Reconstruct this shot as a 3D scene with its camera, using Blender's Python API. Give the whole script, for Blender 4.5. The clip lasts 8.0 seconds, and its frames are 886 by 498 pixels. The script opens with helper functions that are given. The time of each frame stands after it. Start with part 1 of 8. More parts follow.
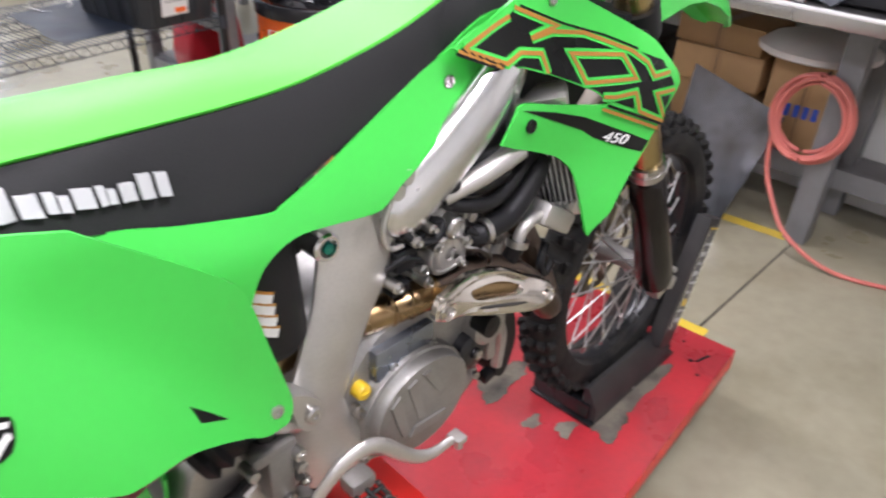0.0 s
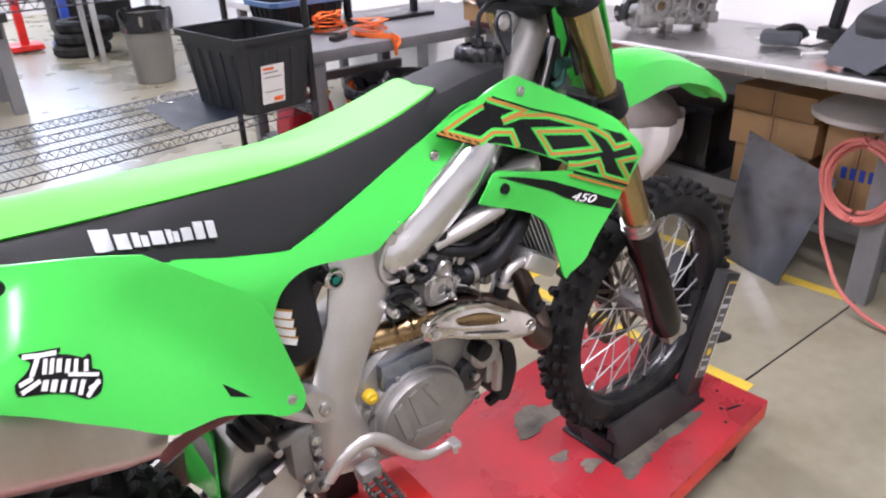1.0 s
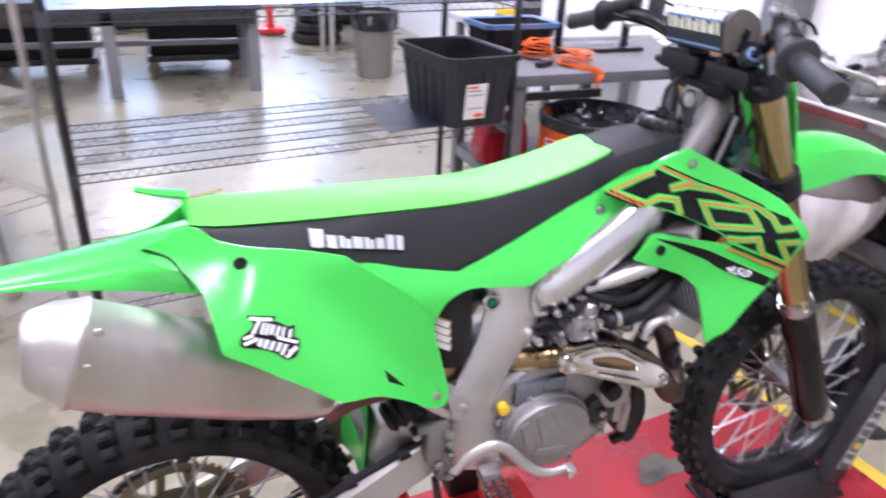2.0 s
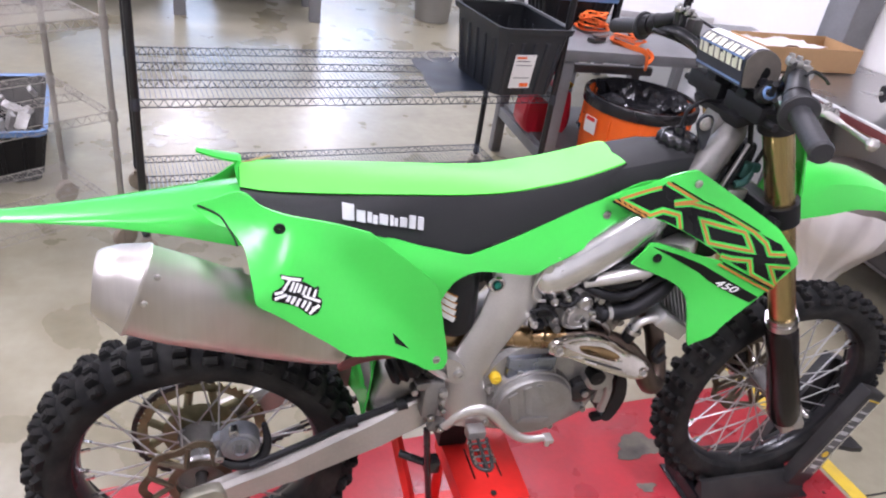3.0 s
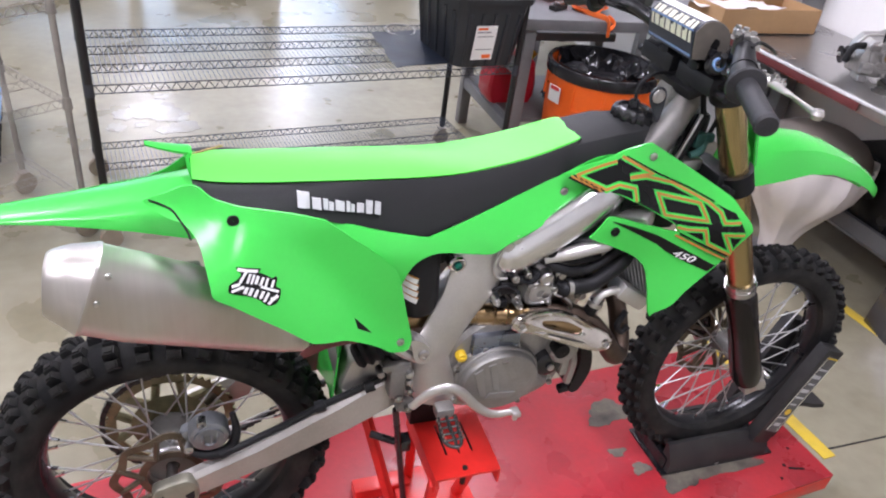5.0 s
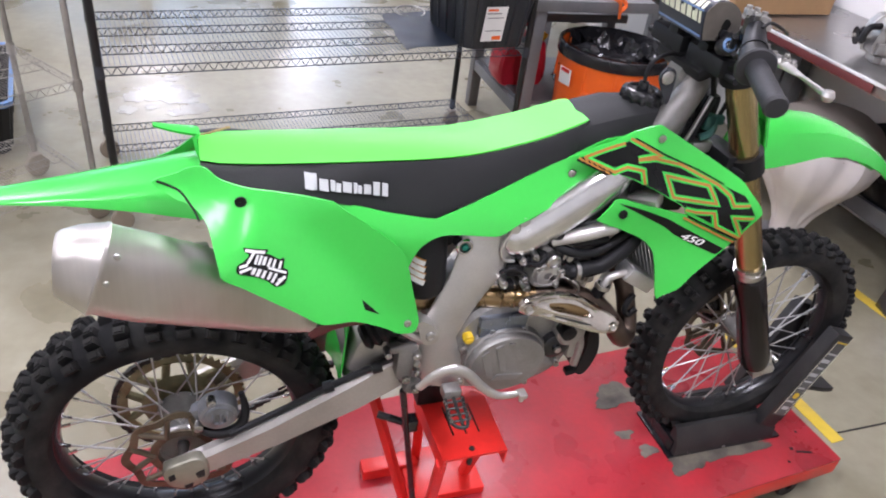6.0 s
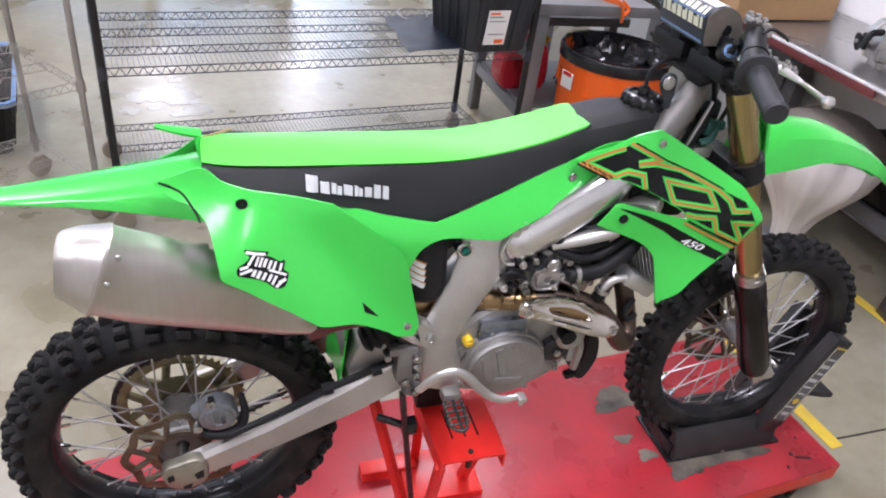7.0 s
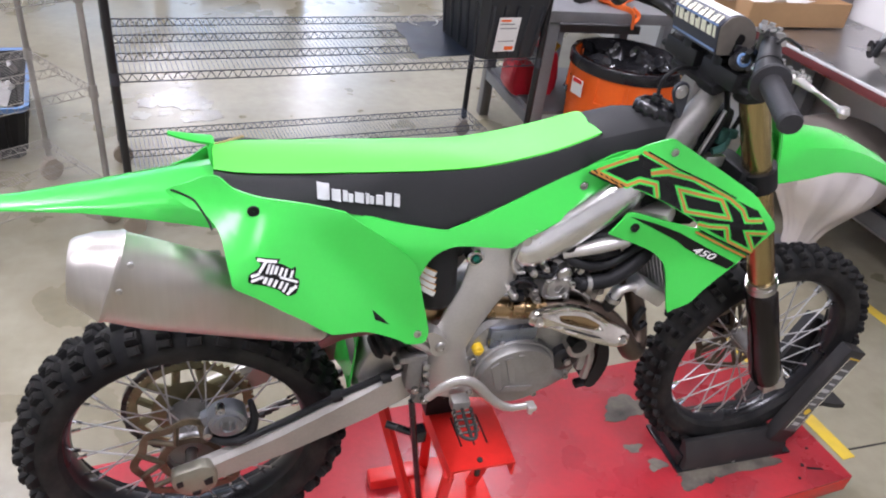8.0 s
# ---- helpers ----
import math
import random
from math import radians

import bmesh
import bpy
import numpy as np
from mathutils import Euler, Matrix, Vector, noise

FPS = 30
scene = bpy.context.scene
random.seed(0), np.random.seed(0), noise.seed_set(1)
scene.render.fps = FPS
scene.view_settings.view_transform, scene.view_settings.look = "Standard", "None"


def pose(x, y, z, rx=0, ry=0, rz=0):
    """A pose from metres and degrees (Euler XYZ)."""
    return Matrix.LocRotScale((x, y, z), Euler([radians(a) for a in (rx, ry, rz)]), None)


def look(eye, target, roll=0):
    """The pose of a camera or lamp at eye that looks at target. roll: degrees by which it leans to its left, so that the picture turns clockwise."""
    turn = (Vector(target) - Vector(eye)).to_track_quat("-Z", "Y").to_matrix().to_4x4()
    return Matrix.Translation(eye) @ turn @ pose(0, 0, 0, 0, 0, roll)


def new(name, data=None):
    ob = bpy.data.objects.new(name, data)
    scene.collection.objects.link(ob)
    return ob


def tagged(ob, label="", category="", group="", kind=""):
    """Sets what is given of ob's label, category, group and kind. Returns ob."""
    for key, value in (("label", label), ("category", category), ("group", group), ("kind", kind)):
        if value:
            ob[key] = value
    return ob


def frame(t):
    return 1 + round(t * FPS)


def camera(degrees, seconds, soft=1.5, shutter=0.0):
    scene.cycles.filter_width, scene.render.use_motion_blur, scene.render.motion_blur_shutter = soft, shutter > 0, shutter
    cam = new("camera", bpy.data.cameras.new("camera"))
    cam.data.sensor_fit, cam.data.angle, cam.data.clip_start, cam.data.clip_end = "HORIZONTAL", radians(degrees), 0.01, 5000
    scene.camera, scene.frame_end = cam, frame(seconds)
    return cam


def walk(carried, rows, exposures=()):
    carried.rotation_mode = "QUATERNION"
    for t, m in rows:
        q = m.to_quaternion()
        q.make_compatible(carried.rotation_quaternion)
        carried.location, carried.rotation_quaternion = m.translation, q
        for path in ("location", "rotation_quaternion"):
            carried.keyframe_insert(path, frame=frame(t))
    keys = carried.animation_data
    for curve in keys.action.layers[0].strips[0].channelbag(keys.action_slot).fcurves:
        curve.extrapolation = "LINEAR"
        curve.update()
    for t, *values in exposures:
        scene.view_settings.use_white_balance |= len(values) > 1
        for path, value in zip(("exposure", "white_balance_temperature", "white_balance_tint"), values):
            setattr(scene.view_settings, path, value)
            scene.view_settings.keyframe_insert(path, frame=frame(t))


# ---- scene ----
cam = camera(63.5, 8.0, soft=2.0, shutter=0.5)
PATH = [
    (0, (0.182, -0.652, 1.25), (1.427, 0.5, 0.191), 2.6),
    (0.5, (0.16, -0.772, 1.288), (1.255, 0.579, 0.3), -2.4),
    (1, (0.148, -0.944, 1.337), (1.234, 0.478, 0.445), -1.9),
    (1.5, (0.116, -1.027, 1.377), (1.049, 0.505, 0.493), -1.1),
    (2, (0.101, -1.057, 1.438), (0.784, 0.61, 0.569), 2.4),
    (2.2, (0.094, -1.079, 1.476), (0.681, 0.613, 0.586), 3.4),
    (3.3, (0.09, -1.159, 1.58), (0.677, 0.451, 0.55), 10.2),
    (3.5, (0.102, -1.161, 1.59), (0.66, 0.485, 0.601), 9.7),
    (4, (0.134, -1.169, 1.597), (0.624, 0.528, 0.659), 6.3),
    (4.5, (0.126, -1.159, 1.596), (0.763, 0.45, 0.592), 7.9),
    (5, (0.12, -1.148, 1.587), (0.764, 0.41, 0.512), 8.0),
    (6.5, (0.127, -1.155, 1.587), (0.73, 0.389, 0.467), 7.7),
    (7, (0.126, -1.155, 1.59), (0.736, 0.391, 0.478), 8.1),
    (7.5, (0.124, -1.152, 1.593), (0.731, 0.412, 0.504), 8.2),
    (8, (0.122, -1.149, 1.592), (0.712, 0.411, 0.49), 8.0),
]
walk(cam, [(t, look(eye, target, roll)) for t, eye, target, roll in PATH], exposures=[(0.0, 0.40, 6300, 14), (1.0, 0.45, 6150, 18), (2.2, 0.55, 5780, 23), (3.3, 0.27, 6080, 19), (4.5, 0.23, 6080, 17), (8.0, 0.20, 6050, 16)])

FLOOR = -0.168  # the workshop floor; the lift's deck is z = 0

# ---- light: ceiling fixtures of the workshop, faint ambient ----
world = bpy.data.worlds.new("workshop_air")
scene.world = world
world.use_nodes = True
world.node_tree.nodes["Background"].inputs["Color"].default_value = (0.9, 0.95, 1.0, 1)
world.node_tree.nodes["Background"].inputs["Strength"].default_value = 0.3
LAMPS = [(-1.6, -0.9), (0.8, -1.25), (-1.6, 2.3), (1.6, 2.3), (-3.6, 5.4), (1.6, 5.4), (-0.5, 10.4), (1.8, 11.1), (-4.6, 3.0)]
LAMP_POWER = 55.0
CEILING = 3.3
for lx, ly in LAMPS:
    lamp = bpy.data.lights.new("strip_light", "AREA")
    lamp.shape, lamp.size, lamp.size_y, lamp.energy, lamp.color = "RECTANGLE", 0.5, 1.3, LAMP_POWER * (0.7 if ly == 5.4 else 1.0), (0.96, 0.915, 1.0)
    new("strip_light", lamp).matrix_world = pose(lx, ly, CEILING - 0.13)

# ---- materials ----
def mat(name, color, rough=0.5, metal=0.0, vary=0.12, grain=40.0, blotch=4.0, bump=0.1, rough_vary=0.15, second=None, coat=0.0, spec=0.5, stretch=None):
    """A surface with a fine grain and large blotches of colour, gloss and relief."""
    m = bpy.data.materials.new(name)
    m.use_nodes = True
    n, l = m.node_tree.nodes, m.node_tree.links
    b = n["Principled BSDF"]
    b.inputs["Metallic"].default_value = metal
    b.inputs["Coat Weight"].default_value = coat
    b.inputs["Specular IOR Level"].default_value = spec
    co = n.new("ShaderNodeTexCoord")
    big, fine = n.new("ShaderNodeTexNoise"), n.new("ShaderNodeTexNoise")
    big.inputs["Scale"].default_value, fine.inputs["Scale"].default_value = blotch, grain
    big.inputs["Detail"].default_value, fine.inputs["Detail"].default_value = 5, 4
    for t in (big, fine):
        l.new(co.outputs["Object"], t.inputs["Vector"])
    if stretch:  # brushed: the fine grain drawn out along one way
        mp = n.new("ShaderNodeMapping")
        mp.inputs["Scale"].default_value = stretch
        l.new(co.outputs["Object"], mp.inputs["Vector"])
        l.new(mp.outputs["Vector"], fine.inputs["Vector"])
    mix = n.new("ShaderNodeMix")
    mix.data_type = "RGBA"
    other = second or tuple(c * (1 - 2.2 * vary) for c in color)
    mix.inputs["A"].default_value = (*other, 1)
    mix.inputs["B"].default_value = (*color, 1)
    ramp = n.new("ShaderNodeMapRange")
    ramp.inputs["From Min"].default_value, ramp.inputs["From Max"].default_value = 0.3, 0.6
    l.new(big.outputs["Fac"], ramp.inputs["Value"])
    l.new(ramp.outputs["Result"], mix.inputs["Factor"])
    mul = n.new("ShaderNodeMix")
    mul.data_type, mul.blend_type = "RGBA", "MULTIPLY"
    mul.inputs["Factor"].default_value = 1
    g = n.new("ShaderNodeMapRange")
    g.inputs["To Min"].default_value, g.inputs["To Max"].default_value = 1 - vary, 1 + vary * 0.6
    l.new(fine.outputs["Fac"], g.inputs["Value"])
    l.new(mix.outputs["Result"], mul.inputs["A"])
    l.new(g.outputs["Result"], mul.inputs["B"])
    l.new(mul.outputs["Result"], b.inputs["Base Color"])
    r = n.new("ShaderNodeMapRange")
    r.inputs["To Min"].default_value, r.inputs["To Max"].default_value = max(0.02, rough - rough_vary), min(1, rough + rough_vary)
    l.new(big.outputs["Fac"], r.inputs["Value"])
    l.new(r.outputs["Result"], b.inputs["Roughness"])
    if bump:
        h = n.new("ShaderNodeBump")
        h.inputs["Strength"].default_value, h.inputs["Distance"].default_value = bump, 0.002
        l.new(fine.outputs["Fac"], h.inputs["Height"])
        l.new(h.outputs["Normal"], b.inputs["Normal"])
    return m


def glow(name, color, strength):
    m = bpy.data.materials.new(name)
    m.use_nodes = True
    b = m.node_tree.nodes["Principled BSDF"]
    b.inputs["Emission Color"].default_value, b.inputs["Emission Strength"].default_value = (*color, 1), strength
    return m


GREEN = mat("lime_plastic", (0.058, 0.575, 0.074), 0.24, vary=0.04, grain=120, blotch=3, bump=0.02, rough_vary=0.08)
GREEN_SEAT = mat("lime_vinyl", (0.108, 0.73, 0.066), 0.5, vary=0.05, grain=300, blotch=3, bump=0.15)
VINYL = mat("black_vinyl", (0.020, 0.0205, 0.021), 0.6, spec=0.26, vary=0.15, grain=400, blotch=6, bump=0.25)
BLACK = mat("black_plastic", (0.011, 0.011, 0.012), 0.5, spec=0.26, vary=0.2, grain=80, blotch=5)
GLOSS_BLACK = mat("black_paint", (0.012, 0.012, 0.014), 0.28, vary=0.2, grain=60)
RUBBER = mat("tyre_rubber", (0.0085, 0.0085, 0.009), 0.78, spec=0.22, vary=0.35, grain=90, blotch=11, bump=0.35, second=(0.038, 0.036, 0.032))
ALLOY = mat("cast_aluminium", (0.61, 0.595, 0.565), 0.42, 0.85, vary=0.1, grain=220, blotch=7, bump=0.12)
SPAR = mat("brushed_aluminium", (0.78, 0.78, 0.77), 0.24, 0.95, vary=0.12, grain=120, blotch=9, bump=0.04, second=(0.60, 0.60, 0.60), stretch=(0.08, 1.0, 0.5))
STEEL = mat("bare_steel", (0.55, 0.54, 0.52), 0.3, 1.0, vary=0.12, grain=120, blotch=9)
SHIELD_METAL = mat("pressed_shield", (0.74, 0.70, 0.64), 0.17, 1.0, vary=0.1, grain=120, blotch=14, second=(0.5, 0.45, 0.39))
SPOKE = mat("spoke_steel", (0.50, 0.50, 0.49), 0.38, 0.6, vary=0.1)
CHROME = mat("chrome", (0.75, 0.75, 0.76), 0.15, 1.0, vary=0.05, bump=0.0, rough_vary=0.06)
ENGINE = mat("engine_casting", (0.42, 0.41, 0.39), 0.45, 0.8, vary=0.16, grain=180, blotch=12, bump=0.25)
CAST_GREY = mat("dull_grey_casting", (0.24, 0.23, 0.215), 0.48, 0.6, vary=0.15, grain=160, blotch=9, bump=0.2)
DARK_METAL = mat("dark_metal", (0.06, 0.058, 0.056), 0.45, 0.6, vary=0.2, grain=100, blotch=10)
BRONZE = mat("heat_tinted_pipe", (0.33, 0.225, 0.11), 0.28, 0.95, vary=0.2, grain=40, blotch=16, second=(0.20, 0.135, 0.075))
GOLD = mat("gold_anodised", (0.44, 0.31, 0.13), 0.27, 0.95, vary=0.06, grain=90, blotch=4, second=(0.40, 0.34, 0.17))
BROWN_GUARD = mat("dark_guard", (0.012, 0.009, 0.008), 0.20, spec=0.3, vary=0.15)
PALE_INK = mat("pale_ink", (0.72, 0.70, 0.55), 0.5, vary=0.05, bump=0)
SPROCKET = mat("worn_sprocket", (0.30, 0.275, 0.15), 0.45, 0.5, vary=0.25, grain=80, blotch=14)
DISC = mat("worn_disc_steel", (0.19, 0.155, 0.11), 0.4, 0.85, vary=0.25, grain=90, blotch=16)
GREY_INK = mat("silver_grey_ink", (0.46, 0.47, 0.47), 0.5, vary=0.05, bump=0)
FIN = mat("radiator_fin", (0.52, 0.52, 0.53), 0.5, 0.6, vary=0.1, grain=200, blotch=20)
MUFFLER = mat("titanium_can", (0.60, 0.58, 0.545), 0.42, 0.95, vary=0.09, grain=130, blotch=5, second=(0.47, 0.435, 0.385), rough_vary=0.2, bump=0.05, stretch=(1.0, 0.06, 0.06))
TEAL = mat("teal_anodised", (0.02, 0.24, 0.18), 0.3, 0.7)
TEAL_DULL = mat("dull_teal", (0.05, 0.15, 0.125), 0.45, 0.4, vary=0.2)
YELLOW = mat("yellow_plastic", (0.75, 0.50, 0.02), 0.4)
ORANGE_INK = mat("orange_ink", (0.42, 0.19, 0.03), 0.4, vary=0.05, bump=0)
BLACK_INK = mat("black_ink", (0.006, 0.006, 0.006), 0.3, spec=0.25, vary=0.05, bump=0)
WHITE_INK = mat("white_ink", (0.82, 0.82, 0.80), 0.45, vary=0.03, bump=0)
PAD_BLUE = mat("navy_pad", (0.010, 0.014, 0.028), 0.35, spec=0.4, vary=0.15)
BLUE_INK = mat("blue_ink", (0.02, 0.07, 0.42), 0.45, vary=0.03, bump=0)
BLUE_SHEEN = mat("blue_print", (0.16, 0.26, 0.50), 0.35, vary=0.15, bump=0)
MAT_BLUE = mat("dark_blue_sheet", (0.026, 0.036, 0.060), 0.5, vary=0.2, grain=30, blotch=9, bump=0.3)
LABEL_GREY = mat("grey_label", (0.10, 0.10, 0.10), 0.5, vary=0.2, grain=150)
PAPER = mat("label_paper", (0.80, 0.79, 0.76), 0.7, vary=0.04)
RED_DECK = mat("worn_red_deck", (0.45, 0.026, 0.036), 0.31, vary=0.18, grain=60, blotch=7, bump=0.2, second=(0.34, 0.034, 0.043), rough_vary=0.2)
RED = mat("red_paint", (0.78, 0.026, 0.018), 0.36, vary=0.1, grain=70, blotch=8)
TOTE = mat("blue_black_plastic", (0.026, 0.029, 0.034), 0.42, vary=0.12, grain=120, blotch=5, bump=0.1)
SWING = mat("dull_cast_aluminium", (0.50, 0.48, 0.45), 0.42, 0.8, vary=0.12, grain=180, blotch=6, bump=0.15)
CONCRETE_PATCH = mat("bare_patch", (0.17, 0.15, 0.115), 0.7, vary=0.35, grain=110, blotch=16, bump=0.4, second=(0.045, 0.038, 0.032))
ORANGE = mat("orange_plastic", (0.94, 0.145, 0.009), 0.45, vary=0.06, grain=60, blotch=4)
RED_FUEL = mat("red_fuel_plastic", (0.50, 0.012, 0.03), 0.45, vary=0.08)
STEEL_GREY = mat("grey_enamel", (0.20, 0.20, 0.205), 0.45, 0.1, vary=0.12, grain=60, blotch=5)
STAINLESS = mat("stainless_top", (0.50, 0.49, 0.48), 0.28, 0.95, vary=0.1, grain=30, blotch=3, bump=0.03)
WIRE = mat("zinc_wire", (0.60, 0.60, 0.58), 0.36, 0.75, vary=0.1)
CART_WIRE = mat("dull_galvanised", (0.36, 0.34, 0.30), 0.5, 0.35, vary=0.15)
WIRE_BLUE = mat("blue_grey_wire", (0.15, 0.18, 0.24), 0.33, 0.6, vary=0.12)
RAIL = mat("dark_wire_rail", (0.075, 0.08, 0.095), 0.4, 0.5, vary=0.15)
POST = mat("black_post", (0.012, 0.012, 0.013), 0.35, vary=0.1)
WALL = mat("white_wall", (0.82, 0.81, 0.79), 0.7, vary=0.03, grain=30, blotch=1.2, bump=0.08)
CEIL = mat("ceiling_white", (0.7, 0.7, 0.69), 0.85, vary=0.04, grain=20, blotch=1)
CARD = mat("cardboard", (0.42, 0.255, 0.12), 0.8, vary=0.08, grain=40, blotch=3)
FOAM = mat("tan_foam", (0.50, 0.36, 0.16), 0.9, vary=0.2, grain=200)
CARD_EDGE = mat("packing_tape", (0.35, 0.20, 0.09), 0.4, vary=0.06)
TAPE = mat("yellow_floor_tape", (0.72, 0.52, 0.05), 0.5, vary=0.14, grain=30, blotch=6, second=(0.58, 0.42, 0.09))
SHEET = mat("dark_steel_sheet", (0.17, 0.17, 0.185), 0.15, 0.92, vary=0.25, grain=25, blotch=5, rough_vary=0.14, second=(0.085, 0.075, 0.066))
HOSE = mat("red_rubber_hose", (0.58, 0.16, 0.13), 0.5, vary=0.08)
BAG_WHITE = mat("white_liner", (0.74, 0.70, 0.68), 0.45, vary=0.06, grain=12, blotch=5, bump=0.4)
BAG_BLACK = mat("black_liner", (0.016, 0.016, 0.018), 0.16, vary=0.1, grain=8, blotch=20, bump=0.7, rough_vary=0.1)
GREY_CAN = mat("grey_bin_plastic", (0.20, 0.19, 0.165), 0.6, vary=0.08)
TAUPE = mat("taupe_plastic", (0.17, 0.145, 0.125), 0.55, vary=0.08)
CASTER = mat("tan_caster", (0.30, 0.25, 0.19), 0.5, vary=0.15)
PAD_TAUPE = mat("dull_taupe_foam", (0.105, 0.092, 0.074), 0.7, vary=0.2, grain=60, blotch=14)
STRAP = mat("orange_webbing", (0.85, 0.16, 0.02), 0.6, vary=0.1, grain=200)
CLOTH = mat("grey_cloth", (0.075, 0.08, 0.09), 0.85, vary=0.15, grain=150, bump=0.3)
TRIM_RED = mat("red_edge_trim", (0.13, 0.028, 0.028), 0.5, vary=0.12)
# blue switch ring; on the totes, a reflection put into the rim colour
BLUE_RING_RIM_SHEEN = mat("blue_rim", (0.12, 0.22, 0.42), 0.35, vary=0.06)
DAYLIGHT = glow("frosted_daylight", (0.48, 0.72, 1.0), 4.6)
DIFFUSER = glow("lamp_diffuser", (1.0, 0.97, 0.93), 9.0)


# floor concrete: pale, polished, blotched, with fine scratches
def concrete():
    m = mat("polished_concrete", (0.320, 0.297, 0.214), 0.30, vary=0.20, grain=18, blotch=2.6, bump=0.05, second=(0.208, 0.185, 0.118), rough_vary=0.14)
    return m


CONCRETE = concrete()


# ---- building helpers ----
def part(name, bm, material, parent=None, label="", smooth=True, kind=""):
    """Links a bmesh as one mesh object, under a thing or a part."""
    me = bpy.data.meshes.new(name)
    bmesh.ops.recalc_face_normals(bm, faces=bm.faces)
    bm.to_mesh(me)
    bm.free()
    if material:
        me.materials.append(material)
    if smooth:
        me.shade_smooth()
        me.set_sharp_from_angle(angle=radians(38))
    ob = new(name, me)
    ob.parent = parent
    return tagged(ob, label, kind=kind)


def thing(name, label, category, at=(0, 0, 0), group="", turn=0.0):
    ob = new(name)
    ob.empty_display_size = 0.05
    ob.matrix_world = pose(*at, 0, 0, turn)
    return tagged(ob, label, category, group)


def turned(centre, degrees, axis):
    """A pose at a place, turned about one axis."""
    return Matrix.Translation(centre) @ Matrix.Rotation(radians(degrees), 4, axis)


def box(bm, centre, size, m=None, bevel=0.0):
    """A block, bevelled, at a place or under a pose."""
    r = bmesh.ops.create_cube(bm, size=1.0)
    t = (m or Matrix()) @ Matrix.Translation(centre) @ Matrix.Diagonal((*size, 1))
    bmesh.ops.transform(bm, matrix=t, verts=r["verts"])
    if bevel:
        edges = {e for v in r["verts"] for e in v.link_edges}
        bmesh.ops.bevel(bm, geom=list(edges), offset=bevel, segments=2, affect="EDGES", profile=0.6)
    return bm


def rod(bm, a, b, r, r2=None, seg=12, caps=True):
    """A round bar from a to b."""
    a, b = Vector(a), Vector(b)
    q = (b - a).to_track_quat("Z", "Y").to_matrix().to_4x4()
    got = bmesh.ops.create_cone(bm, cap_ends=caps, segments=seg, radius1=r, radius2=r if r2 is None else r2, depth=(b - a).length)
    bmesh.ops.transform(bm, matrix=Matrix.Translation((a + b) / 2) @ q, verts=got["verts"])
    return bm


def curve_points(points, steps=6):
    """A smooth line through the points (Catmull-Rom)."""
    p = [Vector(v) for v in points]
    if len(p) < 3 or steps < 2:
        return p
    q = [2 * p[0] - p[1], *p, 2 * p[-1] - p[-2]]
    out = []
    for i in range(1, len(q) - 2):
        a, b, c, d = q[i - 1 : i + 3]
        for k in range(steps):
            t = k / steps
            out.append(0.5 * (2 * b + (c - a) * t + (2 * a - 5 * b + 4 * c - d) * t * t + (3 * b - a - 3 * c + d) * t**3))
    return [*out, p[-1]]


def tube(bm, points, radius, seg=10, steps=6, flat=1.0, up=(0, 1, 0)):
    """A pipe along a smooth line. radius: one, or one a point; flat: its width along up over its height."""
    line = curve_points(points, steps)
    radii = radius if isinstance(radius, (list, tuple)) else [radius] * len(points)
    rings, up = [], Vector(up)
    for i, v in enumerate(line):
        ahead = (line[min(i + 1, len(line) - 1)] - line[max(i - 1, 0)]).normalized()
        side = up - ahead * up.dot(ahead)
        side = side.normalized() if side.length > 1e-3 else ahead.orthogonal().normalized()
        above = ahead.cross(side)
        u = i / (len(line) - 1) * (len(radii) - 1)
        k = min(int(u), len(radii) - 2)
        r = radii[k] + (radii[k + 1] - radii[k]) * (u - k)
        ring = []
        for s in range(seg):
            a = 2 * math.pi * s / seg
            ring.append(bm.verts.new(v + side * (r * flat * math.cos(a)) + above * (r * math.sin(a))))
        rings.append(ring)
    for a, b in zip(rings, rings[1:]):
        for s in range(seg):
            bm.faces.new((a[s], a[(s + 1) % seg], b[(s + 1) % seg], b[s]))
    bm.faces.new(rings[0][::-1])
    bm.faces.new(rings[-1])
    return bm


def lathe(bm, profile, seg=40, m=None, closed=False):
    """Turns a profile of (radius, height) round the z axis."""
    m = m or Matrix()
    rings = [[bm.verts.new(m @ Vector((r * math.cos(2 * math.pi * s / seg), r * math.sin(2 * math.pi * s / seg), z))) for s in range(seg)] for r, z in profile]
    pairs = list(zip(rings, rings[1:]))
    if closed:
        pairs.append((rings[-1], rings[0]))
    for a, b in pairs:
        for s in range(seg):
            bm.faces.new((a[s], a[(s + 1) % seg], b[(s + 1) % seg], b[s]))
    return bm


def loft(bm, sections, closed=True, cap=True):
    """Joins rows of points, all of one length, into a skin."""
    rows = [[bm.verts.new(v) for v in row] for row in sections]
    n = len(rows[0])
    for a, b in zip(rows, rows[1:]):
        for s in range(n if closed else n - 1):
            bm.faces.new((a[s], a[(s + 1) % n], b[(s + 1) % n], b[s]))
    if cap and closed:
        bm.faces.new(rows[0][::-1])
        bm.faces.new(rows[-1])
    return bm


def thicken(bm, depth):
    """Gives an open skin a thickness."""
    faces = list(bm.faces)
    bmesh.ops.recalc_face_normals(bm, faces=faces)
    bmesh.ops.solidify(bm, geom=faces, thickness=depth)
    return bm


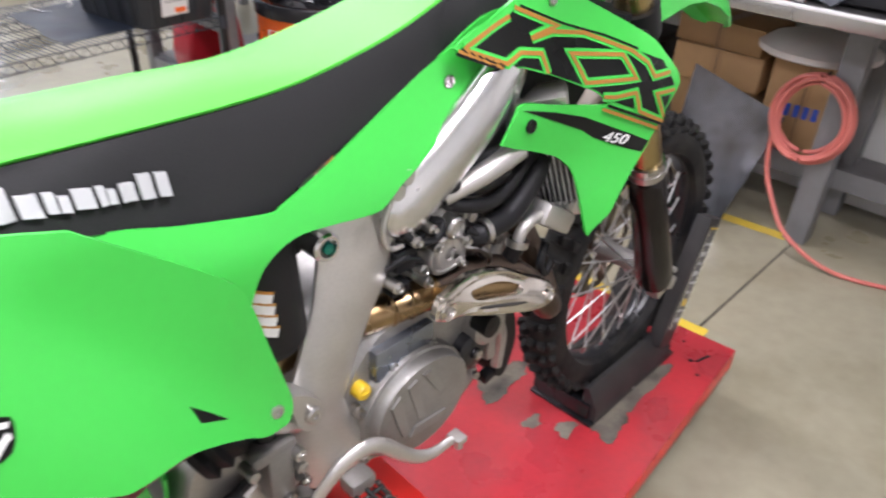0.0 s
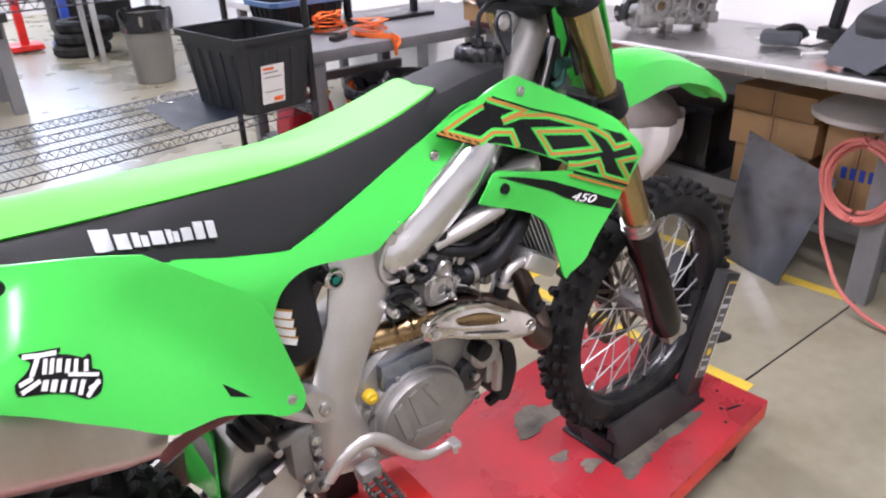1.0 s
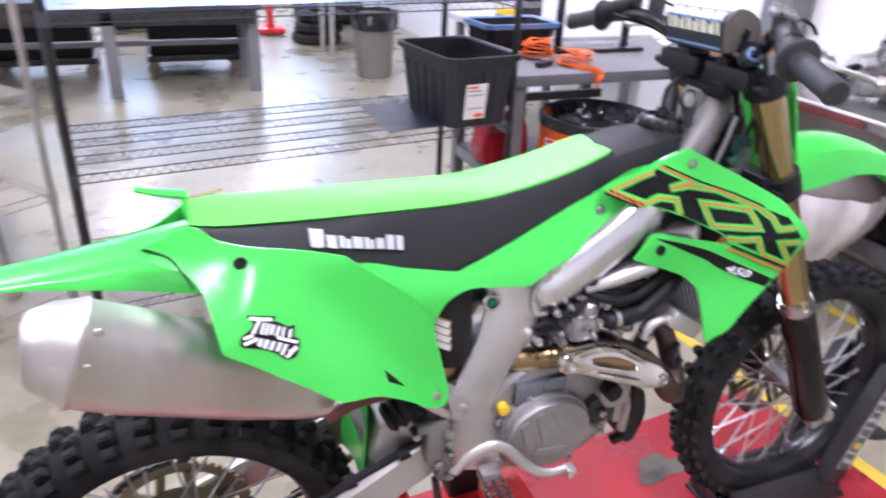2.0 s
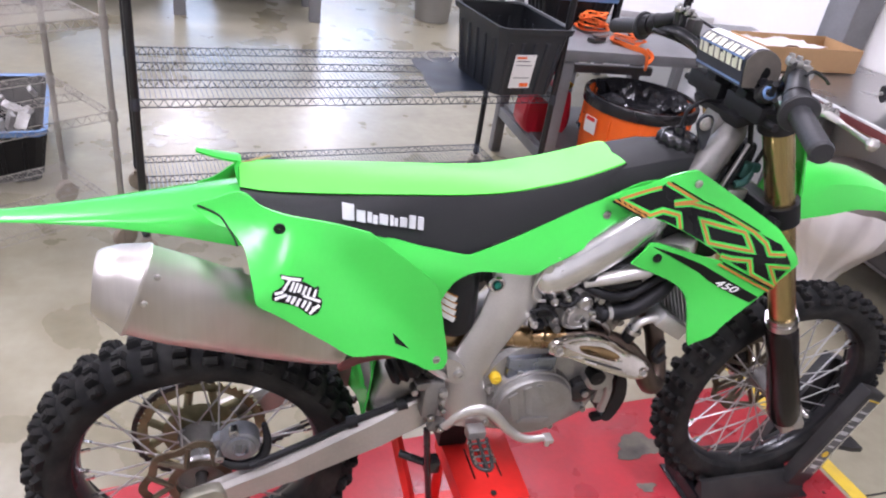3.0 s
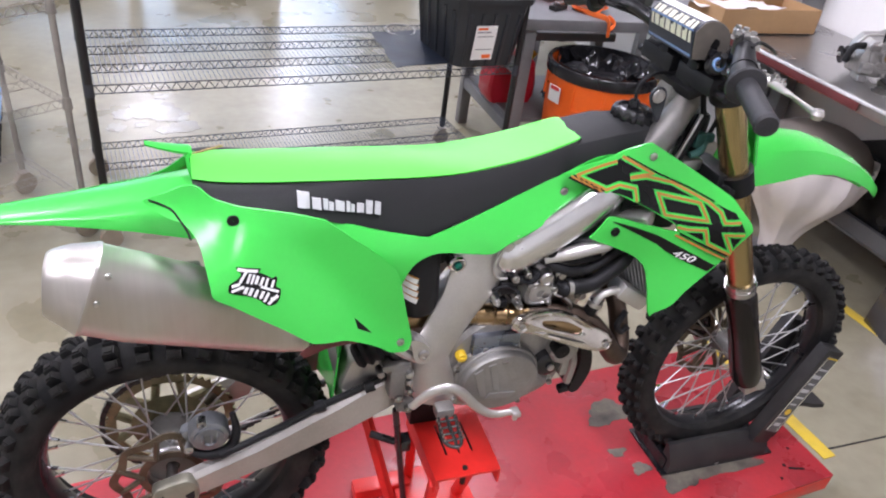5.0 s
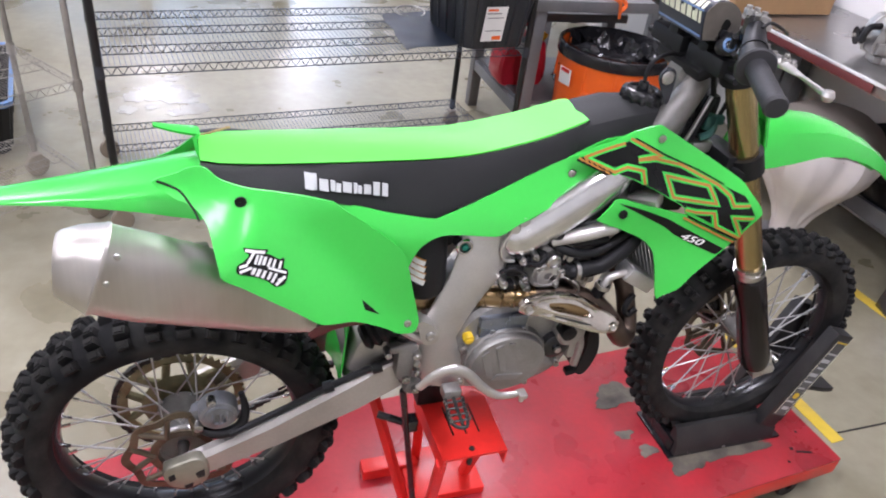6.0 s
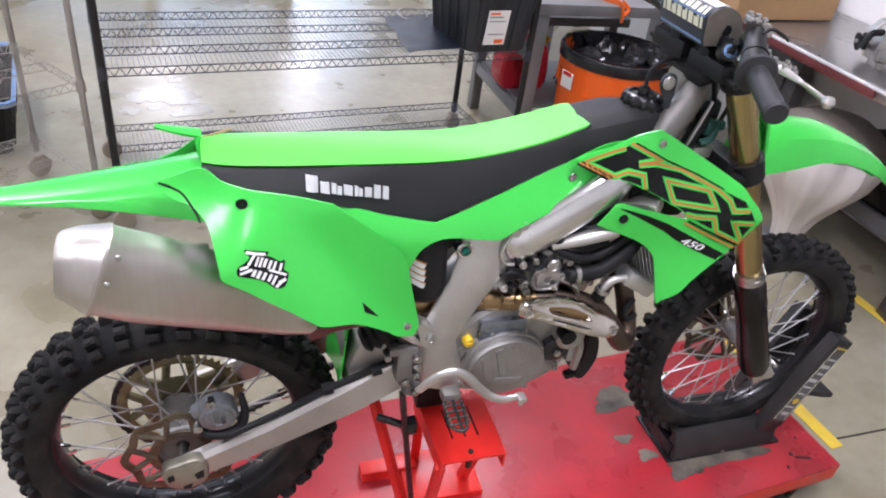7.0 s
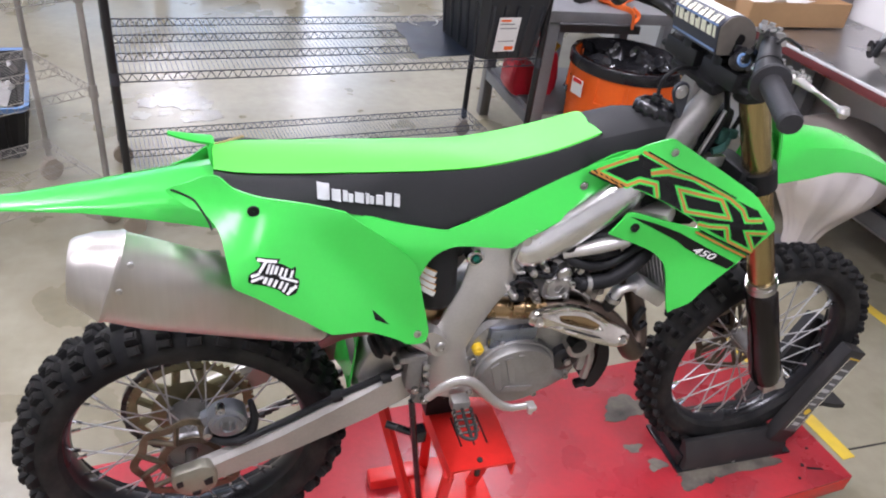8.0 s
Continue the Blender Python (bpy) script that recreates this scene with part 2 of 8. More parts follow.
def smooth_outline(points, steps=4, corners=()):
    """A closed outline rounded through its points; corners stay sharp."""
    if steps < 2:
        return [Vector((*p, 0)) for p in points]
    n, out = len(points), []
    p = [Vector((*q, 0)) for q in points]
    for i in range(n):
        a, b, c, d = p[i - 1], p[i], p[(i + 1) % n], p[(i + 2) % n]
        if i in corners:
            a = 2 * b - c
        if (i + 1) % n in corners:
            d = 2 * c - b
        for k in range(steps):
            t = k / steps
            out.append(0.5 * (2 * b + (c - a) * t + (2 * a - 5 * b + 4 * c - d) * t * t + (3 * b - a - 3 * c + d) * t**3))
    return out


def panel(bm, outline, depth_at, thick=0.004, steps=4, corners=(), cell=0.03, out=-1):
    """A moulded panel: an outline in x and z, whose y follows depth_at(x, z); thickness goes inwards."""
    ring = [bm.verts.new((v.x, 0, v.y)) for v in smooth_outline(outline, steps, corners)]
    edges = [bm.edges.new((a, b)) for a, b in zip(ring, ring[1:] + ring[:1])]
    bmesh.ops.triangle_fill(bm, edges=edges, use_beauty=True, use_dissolve=False, normal=(0, -1, 0))
    for _ in range(4):
        long = [e for e in bm.edges if e.calc_length() > cell]
        if not long:
            break
        bmesh.ops.subdivide_edges(bm, edges=long, cuts=1)
        bmesh.ops.triangulate(bm, faces=[f for f in bm.faces if len(f.verts) > 3])
        bmesh.ops.beautify_fill(bm, faces=bm.faces, edges=[e for e in bm.edges if not e.is_boundary])
    for v in bm.verts:
        v.co.y = depth_at(v.co.x, v.co.z)
    if thick:
        edge = [e for e in bm.edges if e.is_boundary]
        faces = list(bm.faces)
        got = bmesh.ops.extrude_face_region(bm, geom=faces)
        for v in got["geom"]:
            if isinstance(v, bmesh.types.BMVert):
                v.co.y -= out * thick
    return bm


def mirrored(ob, name=None, drop=-0.05):
    """The same part on the other side of the vehicle (y to -y)."""
    me = ob.data.copy()
    me.transform(Matrix.Translation((0, -0.02, drop)) @ Matrix.Diagonal((1, -1, 1, 1)))
    me.flip_normals()
    twin = new(name or ob.name, me)
    twin.parent = ob.parent
    return twin


def step(a, b, v):
    u = min(1.0, max(0.0, (v - a) / (b - a)))
    return u * u * (3 - 2 * u)

# ---- the workshop's shell ----
def structure(name, bm, material, label, category, smooth=False):
    return tagged(part(name, bm, material, smooth=smooth), label, category, kind="structure")


WEST, EAST, SOUTH, NORTH = -7.0, 3.42, -4.0, 12.0
MIDDLE, DEEP = (SOUTH + NORTH) / 2, NORTH - SOUTH + 0.4
structure("floor", box(bmesh.new(), ((WEST + EAST) / 2, MIDDLE, FLOOR - 0.05), (EAST - WEST + 0.4, DEEP, 0.1)), CONCRETE, "pale polished concrete workshop floor with worn blotches", "floor")
structure("ceiling", box(bmesh.new(), ((WEST + EAST) / 2, MIDDLE, CEILING + 0.06), (EAST - WEST + 0.4, DEEP, 0.12)), CEIL, "plain white workshop ceiling", "ceiling")
WALL_H = CEILING - FLOOR
for name, c, s in (
    ("wall_east", (EAST + 0.1, MIDDLE, 0), (0.2, DEEP, WALL_H)),
    ("wall_west", (WEST - 0.1, MIDDLE, 0), (0.2, DEEP, WALL_H)),
    ("wall_north", ((WEST + EAST) / 2, NORTH + 0.1, 0), (EAST - WEST, 0.2, WALL_H)),
    ("wall_south", ((WEST + EAST) / 2, SOUTH - 0.1, 0), (EAST - WEST, 0.2, WALL_H)),
):
    structure(name, box(bmesh.new(), (c[0], c[1], FLOOR + WALL_H / 2), s), WALL, "white painted workshop wall", "wall")

# high daylight windows in the far wall
for n, wx in enumerate((-4.6, -2.2, 0.2, 2.2)):
    win = tagged(thing("window_%d" % (n + 1), "high frosted window with bright daylight behind", "window", (wx, NORTH, 1.45)), kind="structure")
    part("pane", box(bmesh.new(), (0, -0.006, 0.75), (1.86, 0.012, 1.46)), DAYLIGHT, win, "frosted pane glowing with daylight")
    for c, s in (((0, -0.02, 0.0), (2.0, 0.05, 0.07)), ((0, -0.02, 1.5), (2.0, 0.05, 0.07)), ((-0.965, -0.02, 0.75), (0.07, 0.05, 1.43)), ((0.965, -0.02, 0.75), (0.07, 0.05, 1.43)), ((0, -0.02, 0.75), (0.05, 0.04, 1.43))):
        part("window_frame", box(bmesh.new(), c, s, bevel=0.004), STEEL_GREY, win)

# a saw-cut joint in the slab
joint = bmesh.new()
box(joint, (2.53, -0.006, FLOOR + 0.0005), (0.86, 0.006, 0.003), Matrix())
structure("floor_joint", joint, DARK_METAL, "thin dark saw-cut joint in the concrete floor", "floor joint")


# pale, glossy patches of ragged outline on the floor
PALE_FLOOR = mat("pale_floor_patch", (0.345, 0.332, 0.285), 0.27, vary=0.16, grain=18, blotch=7, bump=0.05, second=(0.28, 0.265, 0.215))
spread = random.Random(17)
bm = bmesh.new()
for x, y, r in ((-0.08, 3.06, 0.13), (0.03, 2.96, 0.10), (-0.22, 2.98, 0.07), (0.10, 2.80, 0.085), (-0.26, 2.80, 0.055), (0.0, 2.76, 0.05), (-0.13, 2.84, 0.04), (-0.02, 3.24, 0.04)):
    edge = [(x + r * math.cos(a) * k, y + 1.15 * r * math.sin(a) * k) for a, k in ((2 * math.pi * i / 22, spread.uniform(0.72, 1.12)) for i in range(22))]
    loft(bm, [[(p.x, p.y, FLOOR + z) for p in smooth_outline(edge, 2)] for z in (-0.001, 0.0012 + 0.0002 * spread.random())])
structure("floor_patch", bm, PALE_FLOOR, "pale glossy patches on the concrete floor", "floor patch")


def tape_strip(a, b, width=0.055):
    a, b = Vector((*a, FLOOR + 0.002)), Vector((*b, FLOOR + 0.002))
    d = b - a
    bm = bmesh.new()
    box(bm, (0, 0, 0), (d.length, width, 0.002), Matrix.Translation((a + b) / 2) @ Matrix.Rotation(math.atan2(d.y, d.x), 4, "Z"), bevel=0.0006)
    structure("floor_tape", bm, TAPE, "scuffed yellow marking tape on the concrete floor", "floor tape")


tape_strip((2.10, -0.04), (2.02, 1.02))
tape_strip((2.05, 1.0), (2.86, 0.98))
tape_strip((2.83, 1.0), (2.92, 0.03))

# a grey steel column at the wall
col = bmesh.new()
box(col, (3.33, 2.05, 1.5), (0.16, 0.20, 3.3), bevel=0.006)
structure("column", col, STEEL_GREY, "grey painted steel column against the white wall", "column")

# ceiling fixtures
for lx, ly in LAMPS:
    fx = thing("ceiling_light", "long white strip light with a bright diffuser", "ceiling light", (lx, ly, CEILING), group="strip lights on the ceiling")
    bm = bmesh.new()
    box(bm, (0, 0, -0.035), (0.58, 1.4, 0.07), bevel=0.01)
    part("housing", bm, WALL, fx)
    bm = bmesh.new()
    box(bm, (0, 0, -0.08), (0.5, 1.3, 0.02), bevel=0.006)
    part("diffuser", bm, DIFFUSER, fx, "glowing white diffuser")

# ---- the motocross bike: x ahead, y to its left, wheels on the lift ----
REAR, FRONT = (0.035, 0.337), (1.498, 0.372)
bike = thing("motocross_bike", "lime green motocross bike with a green and black seat", "motorcycle", (0.75, 0, 0))
BASE = (0.75, 0, 0)


def bpart(name, bm, material, parent=None, label="", smooth=True, kind=""):
    """A part of the bike, built in the lift's coordinates."""
    if parent is None:
        bmesh.ops.translate(bm, verts=bm.verts, vec=(-BASE[0], 0, 0))
    return part(name, bm, material, parent or bike, label, smooth, kind)


def bsub(name, bm, material, parent, label="", smooth=True):
    """A piece of one of the bike's parts, built in the lift's coordinates."""
    bmesh.ops.translate(bm, verts=bm.verts, vec=(-BASE[0], 0, 0))
    return part(name, bm, material, parent, label, smooth)


def wheel(name, centre, outer, inner, half, knob_rows, label, rim_r, hub_r, hub_half):
    """A spoked wheel with a knobbly tyre; the axle lies along y."""
    w = bpart(name, lathe(bmesh.new(), [(hub_r, -hub_half), (hub_r * 0.72, -hub_half * 0.6), (hub_r * 0.66, 0), (hub_r * 0.72, hub_half * 0.6), (hub_r, hub_half), (0.014, hub_half + 0.004), (0.014, -hub_half - 0.004), (hub_r, -hub_half)], 28, Matrix.Rotation(radians(90), 4, "X")), CAST_GREY, bike, label)
    w.location = (centre[0] - BASE[0], 0, centre[1])
    turn = Matrix.Rotation(radians(90), 4, "X")
    # carcass
    prof = []
    for k in range(17):
        a = math.pi * (k / 16)
        prof.append((inner + (outer - 0.014 - inner) * math.sin(a) ** 0.62 if 0 < k < 16 else inner, -half * math.cos(a) ** 1 if abs(math.cos(a)) < 0.999 else -half * 0.82 * math.copysign(1, math.cos(a))))
    prof += [(inner - 0.006, half * 0.5), (inner - 0.006, -half * 0.5)]
    bm = bmesh.new()
    lathe(bm, prof, 72, turn, closed=True)
    wear = random.Random(len(name))
    # knobs: centre, intermediate and side rows, each a block of its own
    for row, (off, n, sx, sy, sz, drop, lean) in enumerate(knob_rows):
        kb = bmesh.new()
        bmesh.ops.create_cube(kb, size=1.0)
        for v in kb.verts:
            taper = 0.80 if v.co.z > 0 else 1.06
            v.co = Vector((v.co.x * sx * taper, v.co.y * sy * taper, v.co.z * sz))
        bmesh.ops.bevel(kb, geom=[e for e in kb.edges if all(v.co.z > 0 for v in e.verts)], offset=0.0032, segments=2, affect="EDGES")
        block = None
        for s in range(n):
            a = 2 * math.pi * (s + 0.5 * (row % 2)) / n
            if block is None:
                block = ob = part("knob", kb, RUBBER, w)
            else:
                ob = new("knob", block.data)
                ob.parent = w
            ob.matrix_local = Matrix.Rotation(a, 4, "Y") @ Matrix.Translation((0, off, outer - drop - wear.uniform(0, 0.002))) @ Matrix.Rotation(radians(lean + wear.uniform(-3, 3)), 4, "X") @ Matrix.Rotation(radians(wear.uniform(-6, 6)), 4, "Z") @ Matrix.Diagonal((wear.uniform(0.9, 1.08), wear.uniform(0.9, 1.08), 1, 1))
    part("tyre", bm, RUBBER, w, "dusty black knobbly tyre")
    bm = bmesh.new()
    lathe(bm, [(inner + 0.006, -half * 0.56), (inner - 0.004, -half * 0.52), (rim_r + 0.004, -half * 0.34), (rim_r, -half * 0.1), (rim_r, half * 0.1), (rim_r + 0.004, half * 0.34), (inner - 0.004, half * 0.52), (inner + 0.006, half * 0.56), (rim_r + 0.010, half * 0.2), (rim_r + 0.010, -half * 0.2)], 72, turn, closed=True)
    part("rim", bm, GLOSS_BLACK, w, "black anodised rim")
    # spokes, laced
    shape = rod(bmesh.new(), (0, 0, 0), (0, 0, 1), 0.0021, seg=6)
    first = part("spoke", shape, SPOKE, w)
    nipple = part("nipple", rod(bmesh.new(), (0, 0, 0), (0, 0, 0.02), 0.0042, seg=6), CHROME, w)
    for s in range(36):
        side = 1 if s % 2 else -1
        a = 2 * math.pi * s / 36
        swing = radians(34) * (1 if (s // 2) % 2 else -1)
        p = Vector((hub_r * 0.94 * math.cos(a + swing), side * hub_half * 0.9, hub_r * 0.94 * math.sin(a + swing)))
        q = Vector((rim_r * math.cos(a), side * 0.006, rim_r * math.sin(a)))
        d = q - p
        turnq = d.to_track_quat("Z", "Y").to_matrix().to_4x4()
        for mesh, scale, at in ((first, d.length, p), (nipple, 1.0, q - d.normalized() * 0.018)):
            ob = mesh if s == 0 else new(mesh.name.split(".")[0], mesh.data)
            ob.parent = w
            ob.matrix_local = Matrix.Translation(at) @ turnq @ Matrix.Diagonal((1, 1, scale, 1))
    return w


rear_rows = [(0.014, 36, 0.026, 0.022, 0.018, 0.006, 0), (-0.014, 36, 0.026, 0.022, 0.018, 0.006, 0), (0.038, 36, 0.025, 0.020, 0.020, 0.011, -18), (-0.038, 36, 0.025, 0.020, 0.020, 0.011, 18), (0.056, 36, 0.028, 0.018, 0.020, 0.028, -48), (-0.056, 36, 0.028, 0.018, 0.020, 0.028, 48)]
front_rows = [(0.0, 42, 0.019, 0.022, 0.017, 0.006, 0), (0.023, 42, 0.019, 0.017, 0.017, 0.009, -18), (-0.023, 42, 0.019, 0.017, 0.017, 0.009, 18), (0.040, 42, 0.022, 0.015, 0.018, 0.024, -48), (-0.040, 42, 0.022, 0.015, 0.018, 0.024, 48)]
rear_wheel = wheel("rear_wheel", REAR, 0.337, 0.254, 0.062, rear_rows, "rear spoked wheel with a knobbly tyre", 0.236, 0.052, 0.05)
front_wheel = wheel("front_wheel", FRONT, 0.343, 0.263, 0.045, front_rows, "front spoked wheel with a knobbly tyre", 0.247, 0.034, 0.055)


def toothed(owner, r, teeth, depth, y, half, holes=0, hub=0.03, inner=0.8, wave=False, metal=SPROCKET, arm_r=0.0062):
    """A flat toothed ring with windows, across y."""
    bm = bmesh.new()
    n = teeth * (8 if wave else 4)

    def rim(k):
        return r - (depth * (0.5 - 0.5 * math.cos(2 * math.pi * k / 8)) if wave else (depth if (k % 4) in (0, 3) else 0))

    rings = []
    for yy in (y - half, y + half):
        o = [bm.verts.new((rim(k) * math.cos(2 * math.pi * k / n), yy, rim(k) * math.sin(2 * math.pi * k / n))) for k in range(n)]
        i = [bm.verts.new(((rim(k) - r + r * inner) * math.cos(2 * math.pi * k / n), yy, (rim(k) - r + r * inner) * math.sin(2 * math.pi * k / n))) if wave else bm.verts.new((r * inner * math.cos(2 * math.pi * k / n), yy, r * inner * math.sin(2 * math.pi * k / n))) for k in range(n)]
        rings.append((o, i))
    (o1, i1), (o2, i2) = rings
    for k in range(n):
        j = (k + 1) % n
        bm.faces.new((o1[k], o1[j], i1[j], i1[k]))
        bm.faces.new((o2[k], i2[k], i2[j], o2[j]))
        bm.faces.new((o1[k], o2[k], o2[j], o1[j]))
        bm.faces.new((i1[k], i1[j], i2[j], i2[k]))
    for h in range(holes):
        a = 2 * math.pi * h / holes
        for lean in (-0.32, 0.32):
            arm = rod(bmesh.new(), (hub * math.cos(a), y, hub * math.sin(a)), (r * inner * 1.02 * math.cos(a + lean), y, r * inner * 1.02 * math.sin(a + lean)), arm_r, seg=8)
            part("disc_arm", arm, metal, owner)
    ring = lathe(bmesh.new(), [(hub + 0.010, -half), (hub + 0.010, half), (hub - 0.006, half), (hub - 0.006, -half)], 24, Matrix.Translation((0, y, 0)) @ Matrix.Rotation(radians(90), 4, "X"), closed=True)
    part("disc_carrier", ring, metal, owner)
    return bm


part("sprocket", toothed(rear_wheel, 0.138, 52, 0.007, 0.080, 0.003, holes=6, hub=0.060, inner=0.82, arm_r=0.0095), SPROCKET, rear_wheel, "bronze-coloured rear sprocket")
part("sprocket_carrier", lathe(bmesh.new(), [(0.028, -0.004), (0.076, -0.003), (0.084, 0.0), (0.076, 0.003), (0.028, 0.004)], 40, Matrix.Translation((0, 0.070, 0)) @ Matrix.Rotation(radians(90), 4, "X"), closed=True), SPROCKET, rear_wheel, "bronze-toned sprocket carrier")
part("brake_disc", toothed(rear_wheel, 0.121, 8, 0.012, -0.074, 0.0022, holes=6, hub=0.056, inner=0.86, wave=True, metal=DISC), DISC, rear_wheel, "worn wave-shaped brake disc")
part("brake_disc", toothed(front_wheel, 0.136, 10, 0.010, 0.066, 0.0018, holes=8, hub=0.040, inner=0.86, wave=True, metal=DISC), DISC, front_wheel, "wave-shaped front brake disc")
axle = rod(bmesh.new(), (0, -0.130, 0), (0, 0.135, 0), 0.011)
part("axle", axle, STEEL, rear_wheel)
part("axle", rod(bmesh.new(), (0, -0.125, 0), (0, 0.125, 0), 0.012), STEEL, front_wheel)

# swingarm: two tapered box beams and a bridge
for side in (-1, 1):
    secs = []
    for x, z, h, y, w in ((0.008, 0.333, 0.046, 0.112, 0.030), (0.07, 0.345, 0.062, 0.112, 0.036), (0.22, 0.402, 0.072, 0.110, 0.036), (0.38, 0.468, 0.086, 0.100, 0.036), (0.47, 0.503, 0.090, 0.086, 0.036), (0.525, 0.520, 0.070, 0.080, 0.036)):
        c = 0.010
        hx, hz = w / 2, h / 2
        secs.append([(x - dz * 0.42, side * y + dy, z + dz * 0.91) for dy, dz in ((-hx, -hz + c), (-hx + c, -hz), (hx - c, -hz), (hx, -hz + c), (hx, hz - c), (hx - c, hz), (-hx + c, hz), (-hx, hz - c))])
    arm = bpart("swingarm_beam", loft(bmesh.new(), secs), SWING, label="cast aluminium swingarm beam")
    if side < 0:
        bm = bmesh.new()
        block = smooth_outline([(-0.004, 0.345), (0.002, 0.368), (0.030, 0.378), (0.062, 0.386), (0.080, 0.372), (0.086, 0.342), (0.078, 0.314), (0.052, 0.301), (0.022, 0.304), (0.002, 0.320)], 3)
        loft(bm, [[(0.04 + (p.x - 0.04) * k, y, 0.34 + (p.y - 0.34) * k) for p in block] for y, k in ((-0.118, 1.0), (-0.134, 1.0), (-0.1395, 0.94), (-0.141, 0.85), (-0.142, 0.3))])
        # flat black plates carry the shade of the block's three hollows
        for pts in ([(0.006, 0.346), (0.018, 0.352), (0.020, 0.337), (0.008, 0.332)], [(0.034, 0.312), (0.052, 0.318), (0.050, 0.306), (0.036, 0.303)], [(0.058, 0.345), (0.076, 0.354), (0.076, 0.334), (0.062, 0.330)]):
            bpart("block_recess_shade", panel(bmesh.new(), pts, lambda x, z: -0.1432, 0.003, 1, cell=0.05), BLACK, label="black plate put in for a shaded hollow of the axle block")
        bpart("axle_block", bm, mat("brassy_axle_block", (0.33, 0.315, 0.25), 0.45, 0.7, vary=0.2, blotch=18), label="worn brassy axle block")
        bm = bmesh.new()
        tube(bm, [(0.13, -0.124, 0.425), (0.24, -0.112, 0.462), (0.33, -0.108, 0.505), (0.40, -0.104, 0.530), (0.46, -0.10, 0.553), (0.50, -0.11, 0.575)], 0.0075, 8)
        for x, z in ((0.33, 0.503), (0.43, 0.540)):
            rod(bm, (x - 0.01, -0.108, z), (x + 0.01, -0.108, z + 0.005), 0.013)
        bpart("brake_hose", bm, BLACK, label="black rear brake hose clipped along the swingarm")
bm = bmesh.new()
web = [(0.372, 0.520), (0.380, 0.566), (0.397, 0.606), (0.426, 0.618), (0.455, 0.603), (0.472, 0.552), (0.465, 0.517), (0.414, 0.509)]
loft(bm, [[(p.x, y, p.y) for p in smooth_outline([(0.42 + (x - 0.42) * k, 0.56 + (z - 0.56) * k) for x, z in web], 3)] for y, k in ((-0.088, 0.86), (-0.080, 0.97), (-0.060, 1.0), (0.060, 1.0), (0.080, 0.9))])
bpart("swingarm_web", bm, SWING, label="bright arched front of the swingarm")
bpart("swingarm_bridge", box(bmesh.new(), (0.41, 0, 0.485), (0.07, 0.18, 0.07), bevel=0.012), ALLOY)
# rear caliper and its guard
bm = bmesh.new()
lathe(bm, [(0.002, -0.022), (0.032, -0.022), (0.038, -0.016), (0.039, 0.010), (0.036, 0.018), (0.029, 0.020), (0.028, 0.025), (0.015, 0.027), (0.013, 0.022), (0.002, 0.022)], 28, Matrix.Translation((0.112, -0.100, 0.475)) @ Matrix.Rotation(radians(90), 4, "X"))
box(bm, (0, 0, 0), (0.070, 0.028, 0.052), turned((0.098, -0.084, 0.462), -20, "Y"), bevel=0.012)
for dx in (-0.012, 0.004, 0.016):
    tube(bm, [(0.112 + dx, -0.112, 0.505), (0.112 + dx, -0.126, 0.486), (0.112 + dx, -0.127, 0.468)], 0.0035, 8)
bpart("rear_caliper", bm, mat("blue_grey_caliper", (0.27, 0.28, 0.30), 0.42, 0.75, vary=0.2, blotch=16), label="cast rear brake caliper")
for x, z in ((0.100, 0.512), (0.072, 0.447)):
    bpart("caliper_bolt", lathe(bmesh.new(), [(0.009, -0.01), (0.009, 0.008), (0.005, 0.009), (0.005, 0.005), (0.0005, 0.005)], 12, Matrix.Translation((x, -0.112, z)) @ Matrix.Rotation(radians(90), 4, "X")), STEEL)
bm = tube(bmesh.new(), [(0.158, -0.098, 0.512), (0.164, -0.104, 0.470), (0.154, -0.112, 0.438), (0.128, -0.116, 0.424), (0.098, -0.114, 0.424), (0.072, -0.106, 0.434)], [0.006, 0.009, 0.011, 0.011, 0.010, 0.007], 10)
bpart("caliper_guard", bm, BLACK, label="black plastic caliper guard")
bm = lathe(bmesh.new(), [(0.046, -0.006), (0.060, -0.006), (0.062, 0.0), (0.060, 0.006), (0.046, 0.006)], 36, Matrix.Translation((0.035, -0.060, 0.337)) @ Matrix.Rotation(radians(90), 4, "X"), closed=True)
bpart("hub_flange", bm, STEEL, label="machined hub flange")

# chain
bm = bmesh.new()
for k in range(58):
    u = k / 57
    for z0, z1 in ((0.478, 0.545), (0.198, 0.470)):
        x = 0.05 + u * 0.47
        z = z0 + (z1 - z0) * u
        box(bm, (x, 0.080, z), (0.011, 0.014 if k % 2 else 0.009, 0.011))
for k in range(40):
    a = radians(92 + 176 * k / 39)
    m = Matrix.Translation((0.035 + 0.141 * math.cos(a), 0.080, 0.337 + 0.141 * math.sin(a))) @ Matrix.Rotation(-a, 4, "Y")
    box(bm, (0, 0, 0), (0.011, 0.014 if k % 2 else 0.009, 0.0115), m)
bpart("chain", bm, DARK_METAL, label="oily drive chain", kind="stuff")

# mudflap and green inner guard between wheel and shock
bm = bmesh.new()
loft(bm, [[(0.372 + dx, y, 0.60), (0.366 + dx, y, 0.52), (0.358 + dx, y, 0.44)] for y, dx in ((-0.075, 0), (-0.04, 0.012), (0.0, 0.015), (0.04, 0.012), (0.075, 0))], closed=False)
bpart("mud_flap", thicken(bm, 0.004), GREEN, label="green plastic mud flap")

